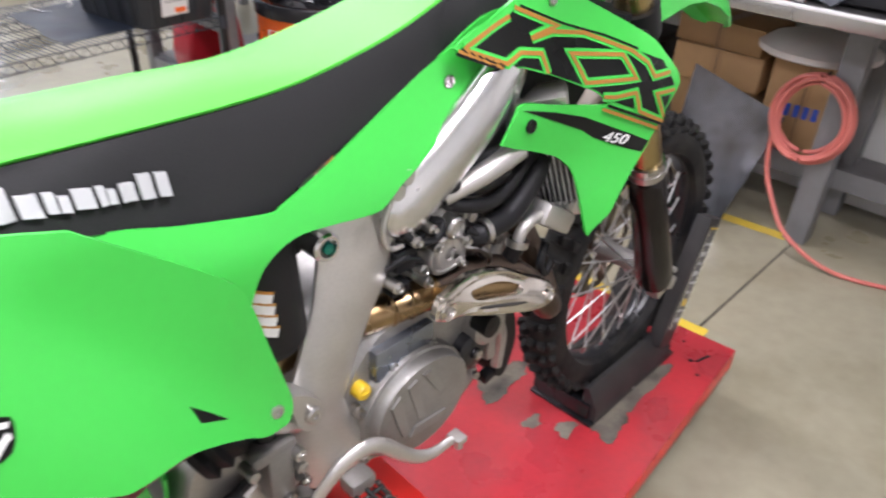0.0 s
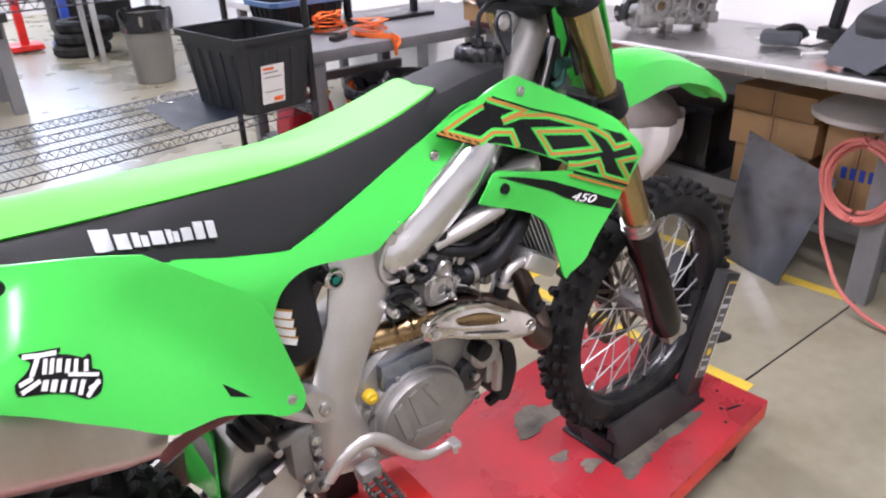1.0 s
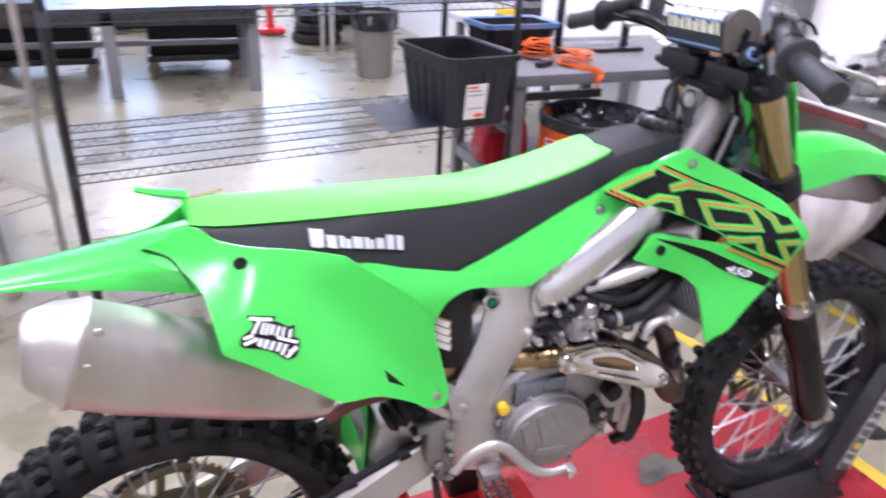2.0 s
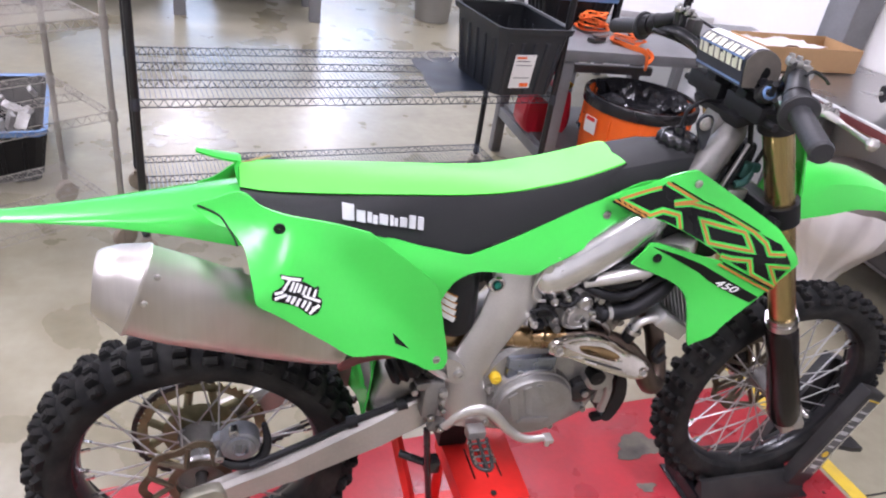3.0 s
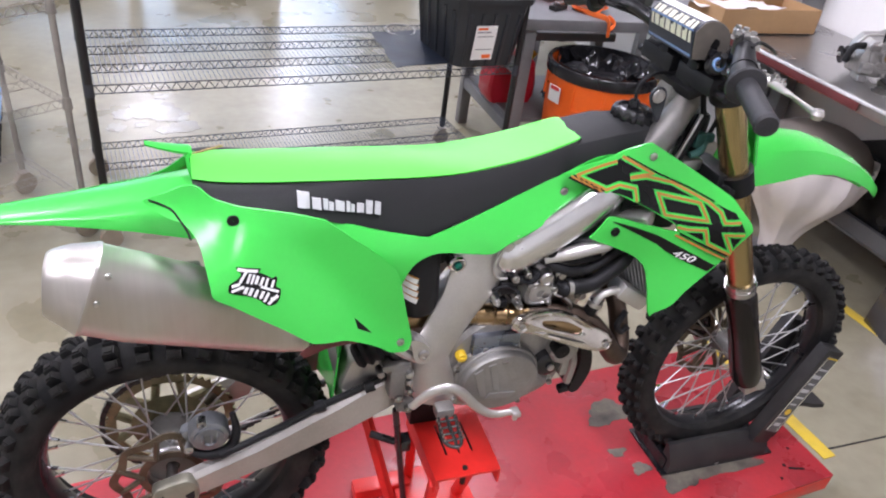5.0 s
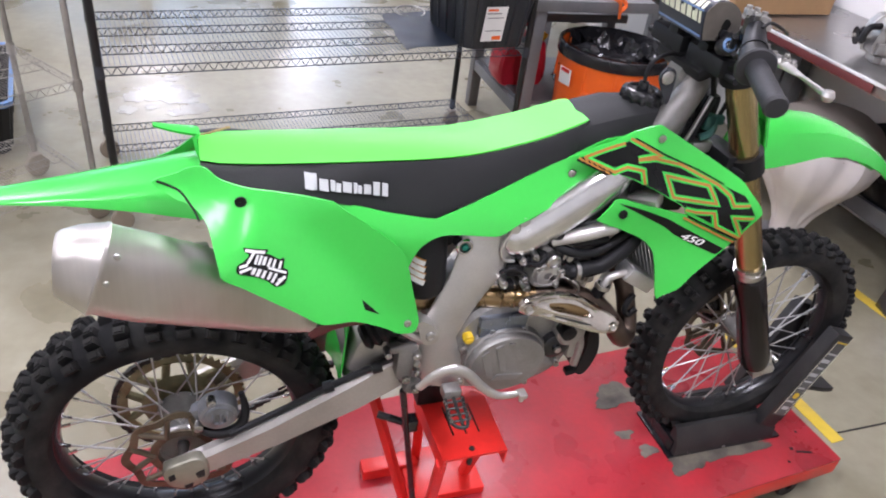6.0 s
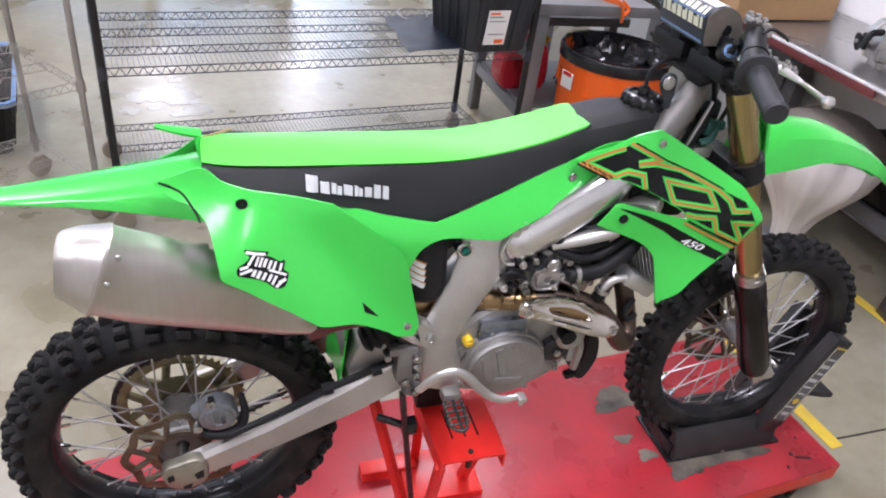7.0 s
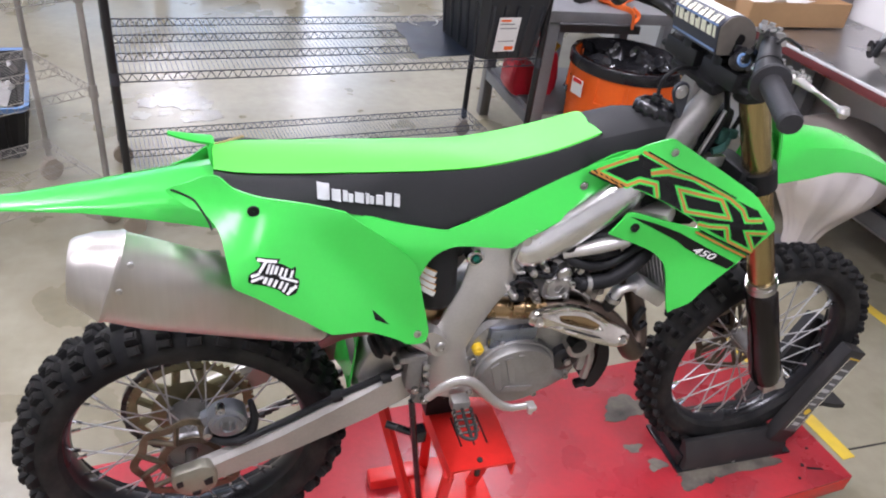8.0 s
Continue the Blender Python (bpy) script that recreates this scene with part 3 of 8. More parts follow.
# ---- frame ----
for side in (-1, 1):
    s = side
    bm = tube(bmesh.new(), [(1.065, s * 0.030, 1.030), (1.000, s * 0.045, 1.018), (0.945, s * 0.062, 1.000), (0.900, s * 0.088, 0.967), (0.850, s * 0.099, 0.932), (0.790, s * 0.102, 0.891), (0.735, s * 0.103, 0.856), (0.706, s * 0.103, 0.835), (0.692, s * 0.102, 0.824), (0.682, s * 0.098, 0.815), (0.676, s * 0.090, 0.810)], [0.028, 0.030, 0.034, 0.040, 0.043, 0.043, 0.043, 0.041, 0.036, 0.026, 0.012], 24, 6, flat=0.56, up=(0, 1, 0))
    spar = bpart("frame_spar", bm, SPAR, label="bare brushed aluminium frame spar")
    bead = [(0.693, 0.789), (0.676, 0.791), (0.665, 0.804), (0.662, 0.825), (0.670, 0.850), (0.686, 0.876)]
    bpart("weld_bead", tube(bmesh.new(), [(x, s * 0.1115, z) for x, z in bead], 0.0036, 8), ALLOY, label="weld bead between spar and casting")
    bm = bmesh.new()
    secs = []
    for x, z, hw, y in ((0.652, 0.885, 0.048, 0.078), (0.642, 0.850, 0.055, 0.084), (0.639, 0.800, 0.059, 0.090), (0.6225, 0.750, 0.0545, 0.094), (0.595, 0.700, 0.049, 0.096), (0.5715, 0.650, 0.0465, 0.098), (0.560, 0.600, 0.038, 0.098), (0.565, 0.560, 0.044, 0.097), (0.580, 0.520, 0.055, 0.096), (0.594, 0.462, 0.054, 0.094)):
        t = 0.020
        secs.append([(x + dx, s * (y + dy), z) for dx, dy in ((-hw, -t * 0.15), (-hw, t * 0.10), (-hw * 0.90, t * 0.32), (-hw * 0.20, t), (hw * 0.70, t * 0.80), (hw * 0.95, t * 0.5), (hw, -t * 0.1), (hw, -t))])
    loft(bm, secs)
    for x, z in ((0.680, 0.868), (0.695, 0.884)):
        rod(bm, (x, s * 0.08, z), (x, s * 0.120, z), 0.010, seg=14)
    bpart("frame_casting", bm, ALLOY, label="cast aluminium lower frame section")
    bpart("subframe_tube", tube(bmesh.new(), [(0.64, s * 0.070, 0.84), (0.45, s * 0.070, 0.915), (0.18, s * 0.065, 0.955)], 0.011, 8), ALLOY)
    bpart("cradle_tube", tube(bmesh.new(), [(1.05, s * 0.03, 0.96), (1.00, s * 0.035, 0.72), (0.93, s * 0.035, 0.52), (0.86, s * 0.035, 0.44), (0.72, s * 0.04, 0.425), (0.55, s * 0.06, 0.46)], 0.016, 10), ALLOY)
    bpart("subframe_strut", tube(bmesh.new(), [(0.52, s * 0.115, 0.61), (0.46, s * 0.12, 0.66), (0.28, s * 0.10, 0.82), (0.15, s * 0.09, 0.95)], 0.010, 8), ALLOY)
bm = bmesh.new()
rod(bm, (1.115, 0, 0.935), (1.052, 0, 1.075), 0.034, seg=20)
box(bm, (1.035, 0, 1.025), (0.10, 0.075, 0.075), bevel=0.012)
loft(bm, [[(x - w, y, z - 0.3 * w), (x - w * 0.6, y - 0.006, z - 0.2 * w), (x + w * 0.7, y - 0.006, z + 0.2 * w), (x + w, y, z + 0.3 * w), (x + w, -y, z + 0.3 * w), (x - w, -y, z - 0.3 * w)] for x, y, z, w in ((1.020, -0.046, 0.985, 0.040), (1.040, -0.034, 1.045, 0.026), (1.042, -0.026, 1.095, 0.023), (1.040, -0.024, 1.135, 0.025), (1.038, -0.020, 1.158, 0.018))])
head = bpart("steering_head", bm, CAST_GREY, label="cast steering head")
part("frame_tube_end", tube(bmesh.new(), [(0.965 - BASE[0], -0.052, 0.995), (0.993 - BASE[0], -0.052, 1.040), (1.024 - BASE[0], -0.048, 1.092), (1.050 - BASE[0], -0.038, 1.128), (1.062 - BASE[0], -0.025, 1.142)], [0.030, 0.030, 0.028, 0.026, 0.016], 20, 5), CAST_GREY, head, "pale cast frame tube")
part("stay", tube(bmesh.new(), [(1.081 - BASE[0], -0.056, 1.107), (1.062 - BASE[0], -0.060, 1.055), (1.045 - BASE[0], -0.062, 1.008)], 0.0042, 8), STEEL, head, "thin steel stay")
# not a hose: black tube added to darken the gap behind the stay
part("stay_gap_shade", tube(bmesh.new(), [(1.090 - BASE[0], -0.046, 1.100), (1.072 - BASE[0], -0.050, 1.050), (1.055 - BASE[0], -0.052, 1.005)], 0.012, 8), BLACK, head, "black tube put in for the dark gap behind the stay")
part("lug", box(bmesh.new(), (1.098 - BASE[0], -0.045, 0.995), (0.050, 0.030, 0.026), bevel=0.008), ALLOY, head, "pale cast lug")
# linkage, pivot bolts and bosses behind the footpeg
across = Matrix.Rotation(radians(90), 4, "X")
bm = box(bmesh.new(), (0.484, -0.112, 0.560), (0.036, 0.040, 0.082), bevel=0.008)
box(bm, (0.478, -0.112, 0.601), (0.060, 0.036, 0.018), Matrix(), bevel=0.006)
rod(bm, (0.486, -0.112, 0.560), (0.490, -0.112, 0.500), 0.0155, 0.012, seg=16)
box(bm, (0, 0, 0), (0.036, 0.024, 0.030), turned((0.508, -0.118, 0.486), 25, "Y"), bevel=0.006)
bpart("master_cylinder", bm, CAST_GREY, label="grey rear brake master cylinder")
for x, y, z, r in ((0.444, -0.132, 0.597, 0.0070), (0.505, -0.134, 0.588, 0.0085), (0.506, -0.134, 0.566, 0.0075), (0.510, -0.134, 0.540, 0.0070), (0.487, -0.132, 0.522, 0.0085), (0.510, -0.134, 0.490, 0.0080)):
    bpart("pivot_bolt", lathe(bmesh.new(), [(0.0005, 0.010), (r * 0.5, 0.010), (r * 0.6, 0.008), (r, 0.007), (r, -0.02), (0.0005, -0.02)], 14, Matrix.Translation((x, y, z)) @ across), STEEL, label="bright pivot bolt")
bm = bmesh.new()
loft(bm, [[(p.x, y, p.y) for p in smooth_outline([(0.500, 0.668), (0.512, 0.672), (0.535, 0.655), (0.550, 0.632), (0.544, 0.612), (0.524, 0.608), (0.512, 0.622), (0.506, 0.645)], 3)] for y in (-0.100, -0.128, -0.131)])
lug = bpart("frame_lug", bm, ALLOY, label="cast lug beside the side panel's foot")
bsub("lug_bolt", lathe(bmesh.new(), [(0.0115, -0.004), (0.0115, 0.005), (0.009, 0.007), (0.005, 0.007), (0.0045, 0.004), (0.0005, 0.004)], 18, Matrix.Translation((0.531, -0.131, 0.632)) @ across), STEEL, lug, "bright lug bolt")
bpart("linkage_bellows", lathe(bmesh.new(), [(0.002, -0.045), (0.022, -0.043), (0.030, -0.034), (0.024, -0.026), (0.033, -0.016), (0.027, -0.008), (0.034, 0.004), (0.027, 0.014), (0.032, 0.023), (0.020, 0.033), (0.002, 0.036)], 20, Matrix.Translation((0.438, -0.088, 0.630)) @ Matrix.Rotation(radians(62), 4, "Y")), BLACK, label="black rubber bellows")
bpart("rubber_cap", lathe(bmesh.new(), [(0.0005, 0.020), (0.012, 0.019), (0.017, 0.012), (0.018, -0.01), (0.0005, -0.01)], 18, Matrix.Translation((0.482, -0.100, 0.622))), GLOSS_BLACK, label="black rubber cap on the cylinder")
bm = rod(bmesh.new(), (0.42, 0, 0.56), (0.56, 0, 0.90), 0.024, seg=16)
for k in range(9):
    lathe(bm, [(0.030, -0.005), (0.036, 0), (0.030, 0.005), (0.024, 0)], 18, Matrix.Translation(Vector((0.44, 0, 0.61)).lerp(Vector((0.53, 0, 0.83)), k / 8)) @ Matrix.Rotation(radians(22), 4, "Y"), closed=True)
bpart("rear_shock", bm, GREY_CAN, label="rear shock with a grey coil spring")



# ---- plastics: how far each panel stands out to the right ----
def side_y(x, z):
    """Flat above a slanting ridge, flared out over the silencer below it."""
    d = (z - 0.785) + 1.2 * (x - 0.372)
    low = 0.022 * math.log(1 + math.exp(min(30.0, -d / 0.022)))
    tail = step(0.20, 0.05, x) * step(0.90, 1.0, z)
    flare = 0.080 * (1 - math.exp(-low / 0.08)) * (1 - tail) * step(1.04, 0.93, z)
    return -0.163 - flare + 0.012 * step(0.40, 0.50, x) + 0.055 * tail + 0.012 * step(0.96, 1.03, z)


def shroud_y(x, z):
    return -0.075 - 0.052 * step(1.07, 0.90, z) - 0.062 * step(0.85, 1.15, x) - 0.02 * step(0.85, 0.70, z)


def band_y(x, z):
    return -0.128 + 0.055 * step(0.86, 1.0, z)


def over_y(x, z):
    return min(band_y(x, z), shroud_y(x, z)) if x < 0.86 else shroud_y(x, z)


def lifted(surface, by):
    return lambda x, z: surface(x, z) - by


SIDE = [(0.0530, 1.0040), (0.0780, 1.0130), (0.1080, 1.0300), (0.1260, 1.0310), (0.1430, 1.0190), (0.1680, 1.0130), (0.2190, 1.0030), (0.2710, 0.9920), (0.3190, 0.9790), (0.3970, 0.9160), (0.4310, 0.8850), (0.4490, 0.8620), (0.4600, 0.8320), (0.4730, 0.7780), (0.4880, 0.7200), (0.4930, 0.6920), (0.4850, 0.6740), (0.4650, 0.6790), (0.4440, 0.6910), (0.4190, 0.7130), (0.3830, 0.7380), (0.3490, 0.7570), (0.3060, 0.7690), (0.2860, 0.7780), (0.2470, 0.8110), (0.2100, 0.8400), (0.1670, 0.8740), (0.1370, 0.8960), (0.1320, 0.9160), (0.1280, 0.9360), (0.1240, 0.9530), (0.1180, 0.9650), (0.1000, 0.9770), (0.0750, 0.9800), (0.0480, 0.9930), (0.0440, 1.0000)]
side_panel = bpart("side_panel", panel(bmesh.new(), SIDE, side_y, 0.004, 4, corners=(8, 35), cell=0.022), GREEN, label="glossy lime green side number panel")
mirrored(side_panel)
bm = panel(bmesh.new(), [(0.3720, 0.7840), (0.3770, 0.7650), (0.4060, 0.7450), (0.3910, 0.7630)], lifted(side_y, 0.0012), 0.002, 1)
bsub("vent_slot", bm, BLACK_INK, side_panel, "black triangular vent")
# a flat black disc gives the bolt hole its shade
bm = lathe(bmesh.new(), [(0.0095, 0.0), (0.009, 0.003), (0.0005, 0.002)], 18, Matrix.Translation((0.173, side_y(0.173, 0.994) - 0.0045, 0.994)) @ Matrix.Rotation(radians(90), 4, "X"))
bsub("recess", bm, BLACK, side_panel, "black disc put in for the shade of a bolt hole")


def screw(x, z, surface, parent, r=0.008):
    bm = lathe(bmesh.new(), [(r, 0.0), (r, 0.003), (r * 0.8, 0.0045), (r * 0.45, 0.0045), (r * 0.42, 0.002), (0.0005, 0.002)], 16, Matrix.Translation((x, surface(x, z), z)) @ Matrix.Rotation(radians(90), 4, "X"))
    return bsub("screw", bm, STEEL, parent, "silver screw")


screw(0.468, 0.699, side_y, side_panel)
# shade of the gap beside the fender, put in as a thin black tube
bsub("panel_gap_shade", tube(bmesh.new(), [(x - 0.001, side_y(x, z) - 0.003, z - 0.003) for x, z in [(0.0530, 1.0040), (0.0680, 0.9990), (0.0860, 0.9930), (0.0970, 0.9830), (0.1060, 0.9740), (0.1110, 0.9660)]], 0.0018, 6), BLACK, side_panel, "black line put in for the shaded gap between panel and fender")
BAND = [(0.33, 0.937), (0.38, 0.929), (0.42, 0.919), (0.472, 0.909), (0.514, 0.902), (0.528, 0.905), (0.58, 0.92), (0.638, 0.939), (0.695, 0.959), (0.753, 0.983), (0.798, 0.999), (0.86, 1.03), (0.925, 1.03), (0.915, 0.985), (0.875, 0.957), (0.852, 0.946), (0.815, 0.932), (0.753, 0.911), (0.694, 0.887), (0.677, 0.88), (0.657, 0.868), (0.641, 0.862), (0.616, 0.864), (0.581, 0.869), (0.542, 0.873), (0.52, 0.87), (0.502, 0.862), (0.487, 0.848), (0.476, 0.826), (0.469, 0.809), (0.455, 0.8), (0.43, 0.83), (0.4, 0.88)]
band = bpart("tank_cover", panel(bmesh.new(), BAND, band_y, 0.004, 3, cell=0.022), GREEN, label="lime green cover running from shroud to side panel")
mirrored(band)
screw(0.794, 0.965, band_y, band, 0.009)
SHROUD = [(0.787, 1.009), (0.828, 1.022), (0.858, 1.028), (0.891, 1.042), (0.912, 1.052), (0.947, 1.065), (0.958, 1.066), (1.017, 1.036), (1.08, 1.003), (1.124, 0.978), (1.145, 0.957), (1.174, 0.928), (1.184, 0.91), (1.175, 0.897), (1.148, 0.865), (1.121, 0.83), (1.084, 0.79), (1.063, 0.765), (1.043, 0.737), (1.015, 0.718), (1.006, 0.708), (0.999, 0.724), (0.989, 0.776), (0.98, 0.81), (0.966, 0.828), (0.944, 0.844), (0.906, 0.859), (0.872, 0.871), (0.847, 0.882), (0.863, 0.904), (0.877, 0.925), (0.894, 0.927), (0.936, 0.918), (0.981, 0.911), (1.009, 0.907), (1.024, 0.906), (1.022, 0.911), (1.006, 0.924), (0.976, 0.938), (0.942, 0.953), (0.919, 0.961), (0.896, 0.969), (0.873, 0.972), (0.859, 0.973), (0.824, 0.987)]
shroud = bpart("radiator_shroud", panel(bmesh.new(), SHROUD, lifted(over_y, 0.0035), 0.004, 4, corners=(0, 6, 12, 20, 28, 30, 35, 36), cell=0.024), GREEN, label="lime green radiator shroud with black and orange graphics")
mirrored(shroud)
screw(0.960, 1.042, lifted(over_y, 0.004), shroud, 0.008)
# the shroud's bolt hole: its shade is a black disc too
bsub("recess", lathe(bmesh.new(), [(0.0095, 0.0), (0.009, 0.004), (0.0005, 0.003)], 16, Matrix.Translation((0.897, over_y(0.897, 0.897) - 0.004, 0.897)) @ Matrix.Rotation(radians(90), 4, "X")), BLACK, shroud, "black disc put in for the shade of a bolt hole")

# shroud graphics: a black field crossed by angular green lines with orange edging
def stroke(pts, width, surface, closed=False):
    """A flat printed line of even width along a run of (x, z) points."""
    run = []
    seq = pts + pts[:1] if closed else pts
    for a, b in zip(seq, seq[1:]):
        k = max(1, int(math.hypot(b[0] - a[0], b[1] - a[1]) / 0.012))
        run += [Vector((a[0] + (b[0] - a[0]) * i / k, a[1] + (b[1] - a[1]) * i / k)) for i in range(k)]
    if not closed:
        run.append(Vector(seq[-1]))
    bm, rows, n = bmesh.new(), [], len(run)
    for i, p in enumerate(run):
        before = (p - run[i - 1]).normalized() if (i or closed) else (run[1] - p).normalized()
        after = (run[(i + 1) % n] - p).normalized() if (i < n - 1 or closed) else before
        d = (before + after).normalized() if (before + after).length > 0.3 else before
        m = Vector((-d.y, d.x)) * width / 2 / max(0.55, d.dot(before))
        rows.append([bm.verts.new((q.x, surface(q.x, q.y), q.y)) for q in (p + m, p - m)])
    for i in range(n if closed else n - 1):
        j = (i + 1) % n
        bm.faces.new((rows[i][0], rows[j][0], rows[j][1], rows[i][1]))
    return thicken(bm, 0.0006)


# sticker: a two-line mark of thick white strokes with a black edge
edge = [(0.1720, 0.9360), (0.1750, 0.9380), (0.2090, 0.9260), (0.2050, 0.9220), (0.2140, 0.9160), (0.2270, 0.9050), (0.2320, 0.9060), (0.2350, 0.9020), (0.2320, 0.8910), (0.2390, 0.8850), (0.2390, 0.8770), (0.2320, 0.8650), (0.2170, 0.8660), (0.2060, 0.8780), (0.1900, 0.8890), (0.1740, 0.8960), (0.1590, 0.9030), (0.1600, 0.9140), (0.1680, 0.9180), (0.1720, 0.9200), (0.1790, 0.9270)]
bsub("sticker_ground", panel(bmesh.new(), edge, lifted(side_y, 0.0012), 0.001, 2, cell=0.012), BLACK_INK, side_panel, "black ragged edge of the sticker")
for (a, b), w in zip((((0.1740, 0.9360), (0.2040, 0.9250)), ((0.1870, 0.9300), (0.1760, 0.9160)), ((0.1930, 0.9250), (0.1870, 0.9120)), ((0.1990, 0.9220), (0.1930, 0.9090)), ((0.2050, 0.9180), (0.2000, 0.9070)), ((0.2130, 0.9130), (0.2070, 0.9020)), ((0.2200, 0.9090), (0.2150, 0.8980)), ((0.2290, 0.9030), (0.2250, 0.8930)), ((0.2080, 0.9000), (0.2360, 0.8830)), ((0.1630, 0.9130), (0.1760, 0.9140)), ((0.1630, 0.9050), (0.1820, 0.9080)), ((0.1870, 0.9060), (0.1820, 0.8970)), ((0.1950, 0.9020), (0.1890, 0.8920)), ((0.2030, 0.8970), (0.1970, 0.8870)), ((0.2120, 0.8920), (0.2060, 0.8820)), ((0.2200, 0.8870), (0.2120, 0.8750)), ((0.2340, 0.8780), (0.2180, 0.8690)), ((0.2220, 0.8760), (0.2350, 0.8760))), (0.0042, 0.0044, 0.0040, 0.0040, 0.0050, 0.0046, 0.0040, 0.0042, 0.0036, 0.0044, 0.0046, 0.0056, 0.0056, 0.0050, 0.0050, 0.0046, 0.0050, 0.0040)):
    bsub("sticker_stroke", stroke([a, b], w, lifted(side_y, 0.0030)), WHITE_INK, side_panel)
FIELD = [(0.811, 1.008), (0.893, 1.031), (0.902, 1.038), (0.943, 1.026), (0.971, 1.01), (1.026, 0.991), (1.083, 0.969), (1.133, 0.95), (1.145, 0.935), (1.167, 0.907), (1.142, 0.861), (1.089, 0.885), (1.03, 0.91), (1.021, 0.916), (1.005, 0.927), (0.97, 0.943), (0.919, 0.964), (0.896, 0.971), (0.87, 0.975)]
bsub("graphic_field", panel(bmesh.new(), FIELD, lifted(over_y, 0.0045), 0.001, 1, cell=0.03), BLACK_INK, shroud, "black printed field of the graphics")
LINES = [
    [(0.804, 1.007), (0.889, 1.03)],
    [(0.899, 1.039), (0.961, 1.012), (0.917, 1.002)],
    [(0.917, 1.001), (0.95, 1.006), (0.999, 1.0), (1.071, 0.971), (1.098, 0.952), (1.109, 0.932), (1.146, 0.932)],
    [(0.801, 1.006), (0.869, 0.979), (0.895, 0.988), (0.927, 0.983), (0.931, 0.959)],
    [(1.014, 0.918), (1.035, 0.915), (1.071, 0.916), (1.083, 0.886), (1.145, 0.858)],
    [(1.163, 0.903), (1.115, 0.907), (1.145, 0.865)],
    [(0.972, 0.978), (1.054, 0.968), (1.072, 0.935), (0.987, 0.94)],
]
for k, line in enumerate(LINES):
    bsub("green_line", stroke(line, 0.0125, lifted(over_y, 0.0060), k == 6), GREEN, shroud, "green line of the graphics")
    bsub("orange_line", stroke(line, 0.0050, lifted(over_y, 0.0070), k == 6), ORANGE_INK, shroud, "orange edging of the graphics")
STRIPES = (
    ([(0.787, 1.004), (0.854, 0.976)], BLACK_INK, 0.004),
    ([(0.792, 1.006), (0.86, 0.976)], ORANGE_INK, 0.004),
    ([(0.797, 1.007), (0.864, 0.977)], BLACK_INK, 0.004),
    ([(1.014, 0.901), (1.135, 0.849)], ORANGE_INK, 0.0045),
    ([(1.022, 0.905), (1.141, 0.855)], BLACK_INK, 0.004),
    ([(0.908, 1.04), (0.971, 1.013), (1.031, 0.994), (1.083, 0.972)], BLACK_INK, 0.003),
)
for line, ink, w in STRIPES:
    bsub("pinstripe", stroke(line, w, lifted(over_y, 0.0070)), ink, shroud)
bsub("stripe", panel(bmesh.new(), [(0.884, 0.92), (0.938, 0.908), (0.986, 0.894), (1.037, 0.871), (1.119, 0.833), (1.105, 0.819), (1.058, 0.837), (1.007, 0.86), (0.987, 0.874), (0.929, 0.9)], lifted(over_y, 0.0045), 0.001, 1, cell=0.03), BLACK_INK, shroud, "black swoosh stripe")


def lettering(text, size, material, parent, m, name="lettering"):
    """Flat raised characters at a pose in the lift's coordinates."""
    cu = bpy.data.curves.new(name, "FONT")
    cu.body, cu.size, cu.extrude, cu.align_x, cu.align_y, cu.shear = text, size, 0.0006, "CENTER", "CENTER", 0.32
    tmp = new(name, cu)
    me = bpy.data.meshes.new_from_object(tmp.evaluated_get(bpy.context.evaluated_depsgraph_get()))
    bpy.data.objects.remove(tmp)
    bm = bmesh.new()
    bm.from_mesh(me)
    bmesh.ops.transform(bm, matrix=m, verts=bm.verts)
    return bm


start, end = (Vector((x, over_y(x, z) - 0.0075, z)) for x, z in ((1.007, 0.864), (1.079, 0.842)))
ahead = (end - start).normalized()
facing = (Vector((0, -1, 0)) - ahead * ahead.dot(Vector((0, -1, 0)))).normalized()
rise = facing.cross(ahead)
place = Matrix((ahead * 1.6, rise, facing)).transposed().to_4x4()
place.translation = (start + end) / 2
bm = lettering("450", 0.021, WHITE_INK, shroud, place)
bsub("number", bm, WHITE_INK, shroud, "white number 450", smooth=False)

# ---- seat ----
seat_rows = [  # x, edge height, bottom height, half width at the edge, at the bottom
    (0.118, 1.005, 0.998, 0.046, 0.085), (0.160, 1.004, 0.990, 0.058, 0.105), (0.240, 1.002, 0.970, 0.062, 0.112), (0.334, 1.001, 0.945, 0.064, 0.102), (0.420, 1.000, 0.918, 0.064, 0.096), (0.507, 1.000, 0.897, 0.064, 0.100), (0.591, 1.005, 0.924, 0.063, 0.092), (0.684, 1.022, 0.956, 0.061, 0.082), (0.743, 1.037, 0.978, 0.059, 0.077), (0.787, 1.051, 1.000, 0.056, 0.071), (0.812, 1.059, 1.024, 0.053, 0.062), (0.824, 1.061, 1.048, 0.049, 0.052)]
seat_fine = curve_points([(r[0], r[1], r[2]) for r in seat_rows], 4)
seat_wide = curve_points([(r[0], r[3], r[4]) for r in seat_rows], 4)
crown, right, left = [], [], []
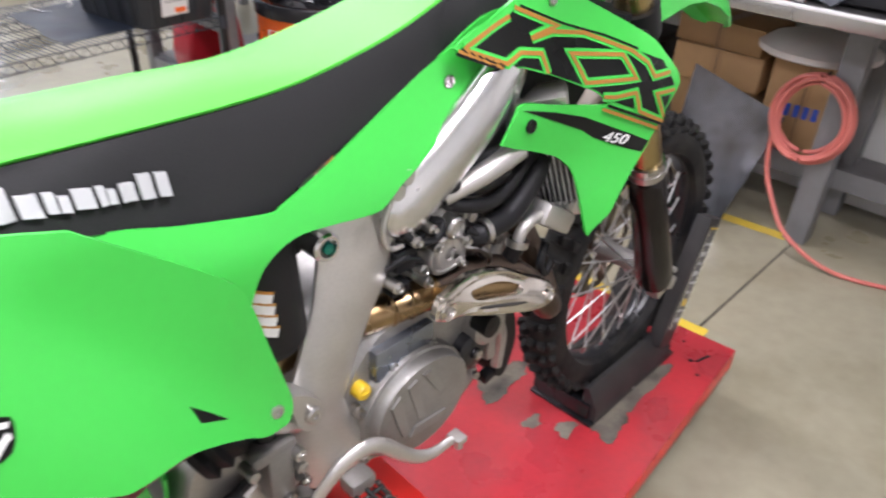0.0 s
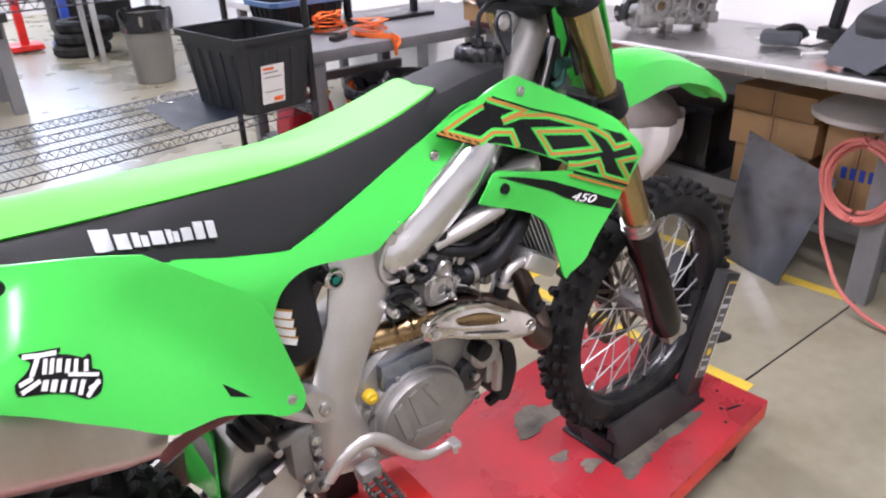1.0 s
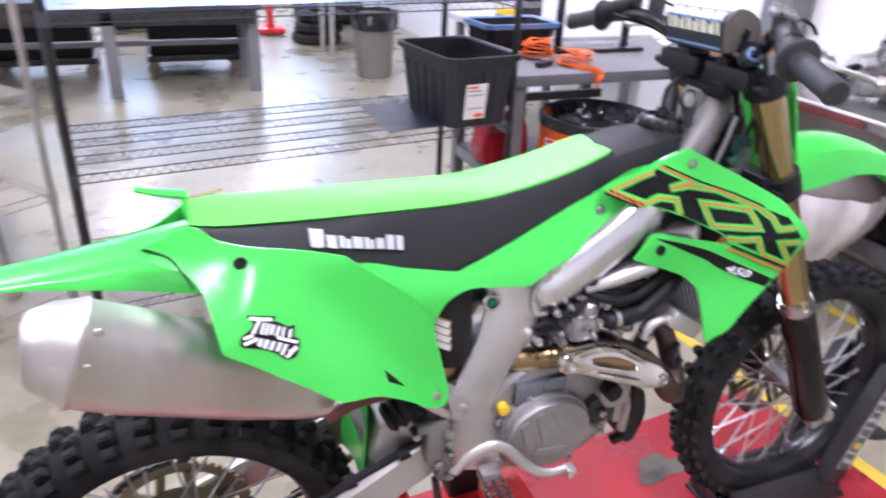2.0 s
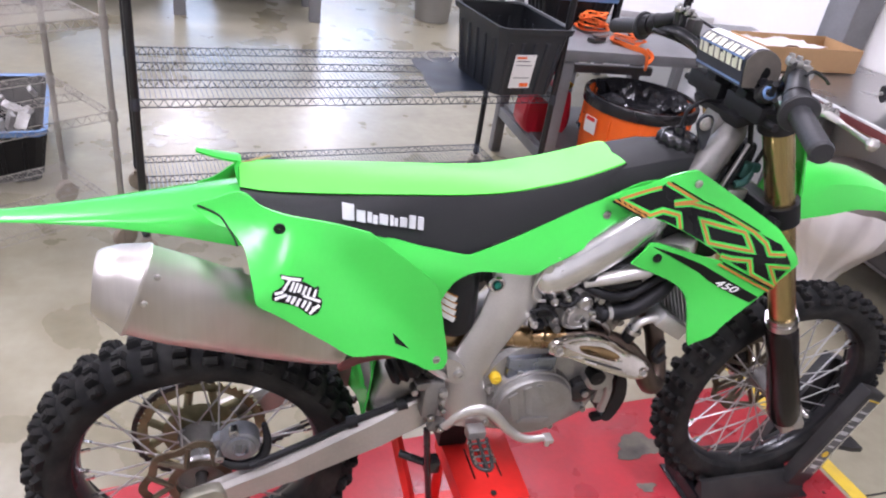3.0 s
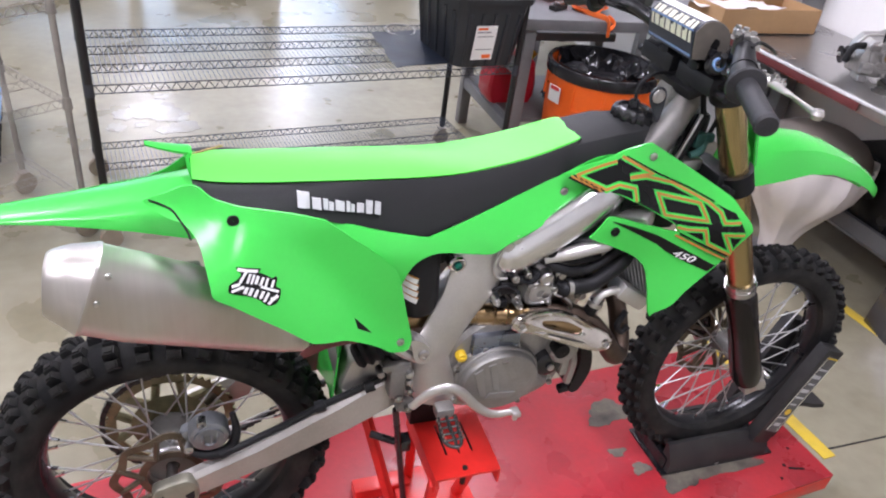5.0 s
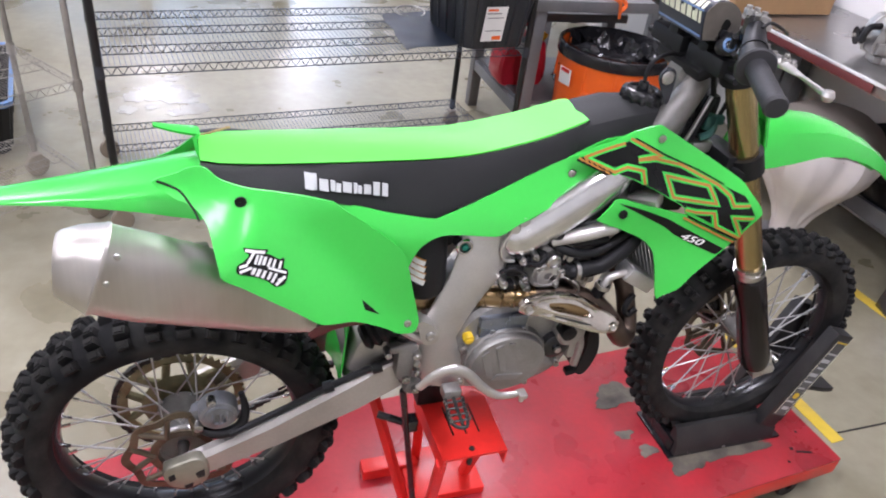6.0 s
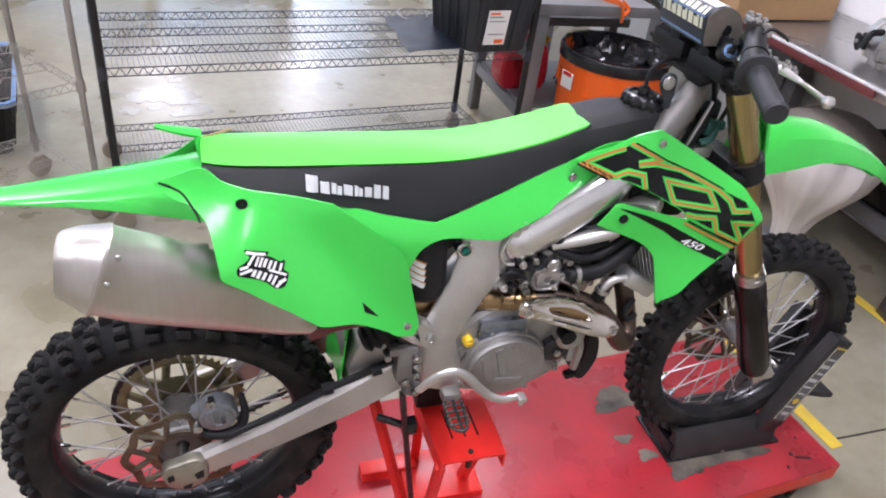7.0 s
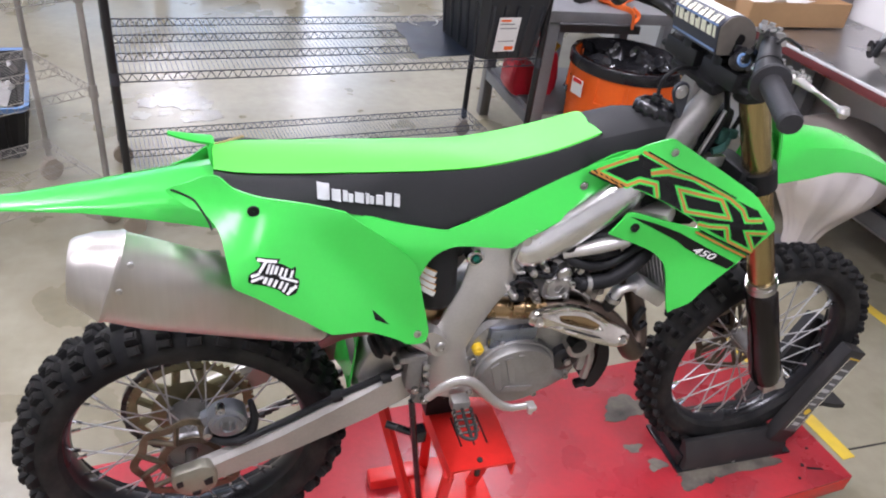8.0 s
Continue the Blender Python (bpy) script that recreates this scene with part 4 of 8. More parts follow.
for (x, ze, zb), (_, we, wb) in zip(seat_fine, seat_wide):
    crown.append([(x, we * u, ze + (0.021 - 0.022 * step(0.45, 0.74, x)) * (1 - u * u)) for u in (-1, -0.92, -0.75, -0.4, 0, 0.4, 0.75, 0.92, 1)])
    right.append([(x, -(we + (wb - we) * u), ze - 0.004 + (zb - ze) * u + 0.010 * math.sin(math.pi * u)) for u in (0, 0.1, 0.3, 0.6, 0.85, 1)])
seat = bpart("seat", thicken(loft(bmesh.new(), crown, closed=False), 0.004), GREEN_SEAT, label="lime green gripper seat top over black vinyl sides")
for s, low in ((1, 0), (-1, 0.002)):
    bsub("seat_side", thicken(loft(bmesh.new(), [[(x, s * y, z - low) for x, y, z in row] for row in right], closed=False), 0.004), VINYL, seat, "black textured vinyl seat side")
bsub("seat_pan", loft(bmesh.new(), [[(x, -wb * 0.9, zb + 0.004), (x, -we * 0.9, ze - 0.012), (x, we * 0.9, ze - 0.012), (x, wb * 0.9, zb - 0.01)] for (x, ze, zb), (_, we, wb) in zip(seat_fine, seat_wide)]), BLACK, seat)
bm = bmesh.new()
tear = random.Random(3)
for k in range(9):
    box(bm, (0.120 + 0.006 * k, 0.006 + 0.003 * k, 1.0240 + 0.0003 * k), (tear.uniform(0.005, 0.010), tear.uniform(0.003, 0.006), 0.003), Matrix(), bevel=0.001)
bsub("torn_foam", bm, FOAM, seat, "small torn patch of tan foam")
# eight plain silver-grey bars on the seat's side
edge = [0.283, 0.3076, 0.3269, 0.3483, 0.3675, 0.3857, 0.4028, 0.4189, 0.4333]


def seat_y(x, z):
    i = min(range(len(seat_fine)), key=lambda k: abs(seat_fine[k].x - x))
    ze, zb, we, wb = seat_fine[i].y, seat_fine[i].z, seat_wide[i].y, seat_wide[i].z
    u = min(1.0, max(0.0, (ze - z) / (ze - zb)))
    return -(we + (wb - we) * min(1.0, u + 0.1))


for k in range(8):
    x0, x1 = edge[k], edge[k + 1] - 0.004
    top = 0.006 if k in (0, 6, 7) else 0.012
    for j in range(2 if k in (2, 4) else 1):
        w = (x1 - x0) * (0.46 if k in (2, 4) else 1.0)
        a = x0 + j * (x1 - x0 - w)
        high = top if j == 0 else top + 0.003
        za, zb = 1.000 - 0.20 * (a - 0.278), 1.000 - 0.20 * (a + w - 0.278)
        bsub("grey_bar", panel(bmesh.new(), [(a, za - high), (a + w, zb - high), (a + w - 0.001, zb - 0.026), (a - 0.001, za - 0.026)], lifted(seat_y, 0.0055), 0.004, 1, cell=0.012), GREY_INK, seat, "plain silver-grey printed bar")
lip = bmesh.new()
for run in (((0.116, 1.038, 0.016), (0.095, 1.041, 0.014), (0.072, 1.045, 0.010), (0.050, 1.050, 0.005)), ((0.120, 0.985, 0.030), (0.112, 1.010, 0.020), (0.110, 1.028, 0.017), (0.116, 1.038, 0.016))):
    loft(lip, [[(x, y, z + 0.004 * (1 - (y / w) ** 2)) for y in (-w, -w * 0.6, 0, w * 0.6, w)] for x, z, w in run], closed=False)
bm = lip
bpart("seat_lip", thicken(bm, 0.006), GREEN, label="upturned green lip behind the seat")

# ---- rear fender ----
fender = []
for x, w, zt, zs in ((0.165, 0.072, 0.985, 0.910), (0.11, 0.074, 0.985, 0.908), (0.02, 0.066, 0.966, 0.924), (-0.09, 0.047, 0.947, 0.932), (-0.19, 0.029, 0.936, 0.930), (-0.28, 0.017, 0.930, 0.927), (-0.32, 0.007, 0.928, 0.926)):
    h = zt - zs
    fender.append([(x, w * u, zs + h * v) for u, v in ((-1.02, 0), (-1, 0.45), (-0.86, 0.78), (-0.5, 0.93), (0, 1), (0.5, 0.93), (0.86, 0.78), (1, 0.45), (1.02, 0))])
bpart("rear_fender", thicken(loft(bmesh.new(), fender, closed=False), 0.004), GREEN, label="long lime green rear fender")
bpart("inner_fender", loft(bmesh.new(), [[(x, -w, z), (x, w, z), (x, w, z - 0.02), (x, -w, z - 0.02)] for x, w, z in ((0.42, 0.07, 0.66), (0.34, 0.075, 0.74), (0.22, 0.075, 0.83), (0.165, 0.06, 0.865))]), BLACK, label="black inner rear fender")

# ---- silencer ----
can = []
for x, z, hz, hy, y, lay in ((-0.069, 0.947, 0.0246, 0.0265, -0.223, 0.12), (-0.084, 0.947, 0.0322, 0.034, -0.225, 0.12), (-0.085, 0.947, 0.0397, 0.0407, -0.225, 0.12), (-0.08, 0.947, 0.0444, 0.0444, -0.225, 0.14), (-0.06, 0.944, 0.053, 0.0511, -0.225, 0.24), (-0.037, 0.935, 0.0601, 0.0567, -0.223, 0.38), (-0.035, 0.934, 0.0619, 0.0591, -0.223, 0.38), (-0.03, 0.932, 0.0619, 0.0591, -0.222, 0.38), (-0.028, 0.931, 0.0601, 0.0567, -0.222, 0.38), (0.025, 0.899, 0.0617, 0.0569, -0.208, 0.38), (0.082, 0.856, 0.0617, 0.054, -0.177, 0.36), (0.17, 0.778, 0.0614, 0.0475, -0.118, 0.36), (0.26, 0.732, 0.048, 0.036, -0.112, 0.36), (0.3, 0.716, 0.034, 0.026, -0.12, 0.36)):
    ring = []
    for k in range(40):
        a = 2 * math.pi * k / 40
        c, s = math.cos(a), math.sin(a)
        e = (abs(c) ** 2.7 + abs(s) ** 2.7) ** (-1 / 2.7)
        ring.append((x + s * e * hz * lay, y + c * e * hy * (1 - 0.18 * s), z + s * e * hz))
    can.append(ring)
muffler = bpart("silencer", loft(bmesh.new(), can), MUFFLER, label="brushed metal exhaust silencer can")
bm = lathe(bmesh.new(), [(0.017, -0.010), (0.023, -0.010), (0.024, 0.0), (0.021, 0.006), (0.017, 0.006)], 24, Matrix.Translation((-0.065, -0.223, 0.947)) @ Matrix.Rotation(radians(-106), 4, "Y"), closed=True)
bsub("outlet", bm, DARK_METAL, muffler, "dark exhaust outlet")
for x, z in ((0.003, 0.987), (-0.017, 0.943)):
    bsub("rivet", lathe(bmesh.new(), [(0.005, 0), (0.0045, 0.003), (0.0005, 0.004)], 10, Matrix.Translation((x, -0.281, z)) @ Matrix.Rotation(radians(90), 4, "X")), STEEL, muffler)
bm = box(bmesh.new(), (0.108, -0.150, 0.886), (0.026, 0.05, 0.026), bevel=0.006)
rod(bm, (0.110, -0.160, 0.888), (0.110, -0.186, 0.888), 0.007)
bpart("silencer_bracket", bm, CAST_GREY, label="steel silencer bracket with a bolt")
bm = tube(bmesh.new(), [(0.282, -0.168, 0.702), (0.301, -0.168, 0.713), (0.326, -0.168, 0.721), (0.358, -0.168, 0.723), (0.387, -0.168, 0.721)], [0.008, 0.011, 0.009, 0.007, 0.004], 10, 5, flat=0.4)
bpart("heat_tape", bm, TRIM_RED, label="dull red heat shield edge under the side panel")

# ---- exhaust header ----
bm = tube(bmesh.new(), [(0.90, -0.02, 0.735), (0.96, -0.03, 0.725), (1.000, -0.06, 0.675), (1.010, -0.10, 0.605), (1.000, -0.13, 0.568), (0.972, -0.148, 0.580), (0.940, -0.142, 0.625), (0.900, -0.124, 0.664), (0.835, -0.109, 0.687), (0.752, -0.103, 0.688)], [0.020, 0.020, 0.021, 0.022, 0.023, 0.023, 0.0225, 0.022, 0.022, 0.022], 14, 6)
header = bpart("exhaust_header", bm, mat("brown_header", (0.115, 0.085, 0.066), 0.42, 0.95, vary=0.2, blotch=12), label="heat-browned exhaust header pipe")
bm = tube(bmesh.new(), [(0.758, -0.103, 0.688), (0.72, -0.099, 0.686), (0.67, -0.082, 0.679), (0.62, -0.066, 0.673), (0.56, -0.058, 0.672), (0.45, -0.075, 0.685), (0.36, -0.098, 0.712), (0.29, -0.112, 0.748)], 0.0235, 14, 6)
bpart("exhaust_pipe", bm, BRONZE, label="bronze heat-tinted exhaust mid pipe")
for x, y, z in ((0.690, -0.0905, 0.6825), (0.716, -0.0985, 0.686), (0.742, -0.1025, 0.6875)):
    bpart("weld_ring", lathe(bmesh.new(), [(0.0228, -0.003), (0.0250, 0.0), (0.0228, 0.003)], 20, Matrix.Translation((x, y, z)) @ Matrix.Rotation(radians(-16 if x < 0.73 else 0), 4, "Z") @ Matrix.Rotation(radians(90), 4, "Y"), closed=True), BRONZE, label="weld ring round the pipe")


def shield_y(x, z):
    """How far out the shield stands: bowed round the pipe behind it."""
    u = (z - (0.708 - 0.42 * (x - 0.72))) / 0.034
    return -0.172 - 0.020 * step(0.70, 0.92, x) + 0.014 * min(1.6, u * u)


def reach(outline, cx, cz, a):
    """Where a ray from a centre leaves a closed outline."""
    dx, dz = math.cos(a), math.sin(a)
    best = 0.0
    for p, q in zip(outline, outline[1:] + outline[:1]):
        ex, ez = q.x - p.x, q.y - p.y
        den = dx * ez - dz * ex
        if abs(den) < 1e-12:
            continue
        t = ((p.x - cx) * ez - (p.y - cz) * ex) / den
        u = ((p.x - cx) * dz - (p.y - cz) * dx) / den
        if -1e-6 <= u <= 1 + 1e-6 and t > best:
            best = t
    return cx + best * dx, cz + best * dz


outer = smooth_outline([(0.713 + 0.0185 * math.cos(radians(a)), 0.713 + 0.0185 * math.sin(radians(a))) for a in (250, 215, 180, 145, 110, 80)] + [(0.760, 0.731), (0.816, 0.723), (0.850, 0.708), (0.884, 0.686), (0.928, 0.660), (0.934, 0.648), (0.918, 0.634), (0.880, 0.638), (0.830, 0.655), (0.772, 0.676), (0.730, 0.694)], 4)
slot = smooth_outline([(0.762, 0.713), (0.768, 0.7165), (0.815, 0.706), (0.848, 0.691), (0.856, 0.683), (0.848, 0.6795), (0.810, 0.691), (0.772, 0.703)], 4)
rings = []
for u, lift in ((0.0, 0.010), (0.0, 0.001), (0.10, -0.003), (0.30, -0.0035), (0.55, -0.0005), (0.82, -0.0035), (0.95, -0.003), (1.0, 0.001), (1.0, 0.008)):
    ring = []
    for k in range(160):
        a = 2 * math.pi * k / 160
        a = math.atan2(math.sin(a) * 0.30, math.cos(a)) - 0.30
        ox, oz = reach(outer, 0.810, 0.6975, a)
        ix, iz = reach(slot, 0.810, 0.6975, a)
        x, z = ox + (ix - ox) * u, oz + (iz - oz) * u
        ring.append((x, shield_y(x, z) + lift, z))
    rings.append(ring)
shield = bpart("heat_shield", loft(bmesh.new(), rings, cap=False), SHIELD_METAL, label="polished pressed heat shield with a long slot")
bsub("shield_groove", tube(bmesh.new(), [(x, shield_y(x, z) + 0.0006, z) for x, z in ((0.752, 0.6945), (0.790, 0.684), (0.835, 0.669), (0.872, 0.656))], [0.0012, 0.0032, 0.0034, 0.0012], 10), DARK_METAL, shield, "dark lower slot of the shield")
for x, z, r in ((0.714, 0.713, 0.0150), (0.914, 0.648, 0.0115)):
    bsub("shield_boss", lathe(bmesh.new(), [(r, -0.004), (r, 0.0025), (r * 0.86, 0.0045), (r * 0.70, 0.003), (r * 0.55, 0.001), (0.0005, 0.001)], 28, Matrix.Translation((x, shield_y(x, z) - 0.001, z)) @ across), SHIELD_METAL, shield, "dished end of the shield")
    bsub("screw", lathe(bmesh.new(), [(0.0065, 0), (0.0065, 0.004), (0.005, 0.005), (0.004, 0.0025), (0.0005, 0.0025)], 14, Matrix.Translation((x, shield_y(x, z) - 0.002, z)) @ across), STEEL, shield)
bsub("slot_back", tube(bmesh.new(), [(0.735, -0.138, 0.702), (0.80, -0.150, 0.694), (0.88, -0.158, 0.672)], 0.016, 12), BRONZE, shield, "bronze pipe seen through the slot")

# ---- engine ----
bm = bmesh.new()
body = [(0.585, 0.47), (0.66, 0.425), (0.78, 0.42), (0.86, 0.455), (0.90, 0.53), (0.89, 0.60), (0.83, 0.655), (0.76, 0.685), (0.66, 0.665), (0.60, 0.60)]
loft(bm, [[(p.x, y, p.y) for p in smooth_outline([(0.74 + (x - 0.74) * k, 0.55 + (z - 0.55) * k) for x, z in body], 3)] for y, k in ((-0.100, 0.93), (-0.090, 1.0), (0.108, 1.0), (0.118, 0.92))])
engine = bpart("engine", bm, ENGINE, label="grey cast four-stroke engine")
SATIN = mat("satin_cover", (0.33, 0.32, 0.30), 0.50, 0.75, vary=0.12, grain=160, blotch=10)
# a little paler than SATIN, for the embossing
RAISED = mat("raised_metal", (0.35, 0.34, 0.32), 0.47, 0.75, vary=0.12, grain=160)
flange = [(0.612, 0.505), (0.616, 0.552), (0.645, 0.588), (0.690, 0.602), (0.732, 0.602), (0.770, 0.578), (0.806, 0.535), (0.850, 0.492), (0.846, 0.474), (0.800, 0.452), (0.740, 0.434), (0.680, 0.436), (0.635, 0.460)]
bm = bmesh.new()
loft(bm, [[(p.x, y, p.y) for p in smooth_outline([(0.71 + (x - 0.71) * k, 0.52 + (z - 0.52) * k) for x, z in flange], 3)] for y, k in ((-0.080, 1.02), (-0.106, 1.02), (-0.110, 0.99), (-0.110, 0.96), (-0.120, 0.90), (-0.124, 0.80))])
bsub("cover_flange", bm, SATIN, engine, "satin metal cover flange drawn out to a nose")
bm = lathe(bmesh.new(), [(0.083, -0.03), (0.083, 0.010), (0.0815, 0.0145), (0.078, 0.016), (0.0775, 0.020), (0.0765, 0.030), (0.0740, 0.0335), (0.045, 0.0352), (0.0005, 0.0358)], 56, Matrix.Translation((0.714, -0.106, 0.529)) @ Matrix.Diagonal((1.16, 1.0, 1.0, 1.0)) @ across)
cover = bsub("clutch_cover", bm, SATIN, engine, "round satin metal clutch cover")
for x, z in ((0.618, 0.560), (0.676, 0.606), (0.750, 0.604), (0.806, 0.548), (0.851, 0.484), (0.780, 0.442), (0.690, 0.432), (0.622, 0.470)):
    bsub("cover_bolt", lathe(bmesh.new(), [(0.010, -0.02), (0.010, 0.006), (0.0068, 0.007), (0.0066, 0.014), (0.004, 0.014), (0.0035, 0.010), (0.0005, 0.010)], 14, Matrix.Translation((x, -0.104, z)) @ across), STEEL, engine)
lift = -0.1428
for pts in ([(0.648, 0.566), (0.668, 0.500), (0.684, 0.496), (0.664, 0.578)], [(0.678, 0.584), (0.698, 0.516), (0.712, 0.512), (0.694, 0.590)], [(0.706, 0.592), (0.738, 0.540), (0.748, 0.546), (0.720, 0.592)], [(0.680, 0.492), (0.740, 0.486), (0.752, 0.500), (0.690, 0.506)]):
    lift -= 0.0005
    bsub("embossing", panel(bmesh.new(), pts, lambda x, z: lift, 0.0045, 1, cell=0.05), RAISED, engine, "raised embossing")
bm = lathe(bmesh.new(), [(0.032, -0.03), (0.032, 0.012), (0.026, 0.016), (0.010, 0.016), (0.009, 0.021), (0.0005, 0.021)], 22, Matrix.Translation((0.836, -0.106, 0.543)) @ across)
bsub("pump_cap", bm, GLOSS_BLACK, engine, "black round cap")
bsub("cap_bolt", lathe(bmesh.new(), [(0.008, 0), (0.008, 0.006), (0.004, 0.007), (0.0005, 0.005)], 12, Matrix.Translation((0.836, -0.126, 0.543)) @ across), STEEL, engine)
bsub("filler_cap", lathe(bmesh.new(), [(0.0120, -0.01), (0.0120, 0.005), (0.010, 0.008), (0.0005, 0.008)], 20, Matrix.Translation((0.625, -0.108, 0.592)) @ across), YELLOW, engine, "yellow oil filler cap")
bsub("filler_grip", box(bmesh.new(), (0.625, -0.1165, 0.592), (0.013, 0.004, 0.004), Matrix(), bevel=0.002), YELLOW, engine)
bm = bmesh.new()
lean = Matrix.Translation((0.80, 0, 0.66)) @ Matrix.Rotation(radians(12), 4, "Y")
box(bm, (0, 0, 0.03), (0.135, 0.16, 0.07), lean, bevel=0.014)
bsub("cylinder", bm, ENGINE, engine, "cast cylinder")
for k in range(5):
    bsub("cooling_fin", box(bmesh.new(), (0, 0, 0.01 + 0.014 * k), (0.148, 0.172, 0.005), lean, bevel=0.0015), ENGINE, engine)
bm = box(bmesh.new(), (0.0, -0.005, 0.105), (0.15, 0.20, 0.075), lean, bevel=0.02)
bsub("cylinder_head", bm, CAST_GREY, engine, "cast cylinder head with bolts")
for dx, dz in ((-0.055, 0.10), (-0.01, 0.125), (0.05, 0.105), (-0.03, 0.075), (0.035, 0.072), (0.062, 0.08)):
    bsub("head_bolt", lathe(bmesh.new(), [(0.012, -0.01), (0.012, 0.006), (0.0075, 0.007), (0.0075, 0.013), (0.0005, 0.013)], 12, lean @ Matrix.Translation((dx, -0.105, dz)) @ across), STEEL, engine)
bsub("cam_cap", lathe(bmesh.new(), [(0.028, -0.02), (0.028, 0.008), (0.023, 0.013), (0.010, 0.013), (0.009, 0.009), (0.0005, 0.009)], 24, Matrix.Translation((0.775, -0.105, 0.745)) @ across), ALLOY, engine, "round cast end cap")
bsub("valve_cover", box(bmesh.new(), (0.005, -0.070, 0.143), (0.125, 0.065, 0.026), lean, bevel=0.010), ALLOY, engine, "cast valve cover edge")
# black blocks stand in for the shade in the casting's hollows
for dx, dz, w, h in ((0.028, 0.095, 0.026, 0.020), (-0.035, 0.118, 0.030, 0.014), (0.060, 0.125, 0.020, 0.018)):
    bsub("recess", box(bmesh.new(), (dx, -0.1055, dz), (w, 0.004, h), lean, bevel=0.001), BLACK, engine, "black block put in for a shaded hollow of the casting")
bsub("oil_line", tube(bmesh.new(), [(0.800, -0.108, 0.742), (0.825, -0.122, 0.735), (0.845, -0.124, 0.715), (0.850, -0.118, 0.690)], 0.006, 8), STEEL, engine, "thin steel oil line")
bm = bmesh.new()
loft(bm, [[(p.x + 0.0, y, p.y) for p in smooth_outline([(0.768 + (x - 0.768) * k, 0.746 + (z - 0.746) * k) for x, z in ((0.735, 0.752), (0.742, 0.770), (0.768, 0.776), (0.800, 0.764), (0.806, 0.742), (0.796, 0.722), (0.766, 0.718), (0.742, 0.726))], 3)] for y, k in ((-0.090, 1.06), (-0.116, 1.0), (-0.120, 0.93), (-0.120, 0.80), (-0.116, 0.74), (-0.116, 0.2))])
bsub("coolant_housing", bm, ENGINE, engine, "pale cast coolant housing")
bsub("housing_neck", lathe(bmesh.new(), [(0.016, -0.02), (0.016, 0.006), (0.0125, 0.010), (0.0115, 0.004), (0.0005, 0.004)], 20, Matrix.Translation((0.778, -0.116, 0.784)) @ across), STEEL, engine, "machined neck")
for x, z, r in ((0.729, 0.723, 0.0085), (0.676, 0.739, 0.0085), (0.721, 0.745, 0.0075), (0.801, 0.757, 0.0075), (0.744, 0.768, 0.0070), (0.793, 0.726, 0.0070), (0.708, 0.792, 0.0080), (0.735, 0.800, 0.0065)):
    bsub("head_stud", lathe(bmesh.new(), [(r, -0.02), (r, 0.004), (r * 0.65, 0.005), (r * 0.62, 0.010), (r * 0.3, 0.010), (0.0005, 0.007)], 12, Matrix.Translation((x, -0.119, z)) @ across), STEEL, engine)
# shaded cavities of the head, put on as solid black blocks
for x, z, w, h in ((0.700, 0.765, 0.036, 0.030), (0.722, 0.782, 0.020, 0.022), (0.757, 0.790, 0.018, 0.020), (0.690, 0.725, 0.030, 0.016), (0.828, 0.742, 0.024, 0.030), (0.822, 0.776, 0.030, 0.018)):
    bsub("head_cavity_shade", box(bmesh.new(), (x, -0.104, z), (w, 0.022, h), Matrix(), bevel=0.004), BLACK, engine, "black block put in for a shaded cavity of the head")
for pts, r in (([(0.668, -0.108, 0.760), (0.690, -0.116, 0.772), (0.712, -0.118, 0.764), (0.724, -0.116, 0.752)], 0.0042), ([(0.692, -0.112, 0.805), (0.716, -0.120, 0.788), (0.746, -0.120, 0.782), (0.762, -0.114, 0.796)], 0.0050), ([(0.806, -0.116, 0.770), (0.822, -0.124, 0.755), (0.828, -0.122, 0.730), (0.845, -0.118, 0.712)], 0.0055)):
    bsub("thin_hose", tube(bmesh.new(), pts, r, 8), BLACK, engine, "thin black hose on the head")
# polished metal's blue reflection is mixed into this base colour
bsub("cylinder_base", box(bmesh.new(), (0.700, -0.092, 0.617), (0.108, 0.044, 0.052), bevel=0.006), mat("blue_reflection_metal", (0.26, 0.29, 0.34), 0.26, 0.9, vary=0.15, blotch=14), engine, "smooth cylinder base with a blue reflection in its colour")
bsub("head_cover", box(bmesh.new(), (0.005, 0, 0.165), (0.14, 0.14, 0.05), lean, bevel=0.018), GLOSS_BLACK, engine, "black head cover")
bm = lathe(bmesh.new(), [(0.034, -0.03), (0.034, 0.012), (0.028, 0.018), (0.0005, 0.018)], 24, Matrix.Translation((0.862, -0.115, 0.585)) @ across)
box(bm, (0.880, -0.11, 0.54), (0.028, 0.03, 0.07), bevel=0.01)
tube(bm, [(0.880, -0.122, 0.590), (0.892, -0.126, 0.550), (0.893, -0.122, 0.485)], 0.0095, 8)
bsub("water_pump", bm, ENGINE, engine, "water pump housing")
bm = bmesh.new()
loft(bm, [[(p.x, y, p.y) for p in smooth_outline([(0.925, 0.560), (0.948, 0.556), (0.960, 0.520), (0.962, 0.480), (0.946, 0.434), (0.930, 0.426), (0.918, 0.440), (0.926, 0.480), (0.930, 0.520)], 3)] for y in (-0.104, -0.098, -0.03)])
box(bm, (0, 0, 0), (0.030, 0.02, 0.016), turned((0.912, -0.090, 0.432), -12, "Y"), bevel=0.004)
lathe(bm, [(0.018, -0.02), (0.018, 0.01), (0.0005, 0.012)], 14, Matrix.Translation((0.845, -0.135, 0.60)) @ across)
bsub("engine_guard", bm, BLACK, engine, "black plastic engine guard")
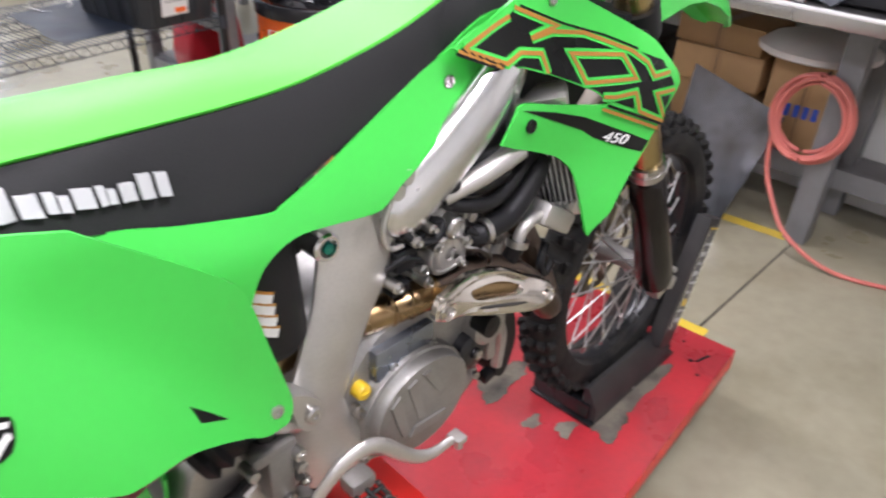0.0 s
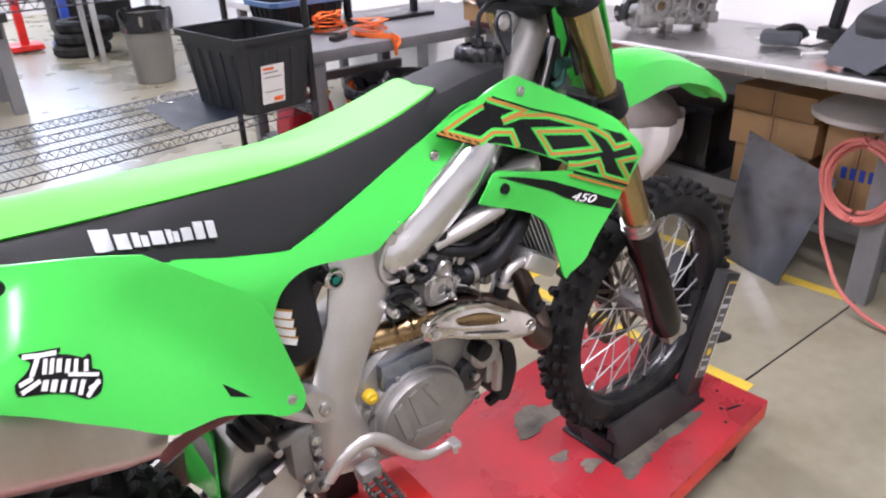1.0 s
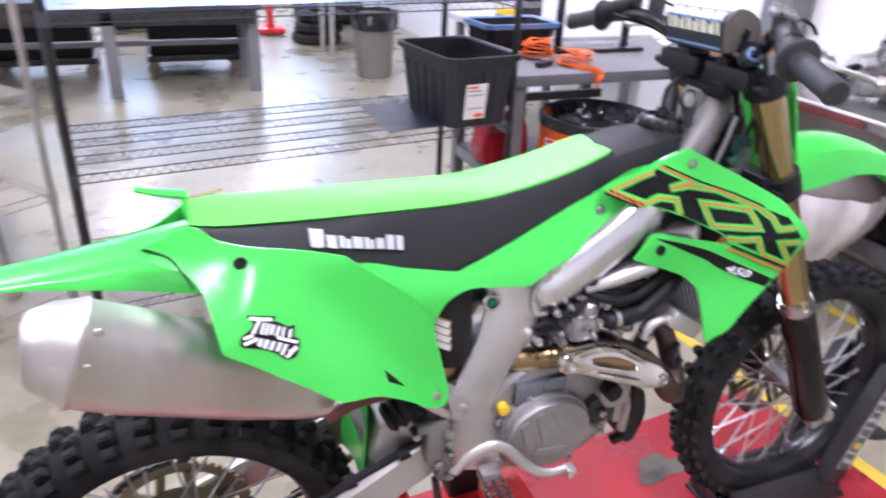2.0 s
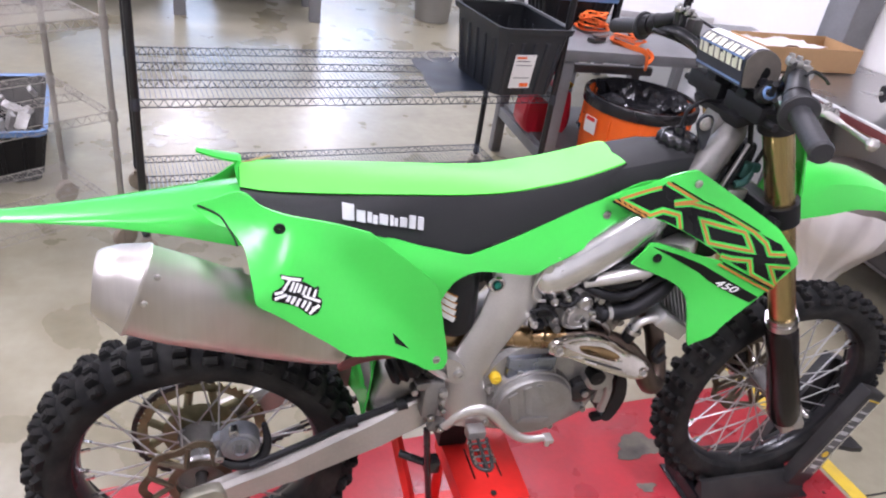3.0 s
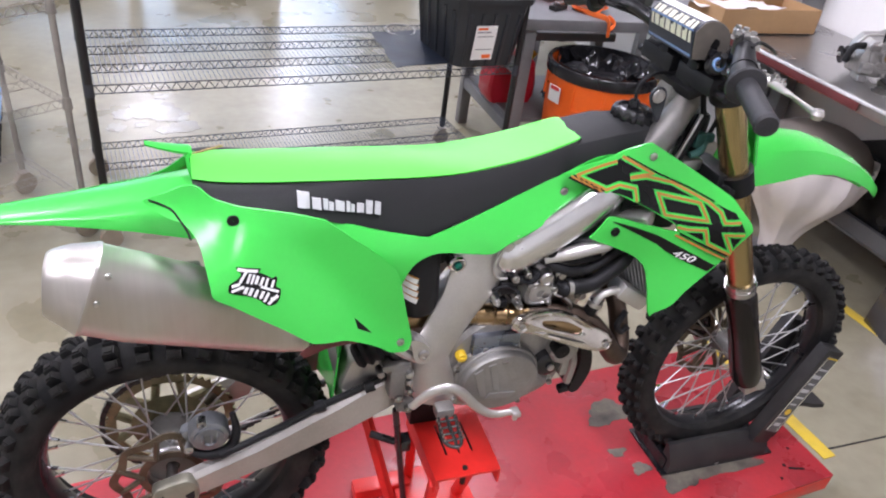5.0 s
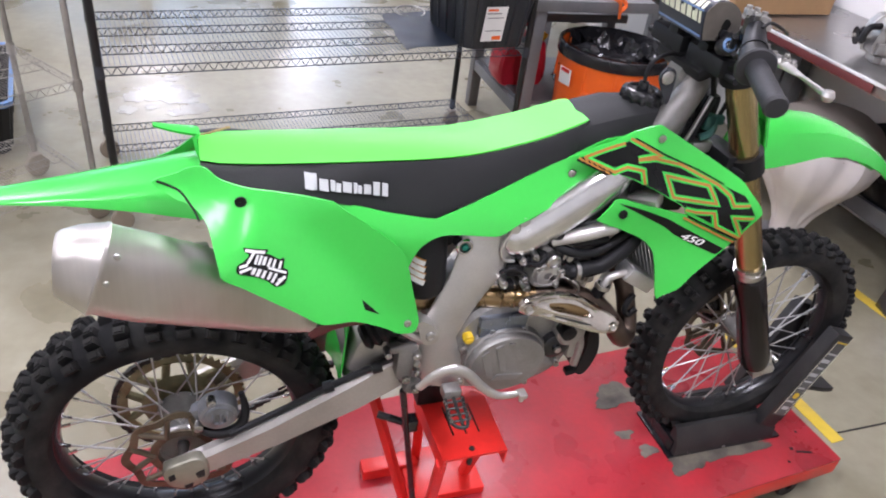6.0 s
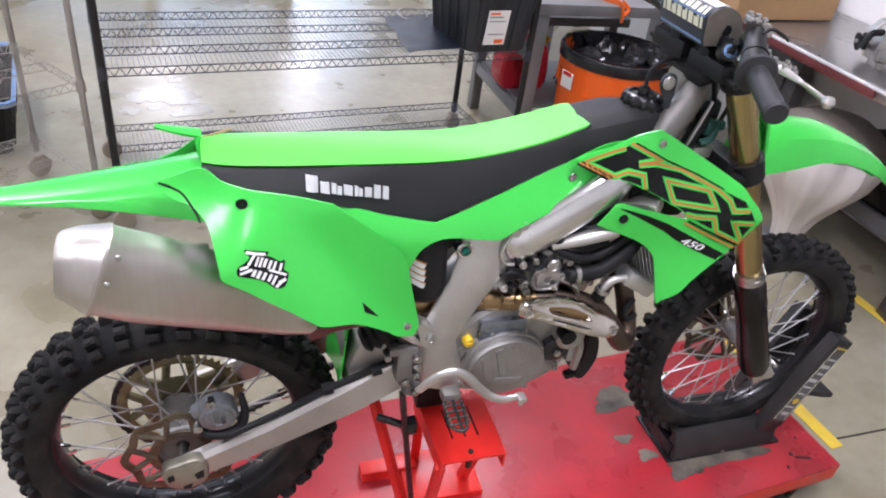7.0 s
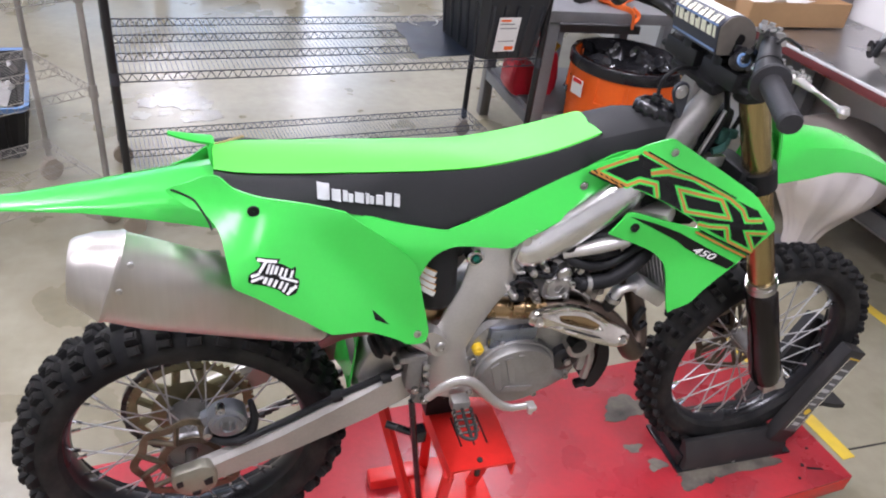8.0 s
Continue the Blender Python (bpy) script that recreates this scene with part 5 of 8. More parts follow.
for pts, r in (([(0.79, -0.06, 0.86), (0.84, -0.09, 0.85), (0.90, -0.10, 0.86), (0.955, -0.10, 0.90)], 0.016), ([(0.74, -0.05, 0.83), (0.80, -0.11, 0.805), (0.87, -0.115, 0.795), (0.95, -0.105, 0.835)], 0.010), ([(0.80, -0.06, 0.75), (0.825, -0.115, 0.752), (0.85, -0.12, 0.757), (0.892, -0.12, 0.763), (0.948, -0.115, 0.804), (0.974, -0.10, 0.835)], 0.017), ([(0.902, -0.131, 0.720), (0.899, -0.129, 0.704), (0.897, -0.120, 0.680), (0.893, -0.108, 0.65)], 0.0135), ([(0.77, -0.10, 0.84), (0.83, -0.108, 0.822), (0.90, -0.10, 0.815)], 0.012)):
    bsub("hose", tube(bmesh.new(), pts, r, 12, 5), BLACK, engine, "black rubber hose")
for x, z, w in ((0.833, 0.757, 0.018), (0.902, 0.716, 0.014)):
    bsub("hose_clip", lathe(bmesh.new(), [(w - 0.001, -0.005), (w + 0.0025, -0.005), (w + 0.0025, 0.005), (w - 0.001, 0.005)], 18, Matrix.Translation((x, -0.120 if z > 0.73 else -0.131, z)) @ Matrix.Rotation(radians(90 if z > 0.73 else 12), 4, "Y"), closed=True), STEEL, engine, "steel hose clip")
bm = box(bmesh.new(), (0.80, -0.02, 0.885), (0.20, 0.16, 0.07), bevel=0.02)
bsub("airbox_boot", bm, BLACK, engine, "black intake boot above the engine")
bm = tube(bmesh.new(), [(0.775, -0.10, 0.820), (0.83, -0.116, 0.842), (0.90, -0.118, 0.858)], [0.011, 0.015, 0.016], 12)
bsub("frame_brace", bm, ALLOY, engine, "short aluminium brace")

# reservoir with label, bolt, black airbox side
def bottle_y(x, z):
    cx = 0.520 - 0.07 * (z - 0.775)
    return -0.064 - math.sqrt(max(1e-5, 0.046 ** 2 - (x - cx) ** 2))


bm = lathe(bmesh.new(), [(0.001, -0.085), (0.026, -0.084), (0.040, -0.076), (0.046, -0.062), (0.046, 0.060), (0.042, 0.075), (0.028, 0.084), (0.001, 0.086)], 32, Matrix.Translation((0.5195, -0.064, 0.782)) @ Matrix.Rotation(radians(-4.0), 4, "Y"))
tank = bpart("shock_reservoir", bm, BLACK, label="black reservoir cover with a white and orange label")
for k in range(4):
    z = 0.757 + 0.0155 * k
    l = 0.520 - 0.07 * (z - 0.775) - 0.0425
    bsub("label_stripe", panel(bmesh.new(), [(l, z), (l + 0.03, z - 0.010), (l + 0.033, z + 0.001), (l + 0.003, z + 0.011)], lifted(bottle_y, 0.002), 0.001, 1, cell=0.010), PAPER, tank, "white label stripe")
    bsub("label_stripe", panel(bmesh.new(), [(l + 0.003, z + 0.0115), (l + 0.033, z + 0.0015), (l + 0.034, z + 0.0045), (l + 0.004, z + 0.0145)], lifted(bottle_y, 0.002), 0.001, 1, cell=0.010), ORANGE_INK, tank, "orange label stripe")
bm = lathe(bmesh.new(), [(0.018, -0.03), (0.018, 0.006), (0.015, 0.009), (0.012, 0.009), (0.011, 0.005)], 20, Matrix.Translation((0.588, -0.095, 0.825)) @ across)
bolt = bpart("adjuster", bm, CHROME, label="silver adjuster knob with a teal centre")
bsub("adjuster_core", lathe(bmesh.new(), [(0.0075, 0), (0.007, 0.006), (0.0005, 0.007)], 14, Matrix.Translation((0.588, -0.099, 0.825)) @ across), TEAL, bolt, "teal anodised centre")
for pts in ([(0.59, -0.085, 0.81), (0.60, -0.085, 0.77), (0.58, -0.085, 0.73)], [(0.60, -0.08, 0.80), (0.585, -0.08, 0.74), (0.60, -0.08, 0.70)]):
    bpart("wire", tube(bmesh.new(), pts, 0.005, 6), BLACK, label="black wire beside the shock")
bpart("airbox", box(bmesh.new(), (0.45, 0, 0.87), (0.26, 0.17, 0.13), bevel=0.03), BLACK, label="black plastic airbox")

# ---- tank and cap ----
secs = []
for x, z, w, h in ((0.775, 1.045, 0.060, 0.06), (0.83, 1.063, 0.070, 0.07), (0.90, 1.080, 0.070, 0.09), (0.96, 1.086, 0.058, 0.11), (1.00, 1.078, 0.046, 0.12), (1.035, 1.056, 0.036, 0.11)):
    secs.append([(x, w * u, z - h * v) for u, v in ((-1, 1), (-1, 0.35), (-0.85, 0.12), (-0.5, 0.02), (0, 0), (0.5, 0.02), (0.85, 0.12), (1, 0.35), (1, 1))])
tankb = bpart("fuel_tank", loft(bmesh.new(), secs), VINYL, label="black plastic fuel tank")
bm = bmesh.new()
rings = []
for r, z, d in ((0.038, -0.02, 1), (0.039, 0.0, 1), (0.0385, 0.009, 0.8), (0.035, 0.014, 0.3), (0.030, 0.0155, 0), (0.026, 0.011, 0), (0.012, 0.012, 0), (0.010, 0.028, 0), (0.001, 0.029, 0)):
    rings.append([(0.958 + (r + d * (0.003 if k % 4 < 2 else -0.002)) * math.cos(math.pi * k / 24), (r + d * (0.003 if k % 4 < 2 else -0.002)) * math.sin(math.pi * k / 24), 1.088 + z) for k in range(48)])
loft(bm, rings)
bsub("tank_cap", bm, GLOSS_BLACK, tankb, "black ribbed fuel cap")
bsub("breather_hose", tube(bmesh.new(), [(0.958, 0, 1.116), (0.958, 0, 1.135), (0.965, 0.0, 1.155), (1.0, 0.005, 1.17), (1.05, 0.0, 1.165)], 0.004, 8), BLACK, tankb, "thin black breather hose")
bm = panel(bmesh.new(), [(0.957, 1.140), (0.966, 1.158), (0.984, 1.158), (0.993, 1.140), (0.992, 1.092), (0.987, 1.088), (0.972, 1.112)], lambda x, z: -0.046, 0.006, 2, cell=0.03)
br = bpart("tank_bracket", bm, TOTE, label="blue-black tank bracket with a silver bolt")
bsub("bolt", lathe(bmesh.new(), [(0.0135, 0), (0.0135, 0.002), (0.010, 0.003), (0.0095, 0.002), (0.006, 0.002), (0.0055, 0.0035), (0.0005, 0.0035)], 20, Matrix.Translation((0.972, -0.050, 1.143)) @ across), STEEL, br, "flat silver bolt")

# ---- radiators ----
for s in (-1, 1):
    m = Matrix.Translation((0.985, s * 0.092, 0.815)) @ Matrix.Rotation(radians(-24), 4, "Y") @ Matrix.Rotation(radians(-38 * s), 4, "Z")
    bm = box(bmesh.new(), (0, 0, 0), (0.026, 0.105, 0.19), m, bevel=0.004)
    rad = bpart("radiator", bm, DARK_METAL, label="radiator with louvred core")
    for k in range(13):
        bsub("louvre", box(bmesh.new(), (-0.020, -0.046 + 0.0077 * k, 0), (0.016, 0.0026, 0.186), m), FIN, rad)
    for z in (-0.105, 0.10):
        bsub("end_tank", box(bmesh.new(), (0, 0, z), (0.040, 0.11, 0.03), m, bevel=0.008), ALLOY, rad, "aluminium end tank")
    bsub("elbow", tube(bmesh.new(), [(0.980, s * 0.120, 0.732), (0.955, s * 0.129, 0.742), (0.932, s * 0.132, 0.744), (0.911, s * 0.132, 0.736), (0.902, s * 0.131, 0.716)], 0.0090, 12), ALLOY, rad, "silver coolant elbow")
bpart("radiator_tank", box(bmesh.new(), (0, 0, 0), (0.085, 0.05, 0.036), Matrix.Translation((0.985, -0.122, 0.727)) @ Matrix.Rotation(radians(32), 4, "Y"), bevel=0.009), ALLOY, label="cast tank at the radiator's foot")
# plate added to keep the shroud's opening dark inside
bm = panel(bmesh.new(), [(0.928, 0.885), (0.926, 0.985), (0.97, 1.000), (1.05, 0.970), (1.09, 0.900), (1.06, 0.870), (0.99, 0.872)], lambda x, z: -0.094, 0.004, 1, cell=0.1)
bpart("shroud_dark_plate", bm, BLACK, label="black plate added to darken the gap behind the shroud")
bpart("horn_bracket", tube(bmesh.new(), [(1.005, -0.11, 0.665), (0.985, -0.12, 0.635), (1.0, -0.12, 0.615), (1.015, -0.12, 0.63)], 0.007, 8), BLACK, label="black hooked cable guide")

# ---- fork ----
def fork_at(z, y):
    return Vector((1.094 + (1.153 - z) * 0.4735, y, z))


FORK_DIR = (fork_at(0.4, 0) - fork_at(1.2, 0)).normalized()
for s in (-1, 1):
    y = s * 0.105
    leg = bpart("fork_leg", rod(bmesh.new(), fork_at(1.198, y), fork_at(0.70, y), 0.0285, 0.0295, seg=28), GOLD, label="gold anodised fork tube")
    a, b = fork_at(0.715, y), fork_at(0.685, y)
    bm = rod(bmesh.new(), a, b, 0.034, seg=28)
    rod(bm, fork_at(0.70, y), fork_at(0.697, y), 0.036, seg=28)
    bsub("dust_seal", bm, STEEL, leg, "silver seal ring")
    bsub("inner_tube", rod(bmesh.new(), fork_at(0.69, y), fork_at(0.37, y), 0.024, seg=20), STEEL, leg)
    bm = bmesh.new()
    q = FORK_DIR.to_track_quat("Z", "Y").to_matrix().to_4x4()
    rows = []
    for z, r in ((0.683, 0.028), (0.672, 0.036), (0.55, 0.037), (0.46, 0.039), (0.40, 0.040), (0.375, 0.034)):
        c = fork_at(z, y)
        rows.append([Matrix.Translation(c) @ q @ Vector((r * math.cos(t), r * math.sin(t), 0)) for t in [radians(90 + d * 13) if s > 0 else radians(-90 + d * 13) for d in range(-11, 12)]])
    loft(bm, rows, closed=False)
    bsub("fork_guard", thicken(bm, 0.003), BROWN_GUARD, leg, "glossy dark brown fork guard")
    bm = box(bmesh.new(), (0, 0, 0), (0.062, 0.036, 0.085), Matrix.Translation((1.478, y, 0.375)) @ Matrix.Rotation(radians(-25), 4, "Y"), bevel=0.010)
    for dz in (-0.018, 0.018):
        rod(bm, (1.512, y - 0.022, 0.372 + dz), (1.512, y + 0.022, 0.372 + dz), 0.006, seg=8)
    rod(bm, (1.488, y - s * -0.03, 0.372), (1.488, y - s * 0.03, 0.372), 0.016, seg=16)
    bsub("axle_lug", bm, ALLOY, leg, "cast axle clamp")
    for z, label in ((0.985, "black lower fork clamp"), (1.185, "black upper fork clamp")):
        bm = rod(bmesh.new(), fork_at(z + 0.022, y), fork_at(z - 0.022, y), 0.038, seg=24)
        p = fork_at(z, y)
        box(bm, (p.x - 0.03, y * 0.62, z), (0.05, 0.11, 0.036), Matrix(), bevel=0.008)
        rod(bm, (p.x - 0.035, y + s * 0.008, z - 0.01), (p.x - 0.035, y + s * 0.042, z - 0.01), 0.008, seg=10)
        bsub("clamp", bm, BLACK, leg, label)
    lid = Matrix.Translation(fork_at(1.198, y)) @ Matrix.Rotation(radians(-25), 4, "Y")
    bsub("fork_cap", lathe(bmesh.new(), [(0.029, -0.012), (0.029, 0.004), (0.026, 0.008), (0.015, 0.009), (0.012, 0.006), (0.0005, 0.006)], 26, lid), TAUPE, leg, "dull grey fork cap")
    bsub("cap_screw", lathe(bmesh.new(), [(0.011, 0.005), (0.010, 0.011), (0.0005, 0.011)], 6, lid), TEAL_DULL, leg, "teal anodised adjuster")
bm = bmesh.new()
box(bm, (1.098, -0.05, 1.050), (0.026, 0.022, 0.034), Matrix.Rotation(0, 4, "Y"), bevel=0.008)
tube(bm, [(1.080, -0.06, 1.020), (1.100, -0.062, 1.028), (1.112, -0.055, 1.045)], 0.008, 8)
box(bm, (1.118, -0.055, 1.056), (0.020, 0.018, 0.020), Matrix(), bevel=0.006)
bpart("valve_fitting", bm, TEAL_DULL, label="teal anodised fitting behind the fork")

# block added only to darken what shows between the fork legs
bpart("stem_dark_block", box(bmesh.new(), (1.100, 0.0, 1.035), (0.050, 0.080, 0.13), Matrix(), bevel=0.012), BLACK, label="black block added to darken the space round the steering stem")

# number board ahead of the fork
secs = []
for z in (1.165, 1.14, 1.10, 1.04, 0.985):
    x = 1.228 + (1.146 - z) * 0.40
    w = 0.074 - 0.012 * step(1.12, 0.98, z)
    secs.append([(x - 0.034 * abs(u) ** 3, w * u, z) for u in (-1, -0.8, -0.45, 0, 0.45, 0.8, 1)])
bpart("number_board", thicken(loft(bmesh.new(), secs, closed=False), 0.004), GREEN, label="blank green front number board")
# front fender
secs = []
for x, z, w, drop in ((1.255, 1.036, 0.052, 0.105), (1.30, 1.041, 0.062, 0.100), (1.36, 1.042, 0.066, 0.090), (1.43, 1.033, 0.066, 0.068), (1.50, 1.012, 0.064, 0.052), (1.58, 0.979, 0.060, 0.042), (1.645, 0.942, 0.054, 0.034), (1.695, 0.902, 0.042, 0.024), (1.718, 0.876, 0.022, 0.008)):
    secs.append([(x - 0.012 * v, w * u, z - drop * v) for u, v in ((-1.06, 1), (-1.0, 0.62), (-0.86, 0.25), (-0.55, 0.10), (-0.25, 0.02), (0, 0.03), (0.25, 0.02), (0.55, 0.10), (0.86, 0.25), (1.0, 0.62), (1.06, 1))])
bpart("front_fender", thicken(loft(bmesh.new(), secs, closed=False), 0.004), GREEN, label="long lime green front fender")

# ---- handlebar ----
def swung(ob):
    """Lets the far half of the bar reach a little forward and down."""
    for v in ob.data.vertices:
        if v.co.y > 0.06:
            v.co.x += 0.30 * (v.co.y - 0.06)
            v.co.z -= 0.10 * (v.co.y - 0.06)
    return ob


bars = [(0.905, 0.395, 1.246), (0.958, 0.25, 1.262), (0.990, 0.17, 1.262), (1.038, 0.11, 1.228), (1.055, 0.055, 1.196), (1.055, 0, 1.192), (1.055, -0.055, 1.196), (1.052, -0.105, 1.232), (1.022, -0.165, 1.278), (0.982, -0.218, 1.288), (0.945, -0.275, 1.268), (0.894, -0.395, 1.245)]
bar = swung(bpart("handlebar", tube(bmesh.new(), bars, 0.0125, 14, 6), GLOSS_BLACK, label="black handlebar with a padded crossbar"))
bsub("crossbar", rod(bmesh.new(), (1.062, 0.135, 1.240), (1.022, -0.104, 1.244), 0.0075), GLOSS_BLACK, bar)
PAD = [(0.983, 1.230), (0.977, 1.256), (0.974, 1.281), (0.988, 1.296), (1.008, 1.301), (1.034, 1.294), (1.053, 1.277), (1.059, 1.250), (1.057, 1.230)]


def on_pad(x, y, z):
    """A point of the pad: its far end stands a little forward and lower."""
    return Vector((x + 0.16 * (y + 0.096), y, z - 0.06 * (y + 0.096)))


def pad_loop(y, k):
    return [on_pad(1.017 + (p.x - 1.017) * k, y, 1.262 + (p.y - 1.262) * k) for p in smooth_outline(PAD, 3, corners=(0, 2, 8))]


bsub("bar_pad", loft(bmesh.new(), [pad_loop(y, k) for y, k in ((-0.094, 0.95), (-0.092, 1.0), (0.092, 1.0), (0.094, 0.95))]), PAD_BLUE, bar, "navy foam bar pad with pale print")
for y in (-0.0945, 0.0945):
    bsub("pad_end", loft(bmesh.new(), [pad_loop(y - 0.0012, 0.955), pad_loop(y, 0.975), pad_loop(y + 0.0012, 0.955)]), PAD_TAUPE, bar, "taupe foam end of the bar pad")
    for dx, dz, r in ((0.004, -0.002, 0.0095), (0.002, -0.014, 0.0095), (0.000, -0.025, 0.0085)):
        bsub("pad_slot", rod(bmesh.new(), on_pad(1.019 + dx, y - 0.0022, 1.262 + dz), on_pad(1.019 + dx, y + 0.0022, 1.262 + dz), r, seg=16), BLACK_INK, bar, "dark slot in the foam")
def print_bar(y0, y1, low, high, lean, ink, name, label):
    """A printed bar on the pad's sloping faces, from one height to another."""
    bm = bmesh.new()
    for off in (-0.0012, 0.0004):
        loop = [on_pad(low[0] + off, y0 + lean, low[1]), on_pad(low[0] + off, y1 + lean, low[1]), on_pad(high[0] + off, y1, high[1] - off * 0.5), on_pad(high[0] + off, y0, high[1] - off * 0.5)]
        for p in loop:
            bm.verts.new(p)
    bm.verts.ensure_lookup_table()
    v = bm.verts
    for f in ((3, 2, 1, 0), (4, 5, 6, 7), (0, 1, 5, 4), (1, 2, 6, 5), (2, 3, 7, 6), (3, 0, 4, 7)):
        bm.faces.new([v[i] for i in f])
    bmesh.ops.recalc_face_normals(bm, faces=bm.faces)
    bsub(name, bm, ink, bar, label)


for k in range(14):
    y = 0.083 - 0.0118 * k - (0.0030 if k % 2 else 0.0)
    short = 0.0045 if k % 4 == 3 else 0.0
    print_bar(y, y - 0.0078, (0.9762, 1.2590), (0.9742 - 0.0004, 1.2785 - short), -0.003, PALE_INK, "print_bar", "plain pale printed bar")
    print_bar(y, y - 0.0078, (0.9752, 1.2835), (0.9862, 1.2952 - short * 0.5), -0.001, PALE_INK, "print_bar", "plain pale printed bar")
print_bar(0.088, -0.088, (0.9742, 1.2795), (0.9744, 1.2825), 0.0, BLUE_SHEEN, "print_line", "pale blue line along the fold")
print_bar(0.088, -0.088, (0.9818, 1.2345), (0.9806, 1.2385), 0.0, BLUE_SHEEN, "print_line", "pale blue line along the lower edge")
bsub("pad_top", loft(bmesh.new(), [[on_pad(x, y, z + d) for x, z, d in ((0.992, 1.2985, 0), (1.008, 1.3025, 0), (1.020, 1.3000, 0), (1.020, 1.2980, 0), (1.008, 1.3000, 0), (0.992, 1.2965, 0))] for y in (0.088, -0.088)]), WHITE_INK, bar, "white top of the bar pad")
for y in (-0.05, 0.05):
    bm = box(bmesh.new(), (1.052, y, 1.172), (0.056, 0.034, 0.030), bevel=0.007)
    box(bm, (1.050, y, 1.203), (0.052, 0.034, 0.026), Matrix(), bevel=0.010)
    for dx in (-0.018, 0.018):
        rod(bm, (1.050 + dx, y, 1.21), (1.050 + dx, y, 1.221), 0.0055, seg=10)
    bsub("bar_clamp", bm, BLACK, bar, "black bar clamp with four bolts")
bsub("top_bridge", box(bmesh.new(), (0, 0, 0), (0.070, 0.150, 0.024), turned((1.052, 0, 1.165), -22, "Y"), bevel=0.008), BLACK, bar, "black upper bridge between the forks")
facing = Matrix.Rotation(radians(-14), 4, "Z") @ Matrix.Rotation(radians(62), 4, "X")
knob = Matrix.Translation((1.020, -0.124, 1.232)) @ facing
bsub("switch_body", lathe(bmesh.new(), [(0.0005, -0.022), (0.015, -0.022), (0.017, -0.012), (0.017, 0.0), (0.0145, 0.003), (0.0005, 0.003)], 24, knob), GLOSS_BLACK, bar, "black round switch body")
bsub("switch_ring", lathe(bmesh.new(), [(0.0075, 0.002), (0.0125, 0.002), (0.0125, 0.005), (0.010, 0.0065), (0.0075, 0.005)], 24, knob, closed=True), BLUE_RING_RIM_SHEEN, bar, "blue ring of the switch")
bsub("switch_button", lathe(bmesh.new(), [(0.0075, 0.002), (0.007, 0.005), (0.003, 0.0055), (0.0005, 0.004)], 18, knob), CHROME, bar, "silver button")
for pts, r in (([(1.020, -0.115, 1.247), (1.034, -0.118, 1.232), (1.045, -0.108, 1.215), (1.050, -0.09, 1.195)], 0.009), ([(0.992, -0.165, 1.262), (1.018, -0.135, 1.238), (1.045, -0.10, 1.206), (1.062, -0.06, 1.168), (1.095, -0.045, 1.10)], 0.0055)):
    bsub("cable", tube(bmesh.new(), pts, r, 8), BLACK, bar, "black control cable")
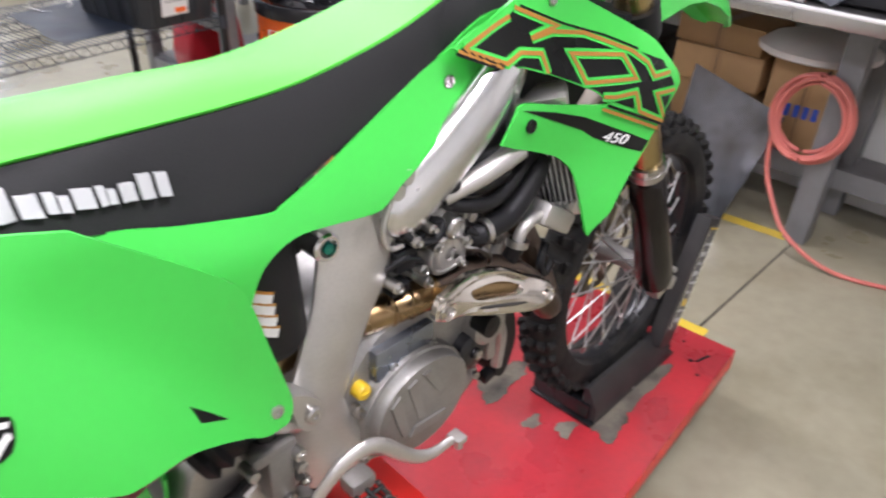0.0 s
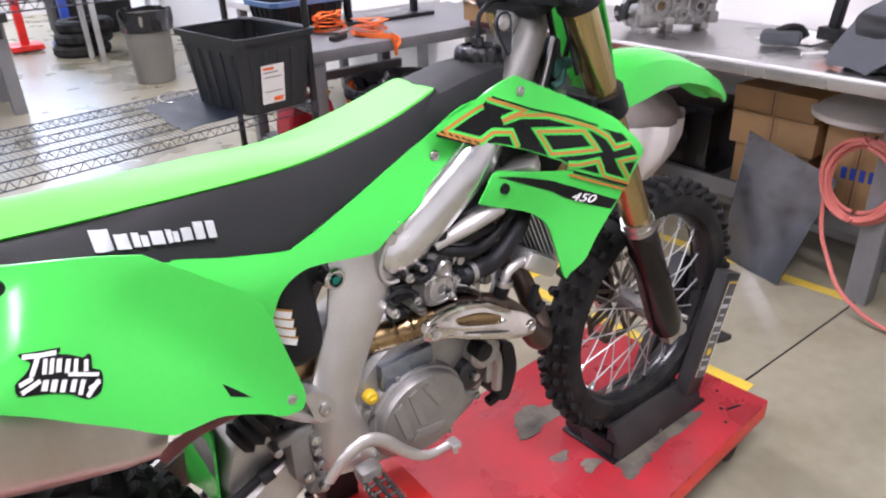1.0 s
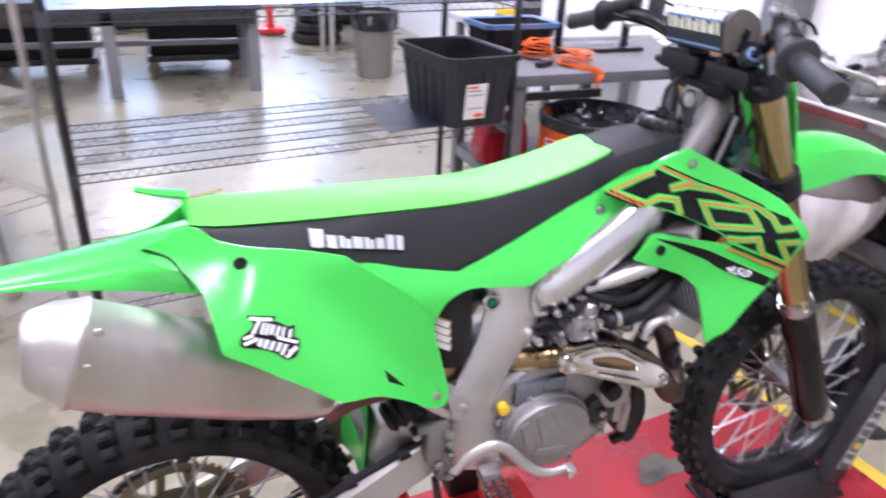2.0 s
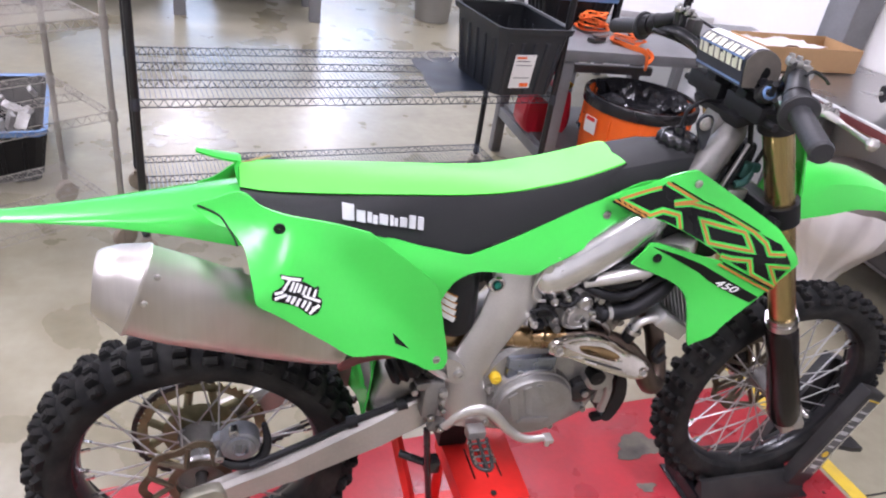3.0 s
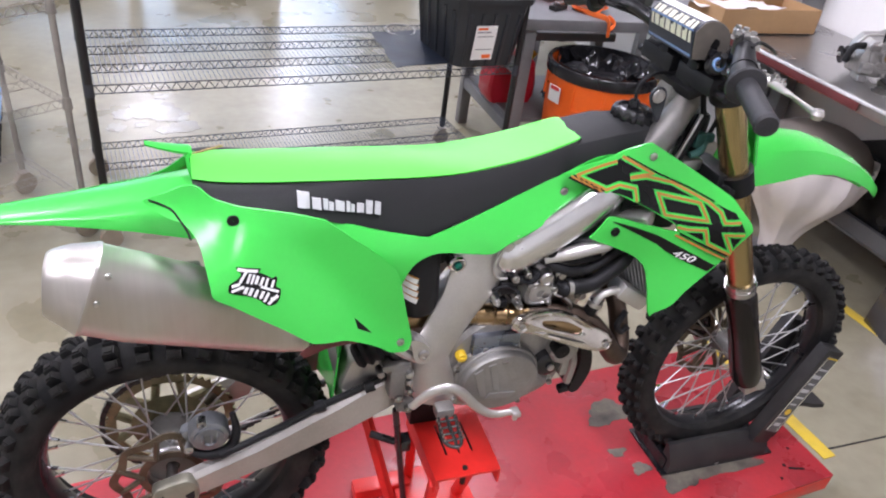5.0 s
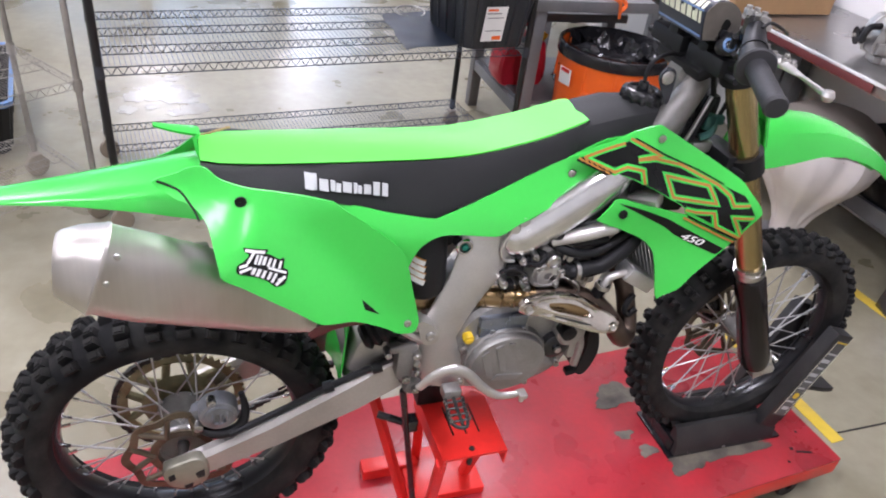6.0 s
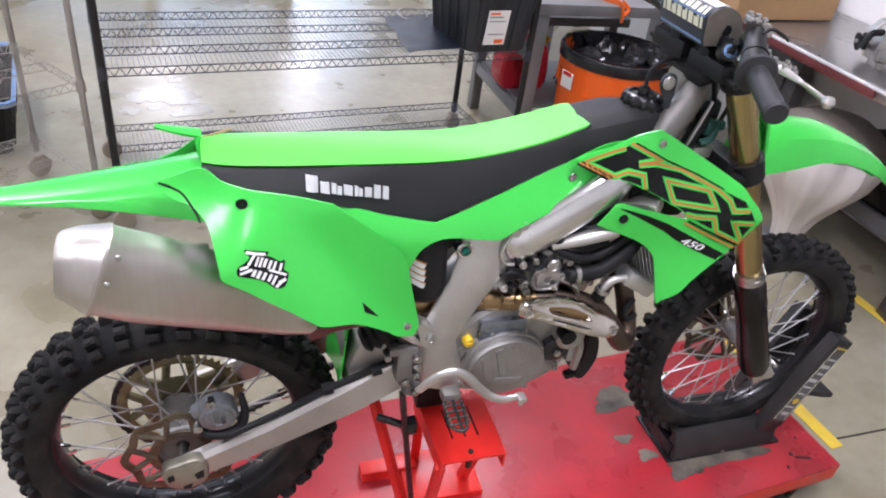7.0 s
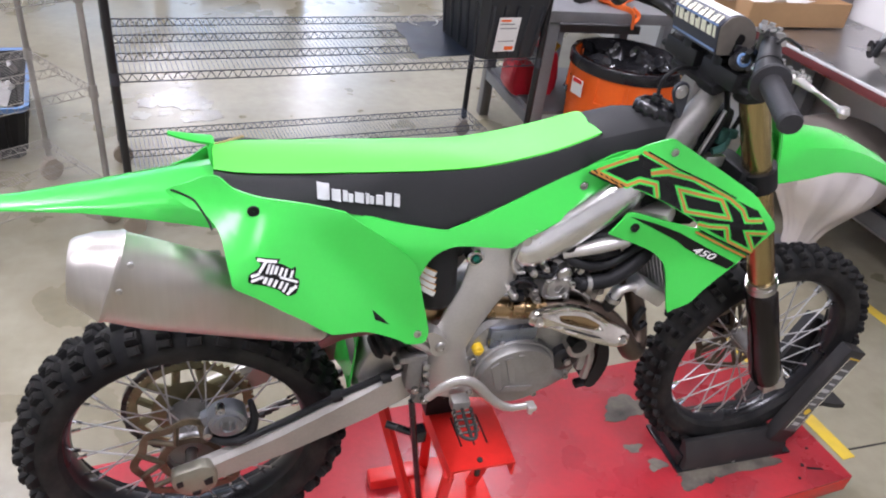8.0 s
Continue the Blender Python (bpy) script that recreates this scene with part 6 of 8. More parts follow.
for s in (-1, 1):
    a, b = Vector((0.890, s * 0.405, 1.243)), Vector((0.930, s * 0.300, 1.260))
    bm = rod(bmesh.new(), a, b, 0.0172, seg=20)
    lathe(bm, [(0.030, -0.004), (0.032, 0.0), (0.030, 0.004), (0.017, 0.006), (0.017, -0.006)], 24, Matrix.Translation(b) @ (b - a).to_track_quat("Z", "Y").to_matrix().to_4x4(), closed=True)
    rod(bm, a, a + (a - b).normalized() * 0.006, 0.0185, 0.016, seg=20)
    swung(bsub("grip", bm, mat("grey_rubber_grip", (0.020, 0.020, 0.022), 0.6, vary=0.12, grain=260, bump=0.4), bar, "grey rubber grip"))
    bm = bmesh.new()
    rod(bm, (0.931, s * 0.297, 1.261), (0.941, s * 0.276, 1.268), 0.024, 0.0225, seg=22)
    rod(bm, (0.941, s * 0.276, 1.268), (0.982, s * 0.216, 1.291), 0.0210, 0.0155, seg=22)
    rod(bm, (0.948, s * 0.266, 1.272), (0.952, s * 0.260, 1.2745), 0.0215, 0.0210, seg=22)
    tube(bm, [(0.972, s * 0.240, 1.300), (1.000, s * 0.225, 1.304), (1.035, s * 0.215, 1.292), (1.075, s * 0.190, 1.275)], 0.0028, 8)
    swung(bsub("control_housing", bm, BLACK, bar, "black control housing"))
    lev = tube(bmesh.new(), [(0.99, s * 0.215, 1.250), (1.025, s * 0.240, 1.246), (1.034, s * 0.28, 1.242), (1.032, s * 0.32, 1.239), (1.027, s * 0.355, 1.238)], [0.009, 0.0075, 0.0055, 0.005, 0.005], 10, flat=0.7)
    lathe(lev, [(0.0005, -0.010), (0.007, -0.008), (0.010, 0), (0.007, 0.008), (0.0005, 0.010)], 14, Matrix.Translation((1.026, s * 0.362, 1.238)))
    swung(bsub("lever", lev, ALLOY, bar, "silver alloy lever"))
    for x, y, z, w, d in ((1.022, 0.232, 1.250, 0.022, 0.016), (1.036, 0.246, 1.250, 0.016, 0.020), (1.044, 0.256, 1.244, 0.014, 0.012), (1.014, 0.220, 1.258, 0.014, 0.014)):
        bm = box(bmesh.new(), (0, 0, 0), (w, d, 0.012), turned((x, s * y, z), 30 * s, "Z"), bevel=0.003)
        rod(bm, (x, s * y, z), (x, s * y, z + 0.011), 0.0045, seg=10)
        swung(bsub("lever_pivot", bm, STEEL, bar, "bright pivot piece of the lever"))
    bm = box(bmesh.new(), (0, 0, 0), (0.030, 0.030, 0.034), turned((1.012, s * 0.185, 1.280), 20 * s, "Z"), bevel=0.007)
    rod(bm, (0.975, s * 0.205, 1.280), (0.972, s * 0.205, 1.312), 0.0075, seg=14)
    swung(bsub("lever_perch", bm, DARK_METAL, bar, "dark lever perch"))
    for x, y, z, w in ((0.970, 0.200, 1.312, 0.011), (0.988, 0.198, 1.308, 0.015), (1.004, 0.200, 1.302, 0.014), (1.014, 0.200, 1.292, 0.016)):
        bm = box(bmesh.new(), (0, 0, 0), (w, 0.022, 0.014), turned((x, s * y, z), 25 * s, "Z"), bevel=0.004)
        rod(bm, (x, s * y, z + 0.004), (x, s * y, z + 0.012), 0.005, seg=10)
        swung(bsub("perch_cap", bm, STEEL, bar, "bright clamp piece with a bolt"))
for pts in ([(0.97, -0.20, 1.245), (1.05, -0.13, 1.20), (1.12, -0.06, 1.10), (1.10, -0.04, 0.98)], [(0.97, 0.21, 1.25), (1.06, 0.16, 1.22), (1.13, 0.06, 1.12), (1.08, 0.03, 0.96)], [(0.99, 0.19, 1.255), (1.10, 0.12, 1.24), (1.16, 0.02, 1.16), (1.18, -0.03, 1.02)]):
    bsub("cable", tube(bmesh.new(), pts, 0.0045, 8), BLACK, bar, "black control cable")

# ---- footpegs and brake pedal ----
for s in (-1, 1):
    peg = bpart("footpeg", tube(bmesh.new(), [(0.576, s * 0.150, 0.462), (0.570, s * 0.200, 0.455), (0.583, s * 0.222, 0.452), (0.606, s * 0.218, 0.452), (0.614, s * 0.150, 0.462)], 0.0040, 8), DARK_METAL, label="toothed steel footpeg")
    bsub("peg_mount", box(bmesh.new(), (0.592, s * 0.136, 0.470), (0.042, 0.032, 0.026), bevel=0.008), ENGINE, peg, "cast peg mount")
    bsub("crossbar", tube(bmesh.new(), [(0.594, s * 0.150, 0.464), (0.594, s * 0.222, 0.453)], 0.004, 8, 1), DARK_METAL, peg)
    for k in range(4):
        bsub("rung", rod(bmesh.new(), (0.572, s * (0.160 + 0.016 * k), 0.460 - 0.002 * k), (0.612, s * (0.160 + 0.016 * k), 0.460 - 0.002 * k), 0.0028, seg=6), DARK_METAL, peg)
    for k in range(6):
        for x in (0.572, 0.612):
            bsub("tooth", rod(bmesh.new(), (x, s * (0.156 + 0.011 * k), 0.458), (x, s * (0.156 + 0.011 * k), 0.468), 0.003, 0.001, seg=5), STEEL, peg)
bm = tube(bmesh.new(), [(0.512, -0.150, 0.508), (0.537, -0.158, 0.543), (0.560, -0.163, 0.560), (0.584, -0.166, 0.563), (0.610, -0.168, 0.547), (0.641, -0.170, 0.511), (0.673, -0.172, 0.482), (0.701, -0.174, 0.472), (0.733, -0.176, 0.474)], [0.010, 0.012, 0.0125, 0.0125, 0.012, 0.011, 0.0105, 0.010, 0.009], 12, flat=0.62)
box(bm, (0.742, -0.178, 0.473), (0.020, 0.024, 0.012), bevel=0.003)
rod(bm, (0.740, -0.184, 0.478), (0.740, -0.184, 0.460), 0.006, seg=10)
bpart("brake_pedal", bm, ALLOY, label="forged aluminium brake pedal")

# ---- red lift table ----
# the table stands a few degrees askew to the bike, about its front right corner
lift = thing("lift_table", "worn red steel motorcycle lift table, lowered near the floor", "lift table", (0.679, 0.018, FLOOR), turn=4.5)


def lpart(name, bm, material, label="", smooth=True):
    bmesh.ops.translate(bm, verts=bm.verts, vec=(-0.7, -0.11, -FLOOR))
    return part(name, bm, material, lift, label, smooth)


X0, X1, Y0, Y1 = -0.30, 1.872, -0.205, 0.400
bm = bmesh.new()
box(bm, ((X0 + X1) / 2, (Y0 + Y1) / 2, -0.004), (X1 - X0, Y1 - Y0, 0.008), bevel=0.003)
lpart("deck", bm, RED_DECK, "scuffed red steel deck plate")
for c, s in ((((X0 + X1) / 2, Y0 + 0.004, -0.034), (X1 - X0 - 0.004, 0.008, 0.052)), (((X0 + X1) / 2, Y1 - 0.004, -0.034), (X1 - X0 - 0.004, 0.008, 0.052)), ((X1 - 0.004, (Y0 + Y1) / 2, -0.034), (0.008, Y1 - Y0 - 0.02, 0.052)), ((X0 + 0.004, (Y0 + Y1) / 2, -0.034), (0.008, Y1 - Y0 - 0.02, 0.052))):
    lpart("skirt", box(bmesh.new(), c, s, bevel=0.002), RED)
for y in (Y0 + 0.09, Y1 - 0.09):
    lpart("base_rail", box(bmesh.new(), ((X0 + X1) / 2, y, -0.11), (X1 - X0 - 0.25, 0.06, 0.06), bevel=0.006), GLOSS_BLACK, "black base rail")
for x in (X0 + 0.3, X1 - 0.12):
    lpart("cross_member", box(bmesh.new(), (x, 0.11, -0.10), (0.07, 0.42, 0.06), bevel=0.006), GLOSS_BLACK)
    for y in (Y0 + 0.05, Y1 - 0.05):
        lpart("caster", lathe(bmesh.new(), [(0.012, -0.02), (0.036, -0.02), (0.04, -0.015), (0.04, 0.015), (0.036, 0.02), (0.012, 0.02)], 20, Matrix.Translation((x, y, FLOOR + 0.04)) @ Matrix.Rotation(radians(90), 4, "X"), closed=True), BLACK, "black caster")
        lpart("caster_fork", box(bmesh.new(), (x, y, -0.085), (0.04, 0.05, 0.05), bevel=0.004), GLOSS_BLACK)
# slots and holes at the deck's end
for x, y, sx, sy in ((1.775, -0.150, 0.050, 0.007), (1.745, -0.128, 0.010, 0.010), (1.70, -0.165, 0.008, 0.008), (1.81, -0.08, 0.008, 0.008)):
    lpart("deck_hole", box(bmesh.new(), (x, y, 0.0006), (sx, sy, 0.0012), Matrix.Translation((x, y, 0)) @ Matrix.Rotation(radians(-20), 4, "Z") @ Matrix.Translation((-x, -y, 0))), BLACK_INK)


# paint worn through to bare metal
def patch(cx, cy, rx, ry, seed, name="worn_patch"):
    q = Matrix.Rotation(radians(-4.5), 2) @ Vector((cx - 1.866, cy + 0.203))
    cx, cy = 1.866 + q.x, -0.203 + q.y
    rnd = random.Random(seed)
    ring = []
    for k in range(90):
        a = 2 * math.pi * k / 90
        r = 1 + 0.22 * math.sin(3 * a + seed) + 0.30 * noise.noise(Vector((2.2 * math.cos(a), 2.2 * math.sin(a), seed))) + 0.22 * noise.noise(Vector((7 * math.cos(a), 7 * math.sin(a), seed))) + rnd.uniform(-0.05, 0.05)
        ring.append((cx + rx * r * math.cos(a), cy + ry * r * math.sin(a), 0.0012 + rnd.uniform(0, 0.0003)))
    bm = bmesh.new()
    vs = [bm.verts.new(v) for v in ring]
    top = bm.faces.new(vs)
    bmesh.ops.triangulate(bm, faces=[top])
    return lpart(name, bm, CONCRETE_PATCH, "bare patch worn through the red paint")


patch(1.40, -0.100, 0.085, 0.045, 2)
patch(1.56, -0.100, 0.15, 0.026, 5)
patch(1.31, 0.17, 0.085, 0.045, 3)
patch(1.25, 0.02, 0.028, 0.016, 7)
patch(1.29, -0.05, 0.030, 0.020, 9)

# ---- black wheel chock on the deck ----
CHOCK = mat("chock_paint", (0.016, 0.016, 0.017), 0.5, vary=0.2, grain=60, blotch=9, second=(0.035, 0.033, 0.031))
chock = thing("wheel_chock", "black steel wheel chock bolted to the red lift deck", "wheel chock", (1.52, 0, 0))


def cpart(name, bm, material, label="", parent=None):
    bmesh.ops.translate(bm, verts=bm.verts, vec=(-1.52, 0, 0))
    return part(name, bm, material, parent or chock, label)


cpart("base_plate", box(bmesh.new(), (1.53, 0, 0.005), (0.40, 0.18, 0.008), bevel=0.002), GLOSS_BLACK)
for s in (-1, 1):
    secs = []
    for x in (1.345, 1.694):
        secs.append([(x, s * 0.092, 0.012), (x, s * 0.090, 0.050), (x, s * 0.062, 0.098), (x, s * 0.050, 0.098), (x, s * 0.050, 0.012)])
    cpart("side_rail", loft(bmesh.new(), secs), CHOCK, "black steel side rail with a sloped top", )
    m = Matrix.Translation((1.668, s * 0.070, 0.056)) @ Matrix.Rotation(radians(20), 4, "Y")
    arm = cpart("upright", box(bmesh.new(), (-0.016, 0, 0.185), (0.068, 0.040, 0.36), m, bevel=0.004), CHOCK, "leaning black upright")
    if s < 0:
        cpart("sticker_ground", box(bmesh.new(), (-0.010, -0.0207, 0.20), (0.048, 0.0015, 0.29), m), LABEL_GREY, "grey printed warning label", arm)
        cpart("label_frame", box(bmesh.new(), (-0.010, -0.0213, 0.339), (0.046, 0.0012, 0.005), m), YELLOW, "yellow label edge", arm)
        cpart("label_disc", lathe(bmesh.new(), [(0.011, 0), (0.011, 0.0016), (0.0005, 0.0018)], 20, m @ Matrix.Translation((-0.010, -0.0212, 0.135)) @ Matrix.Rotation(radians(90), 4, "X")), YELLOW, "yellow round mark", arm)
        for dx in (-0.0228, 0.0228):
            cpart("label_edge", box(bmesh.new(), (-0.010 + dx, -0.0213, 0.20), (0.0022, 0.0012, 0.28), m), PALE_INK, "pale edge of the label", arm)
        for k in range(9):
            z = 0.085 + 0.0265 * k
            if k != 2:
                cpart("label_bar", box(bmesh.new(), (-0.010 - 0.004 * (k % 2), -0.0218, z), (0.034 - 0.008 * (k % 3 == 0), 0.0012, 0.012 if k in (0, 5, 7) else 0.006), m), GREY_INK, "pale printed bar", arm)
back = Matrix.Translation((1.680, 0, 0.054)) @ Matrix.Rotation(radians(18), 4, "Y")
cpart("back_web", box(bmesh.new(), (0.038, 0, 0.18), (0.008, 0.15, 0.33), back, bevel=0.003), GLOSS_BLACK)
cpart("front_bar", box(bmesh.new(), (1.352, 0, 0.03), (0.03, 0.15, 0.05), bevel=0.004), GLOSS_BLACK)
cpart("release_tab", loft(bmesh.new(), [[(x, 0.02 - w, z - 0.012), (x, 0.02 + w, z - 0.012), (x, 0.02 + w, z + 0.004), (x, 0.02 - w, z + 0.004)] for x, w, z in ((1.70, 0.014, 0.095), (1.90, 0.014, 0.086), (1.94, 0.026, 0.082), (1.977, 0.028, 0.078))]), CHOCK, "black release lever")
for x, y in ((1.40, -0.082), (1.52, -0.084), (1.655, -0.082)):
    cpart("bolt", lathe(bmesh.new(), [(0.010, 0.009), (0.010, 0.015), (0.006, 0.017), (0.0005, 0.017)], 6, Matrix.Translation((x, y, 0))), STEEL, "zinc bolt")

# ---- red lifting stand under the engine ----
jack = thing("motorcycle_stand", "bright red steel lift stand under the bike's engine", "bike stand", (0.58, 0, 0))


def jpart(name, bm, material, label=""):
    bmesh.ops.translate(bm, verts=bm.verts, vec=(-0.58, 0, 0))
    return part(name, bm, material, jack, label)


TOP = 0.300
secs = []
for y, x0, x1 in ((0.03, 0.574, 0.742), (-0.185, 0.579, 0.736)):
    secs.append([(x0 + 0.004, y, TOP - 0.045), (x0, y, TOP - 0.045), (x0, y, TOP), (x1, y, TOP), (x1, y, TOP - 0.045), (x1 - 0.004, y, TOP - 0.045), (x1 - 0.004, y, TOP - 0.006), (x0 + 0.004, y, TOP - 0.006)])
jpart("top_plate", loft(bmesh.new(), secs), RED, "red channel-shaped top plate")
for k in range(3):
    jpart("slot", box(bmesh.new(), (0.625 + 0.032 * k, -0.075, TOP + 0.0006), (0.004, 0.09, 0.0012)), BLACK_INK)
jpart("saddle_bolt", rod(bmesh.new(), (0.655, -0.165, TOP - 0.05), (0.655, -0.165, TOP + 0.003), 0.007, seg=8), DARK_METAL)
jpart("pad_post", box(bmesh.new(), (0.60, 0.02, (TOP + 0.43) / 2), (0.07, 0.07, 0.43 - TOP), bevel=0.006), BLACK, "black rubber support block")


def strut(name, a, b, w, d, material, label=""):
    v = Vector(b) - Vector(a)
    m = Matrix.Translation((Vector(a) + Vector(b)) / 2) @ v.to_track_quat("Z", "Y").to_matrix().to_4x4()
    return jpart(name, box(bmesh.new(), (0, 0, 0), (w, d, v.length), m, bevel=0.003), material, label)


strut("leg", (0.455, -0.02, 0.36), (0.540, -0.075, 0.02), 0.026, 0.018, RED, "red steel leg")
strut("leg", (0.585, -0.165, 0.27), (0.600, -0.10, 0.02), 0.024, 0.024, RED, "red steel leg")
strut("leg", (0.590, 0.02, 0.27), (0.610, 0.06, 0.02), 0.024, 0.024, RED, "red steel leg")
strut("leg", (0.725, -0.10, 0.27), (0.720, -0.02, 0.02), 0.024, 0.024, RED, "red steel leg")
jpart("foot_bar", box(bmesh.new(), (0.53, 0.045, 0.0175), (0.15, 0.045, 0.035), bevel=0.004), RED, "red foot bar")
jpart("foot_bar", box(bmesh.new(), (0.66, 0.0, 0.0125), (0.20, 0.16, 0.025), bevel=0.004), RED, "red foot plate")
jpart("locking_rod", rod(bmesh.new(), (0.490, -0.115, 0.47), (0.560, -0.095, 0.02), 0.0075), GLOSS_BLACK, "black locking rod")
jpart("rod_bracket", box(bmesh.new(), (0.520, -0.10, 0.345), (0.034, 0.03, 0.034), bevel=0.004), GLOSS_BLACK, "black rod bracket")
jpart("pivot_bar", rod(bmesh.new(), (0.455, -0.06, 0.345), (0.530, -0.10, 0.335), 0.009), GLOSS_BLACK)

# ---- shelving, benches, bins ----
def caster(parent, x, y, z, r=0.045, name="caster"):
    bm = lathe(bmesh.new(), [(0.010, -0.014), (r * 0.9, -0.014), (r, -0.010), (r, 0.010), (r * 0.9, 0.014), (0.010, 0.014)], 20, Matrix.Translation((x, y, z + r)) @ Matrix.Rotation(radians(90), 4, "X"), closed=True)
    for s in (-1, 1):
        box(bm, (x, y + s * 0.02, z + r + 0.02), (0.026, 0.003, 0.065))
    box(bm, (x, y, z + r + 0.052), (0.04, 0.046, 0.008))
    return part(name, bm, CASTER, parent, "tan caster wheel")


def wire_shelf(parent, length, depth, z, rail_mat, wire_mat, label, pitch=0.019, ribs=3, deep=0.032, gauge=1.0):
    """A shelf of welded wire: trussed edges and ribs, and many fine rods across."""
    bm = bmesh.new()

    def truss(a, b):
        a, b = Vector(a), Vector(b)
        n = max(2, int((b - a).length / 0.040))
        down = Vector((0, 0, -deep))
        rod(bm, a, b, 0.0030 * gauge, seg=6)
        rod(bm, a + down, b + down, 0.0030 * gauge, seg=6)
        for k in range(n):
            p, m, q = a.lerp(b, k / n), a.lerp(b, (k + 0.5) / n), a.lerp(b, (k + 1) / n)
            rod(bm, p + down, m, 0.0018 * gauge, seg=4, caps=False)
            rod(bm, m, q + down, 0.0018 * gauge, seg=4, caps=False)

    for k in range(ribs + 1):
        y = depth * k / ribs
        truss((0, y, z), (length, y, z))
    truss((0, 0, z), (0, depth, z))
    truss((length, 0, z), (length, depth, z))
    shelf = part("shelf", bm, rail_mat, parent, label)
    bm = bmesh.new()
    n = int(length / pitch)
    for k in range(1, n):
        x = length * k / n
        rod(bm, (x, 0, z + 0.003), (x, depth, z + 0.003), 0.0019 * gauge, seg=4, caps=False)
    part("wire_grid", bm, wire_mat, shelf, "fine parallel shelf wires", kind="stuff")
    for x in (0, length):
        for y in (0, depth):
            part("collar", rod(bmesh.new(), (x, y, z - 0.04), (x, y, z + 0.008), 0.019, 0.016, seg=14), rail_mat, shelf)
    return shelf


# the long wire rack behind the bike
RACK_AT, RACK_TURN = (-0.215, 1.605, FLOOR), 7.6
rack = thing("wire_rack", "long wheeled wire shelving rack with black posts", "shelving", RACK_AT, turn=RACK_TURN)
for x in (0, 1.83):
    for y in (0, 0.655):
        part("post", rod(bmesh.new(), (x, y, 0.11), (x, y, 1.86), 0.0155, seg=16), POST, rack, "black steel post")
        caster(rack, x, y, 0.0)
for z in (0.165, 0.53 - FLOOR, 1.075 - FLOOR):
    wire_shelf(rack, 1.83, 0.655, z, RAIL, WIRE_BLUE, "blue-grey wire shelf with dark rails", gauge=0.85)


def open_tote(name, label, at, w, d, h, material, turn=0.0, taper=0.84, ribs=5):
    """An open ribbed plastic tote; its base centre is at the given place."""
    t = thing(name, label, "storage tote", at, turn=turn)

    def ring(k, z, grow=0.0, c=0.03):
        hw, hd = w / 2 * k + grow, d / 2 * k + grow
        return [(sx * (hw - (c if i else 0)), sy * (hd - (0 if i else c)), z) for sx, sy, order in ((-1, -1, (1, 0)), (1, -1, (0, 1))) for i in ()] or [
            (-hw + c, -hd, z), (hw - c, -hd, z), (hw, -hd + c, z), (hw, hd - c, z), (hw - c, hd, z), (-hw + c, hd, z), (-hw, hd - c, z), (-hw, -hd + c, z)]

    rows = [ring(taper, 0), ring(1.0, h), ring(1.0, h - 0.002, -0.004), ring(taper, 0.008, -0.004)]
    bm = bmesh.new()
    loft(bm, rows)
    for r in range(ribs):
        u = (r + 0.5) / ribs * 2 - 1
        for sx, sy in ((0, -1), (0, 1), (-1, 0), (1, 0)):
            lo, hi = taper, 0.5 * (1 + taper) + 0.04
            a = Vector((u * w * 0.40 if sy else sx * w / 2 * lo, u * d * 0.40 if sx else sy * d / 2 * lo, 0.01))
            b = Vector((u * w * 0.43 if sy else sx * w / 2 * hi, u * d * 0.43 if sx else sy * d / 2 * hi, h * 0.80))
            mid = (a + b) / 2
            dirv = (b - a)
            m = Matrix.Translation(mid) @ dirv.to_track_quat("Z", "Y").to_matrix().to_4x4()
            part("rib", box(bmesh.new(), (0, 0, 0), (0.018, 0.018, dirv.length), m, bevel=0.003), material, t)
    part("body", bm, material, t, smooth=False)
    bm = bmesh.new()
    loft(bm, [ring(1.0, h - 0.022, 0.012), ring(1.0, h + 0.004, 0.016), ring(1.0, h + 0.004, 0.0), ring(1.0, h - 0.004, -0.006)], cap=False)
    part("rim", bm, material, t, "rolled tote rim")
    return t


tote = open_tote("storage_tote", "empty black ribbed plastic tote with a white label", (1.40, 2.03, 0.538), 0.36, 0.50, 0.31, TOTE, turn=7.9)
bm = bmesh.new()
tilt = Matrix.Translation((-0.038, -0.2335, 0.118)) @ Matrix.Rotation(radians(7.5), 4, "X")
box(bm, (0, 0, 0), (0.108, 0.002, 0.160), tilt)
lab = part("paper_label", bm, PAPER, tote, "white paper label")
for z, x, w, h, mt in ((0.066, -0.02, 0.05, 0.010, ORANGE), (0.05, -0.01, 0.07, 0.005, STEEL_GREY), (0.03, 0, 0.08, 0.004, STEEL_GREY), (-0.064, 0.022, 0.045, 0.018, ORANGE), (-0.03, 0, 0.08, 0.004, STEEL_GREY)):
    part("label_bar", box(bmesh.new(), (x, -0.0016, z), (w, 0.001, h), tilt), mt, tote)

# dark plastic sheet and a wire hoop on the middle shelf
rows = []
for i in range(19):
    u = i / 18
    row = []
    for j in range(15):
        v = j / 14
        x, y = 1.00 + 0.44 * u, 1.79 + 0.13 * u + 0.50 * v
        bump = 0.010 * max(0.0, noise.noise(Vector((x * 9, y * 9, 4))) + 0.15) * step(1.24, 1.12, x)
        row.append((x + 0.02 * noise.noise(Vector((y * 6, 1, 2))), y, 0.5365 + bump))
    rows.append(row)
tagged(part("plastic_mat", thicken(loft(bmesh.new(), rows, closed=False), 0.0012), MAT_BLUE), "crumpled dark blue plastic sheet lying on the wire shelf", "plastic sheet")
hoop = bmesh.new()
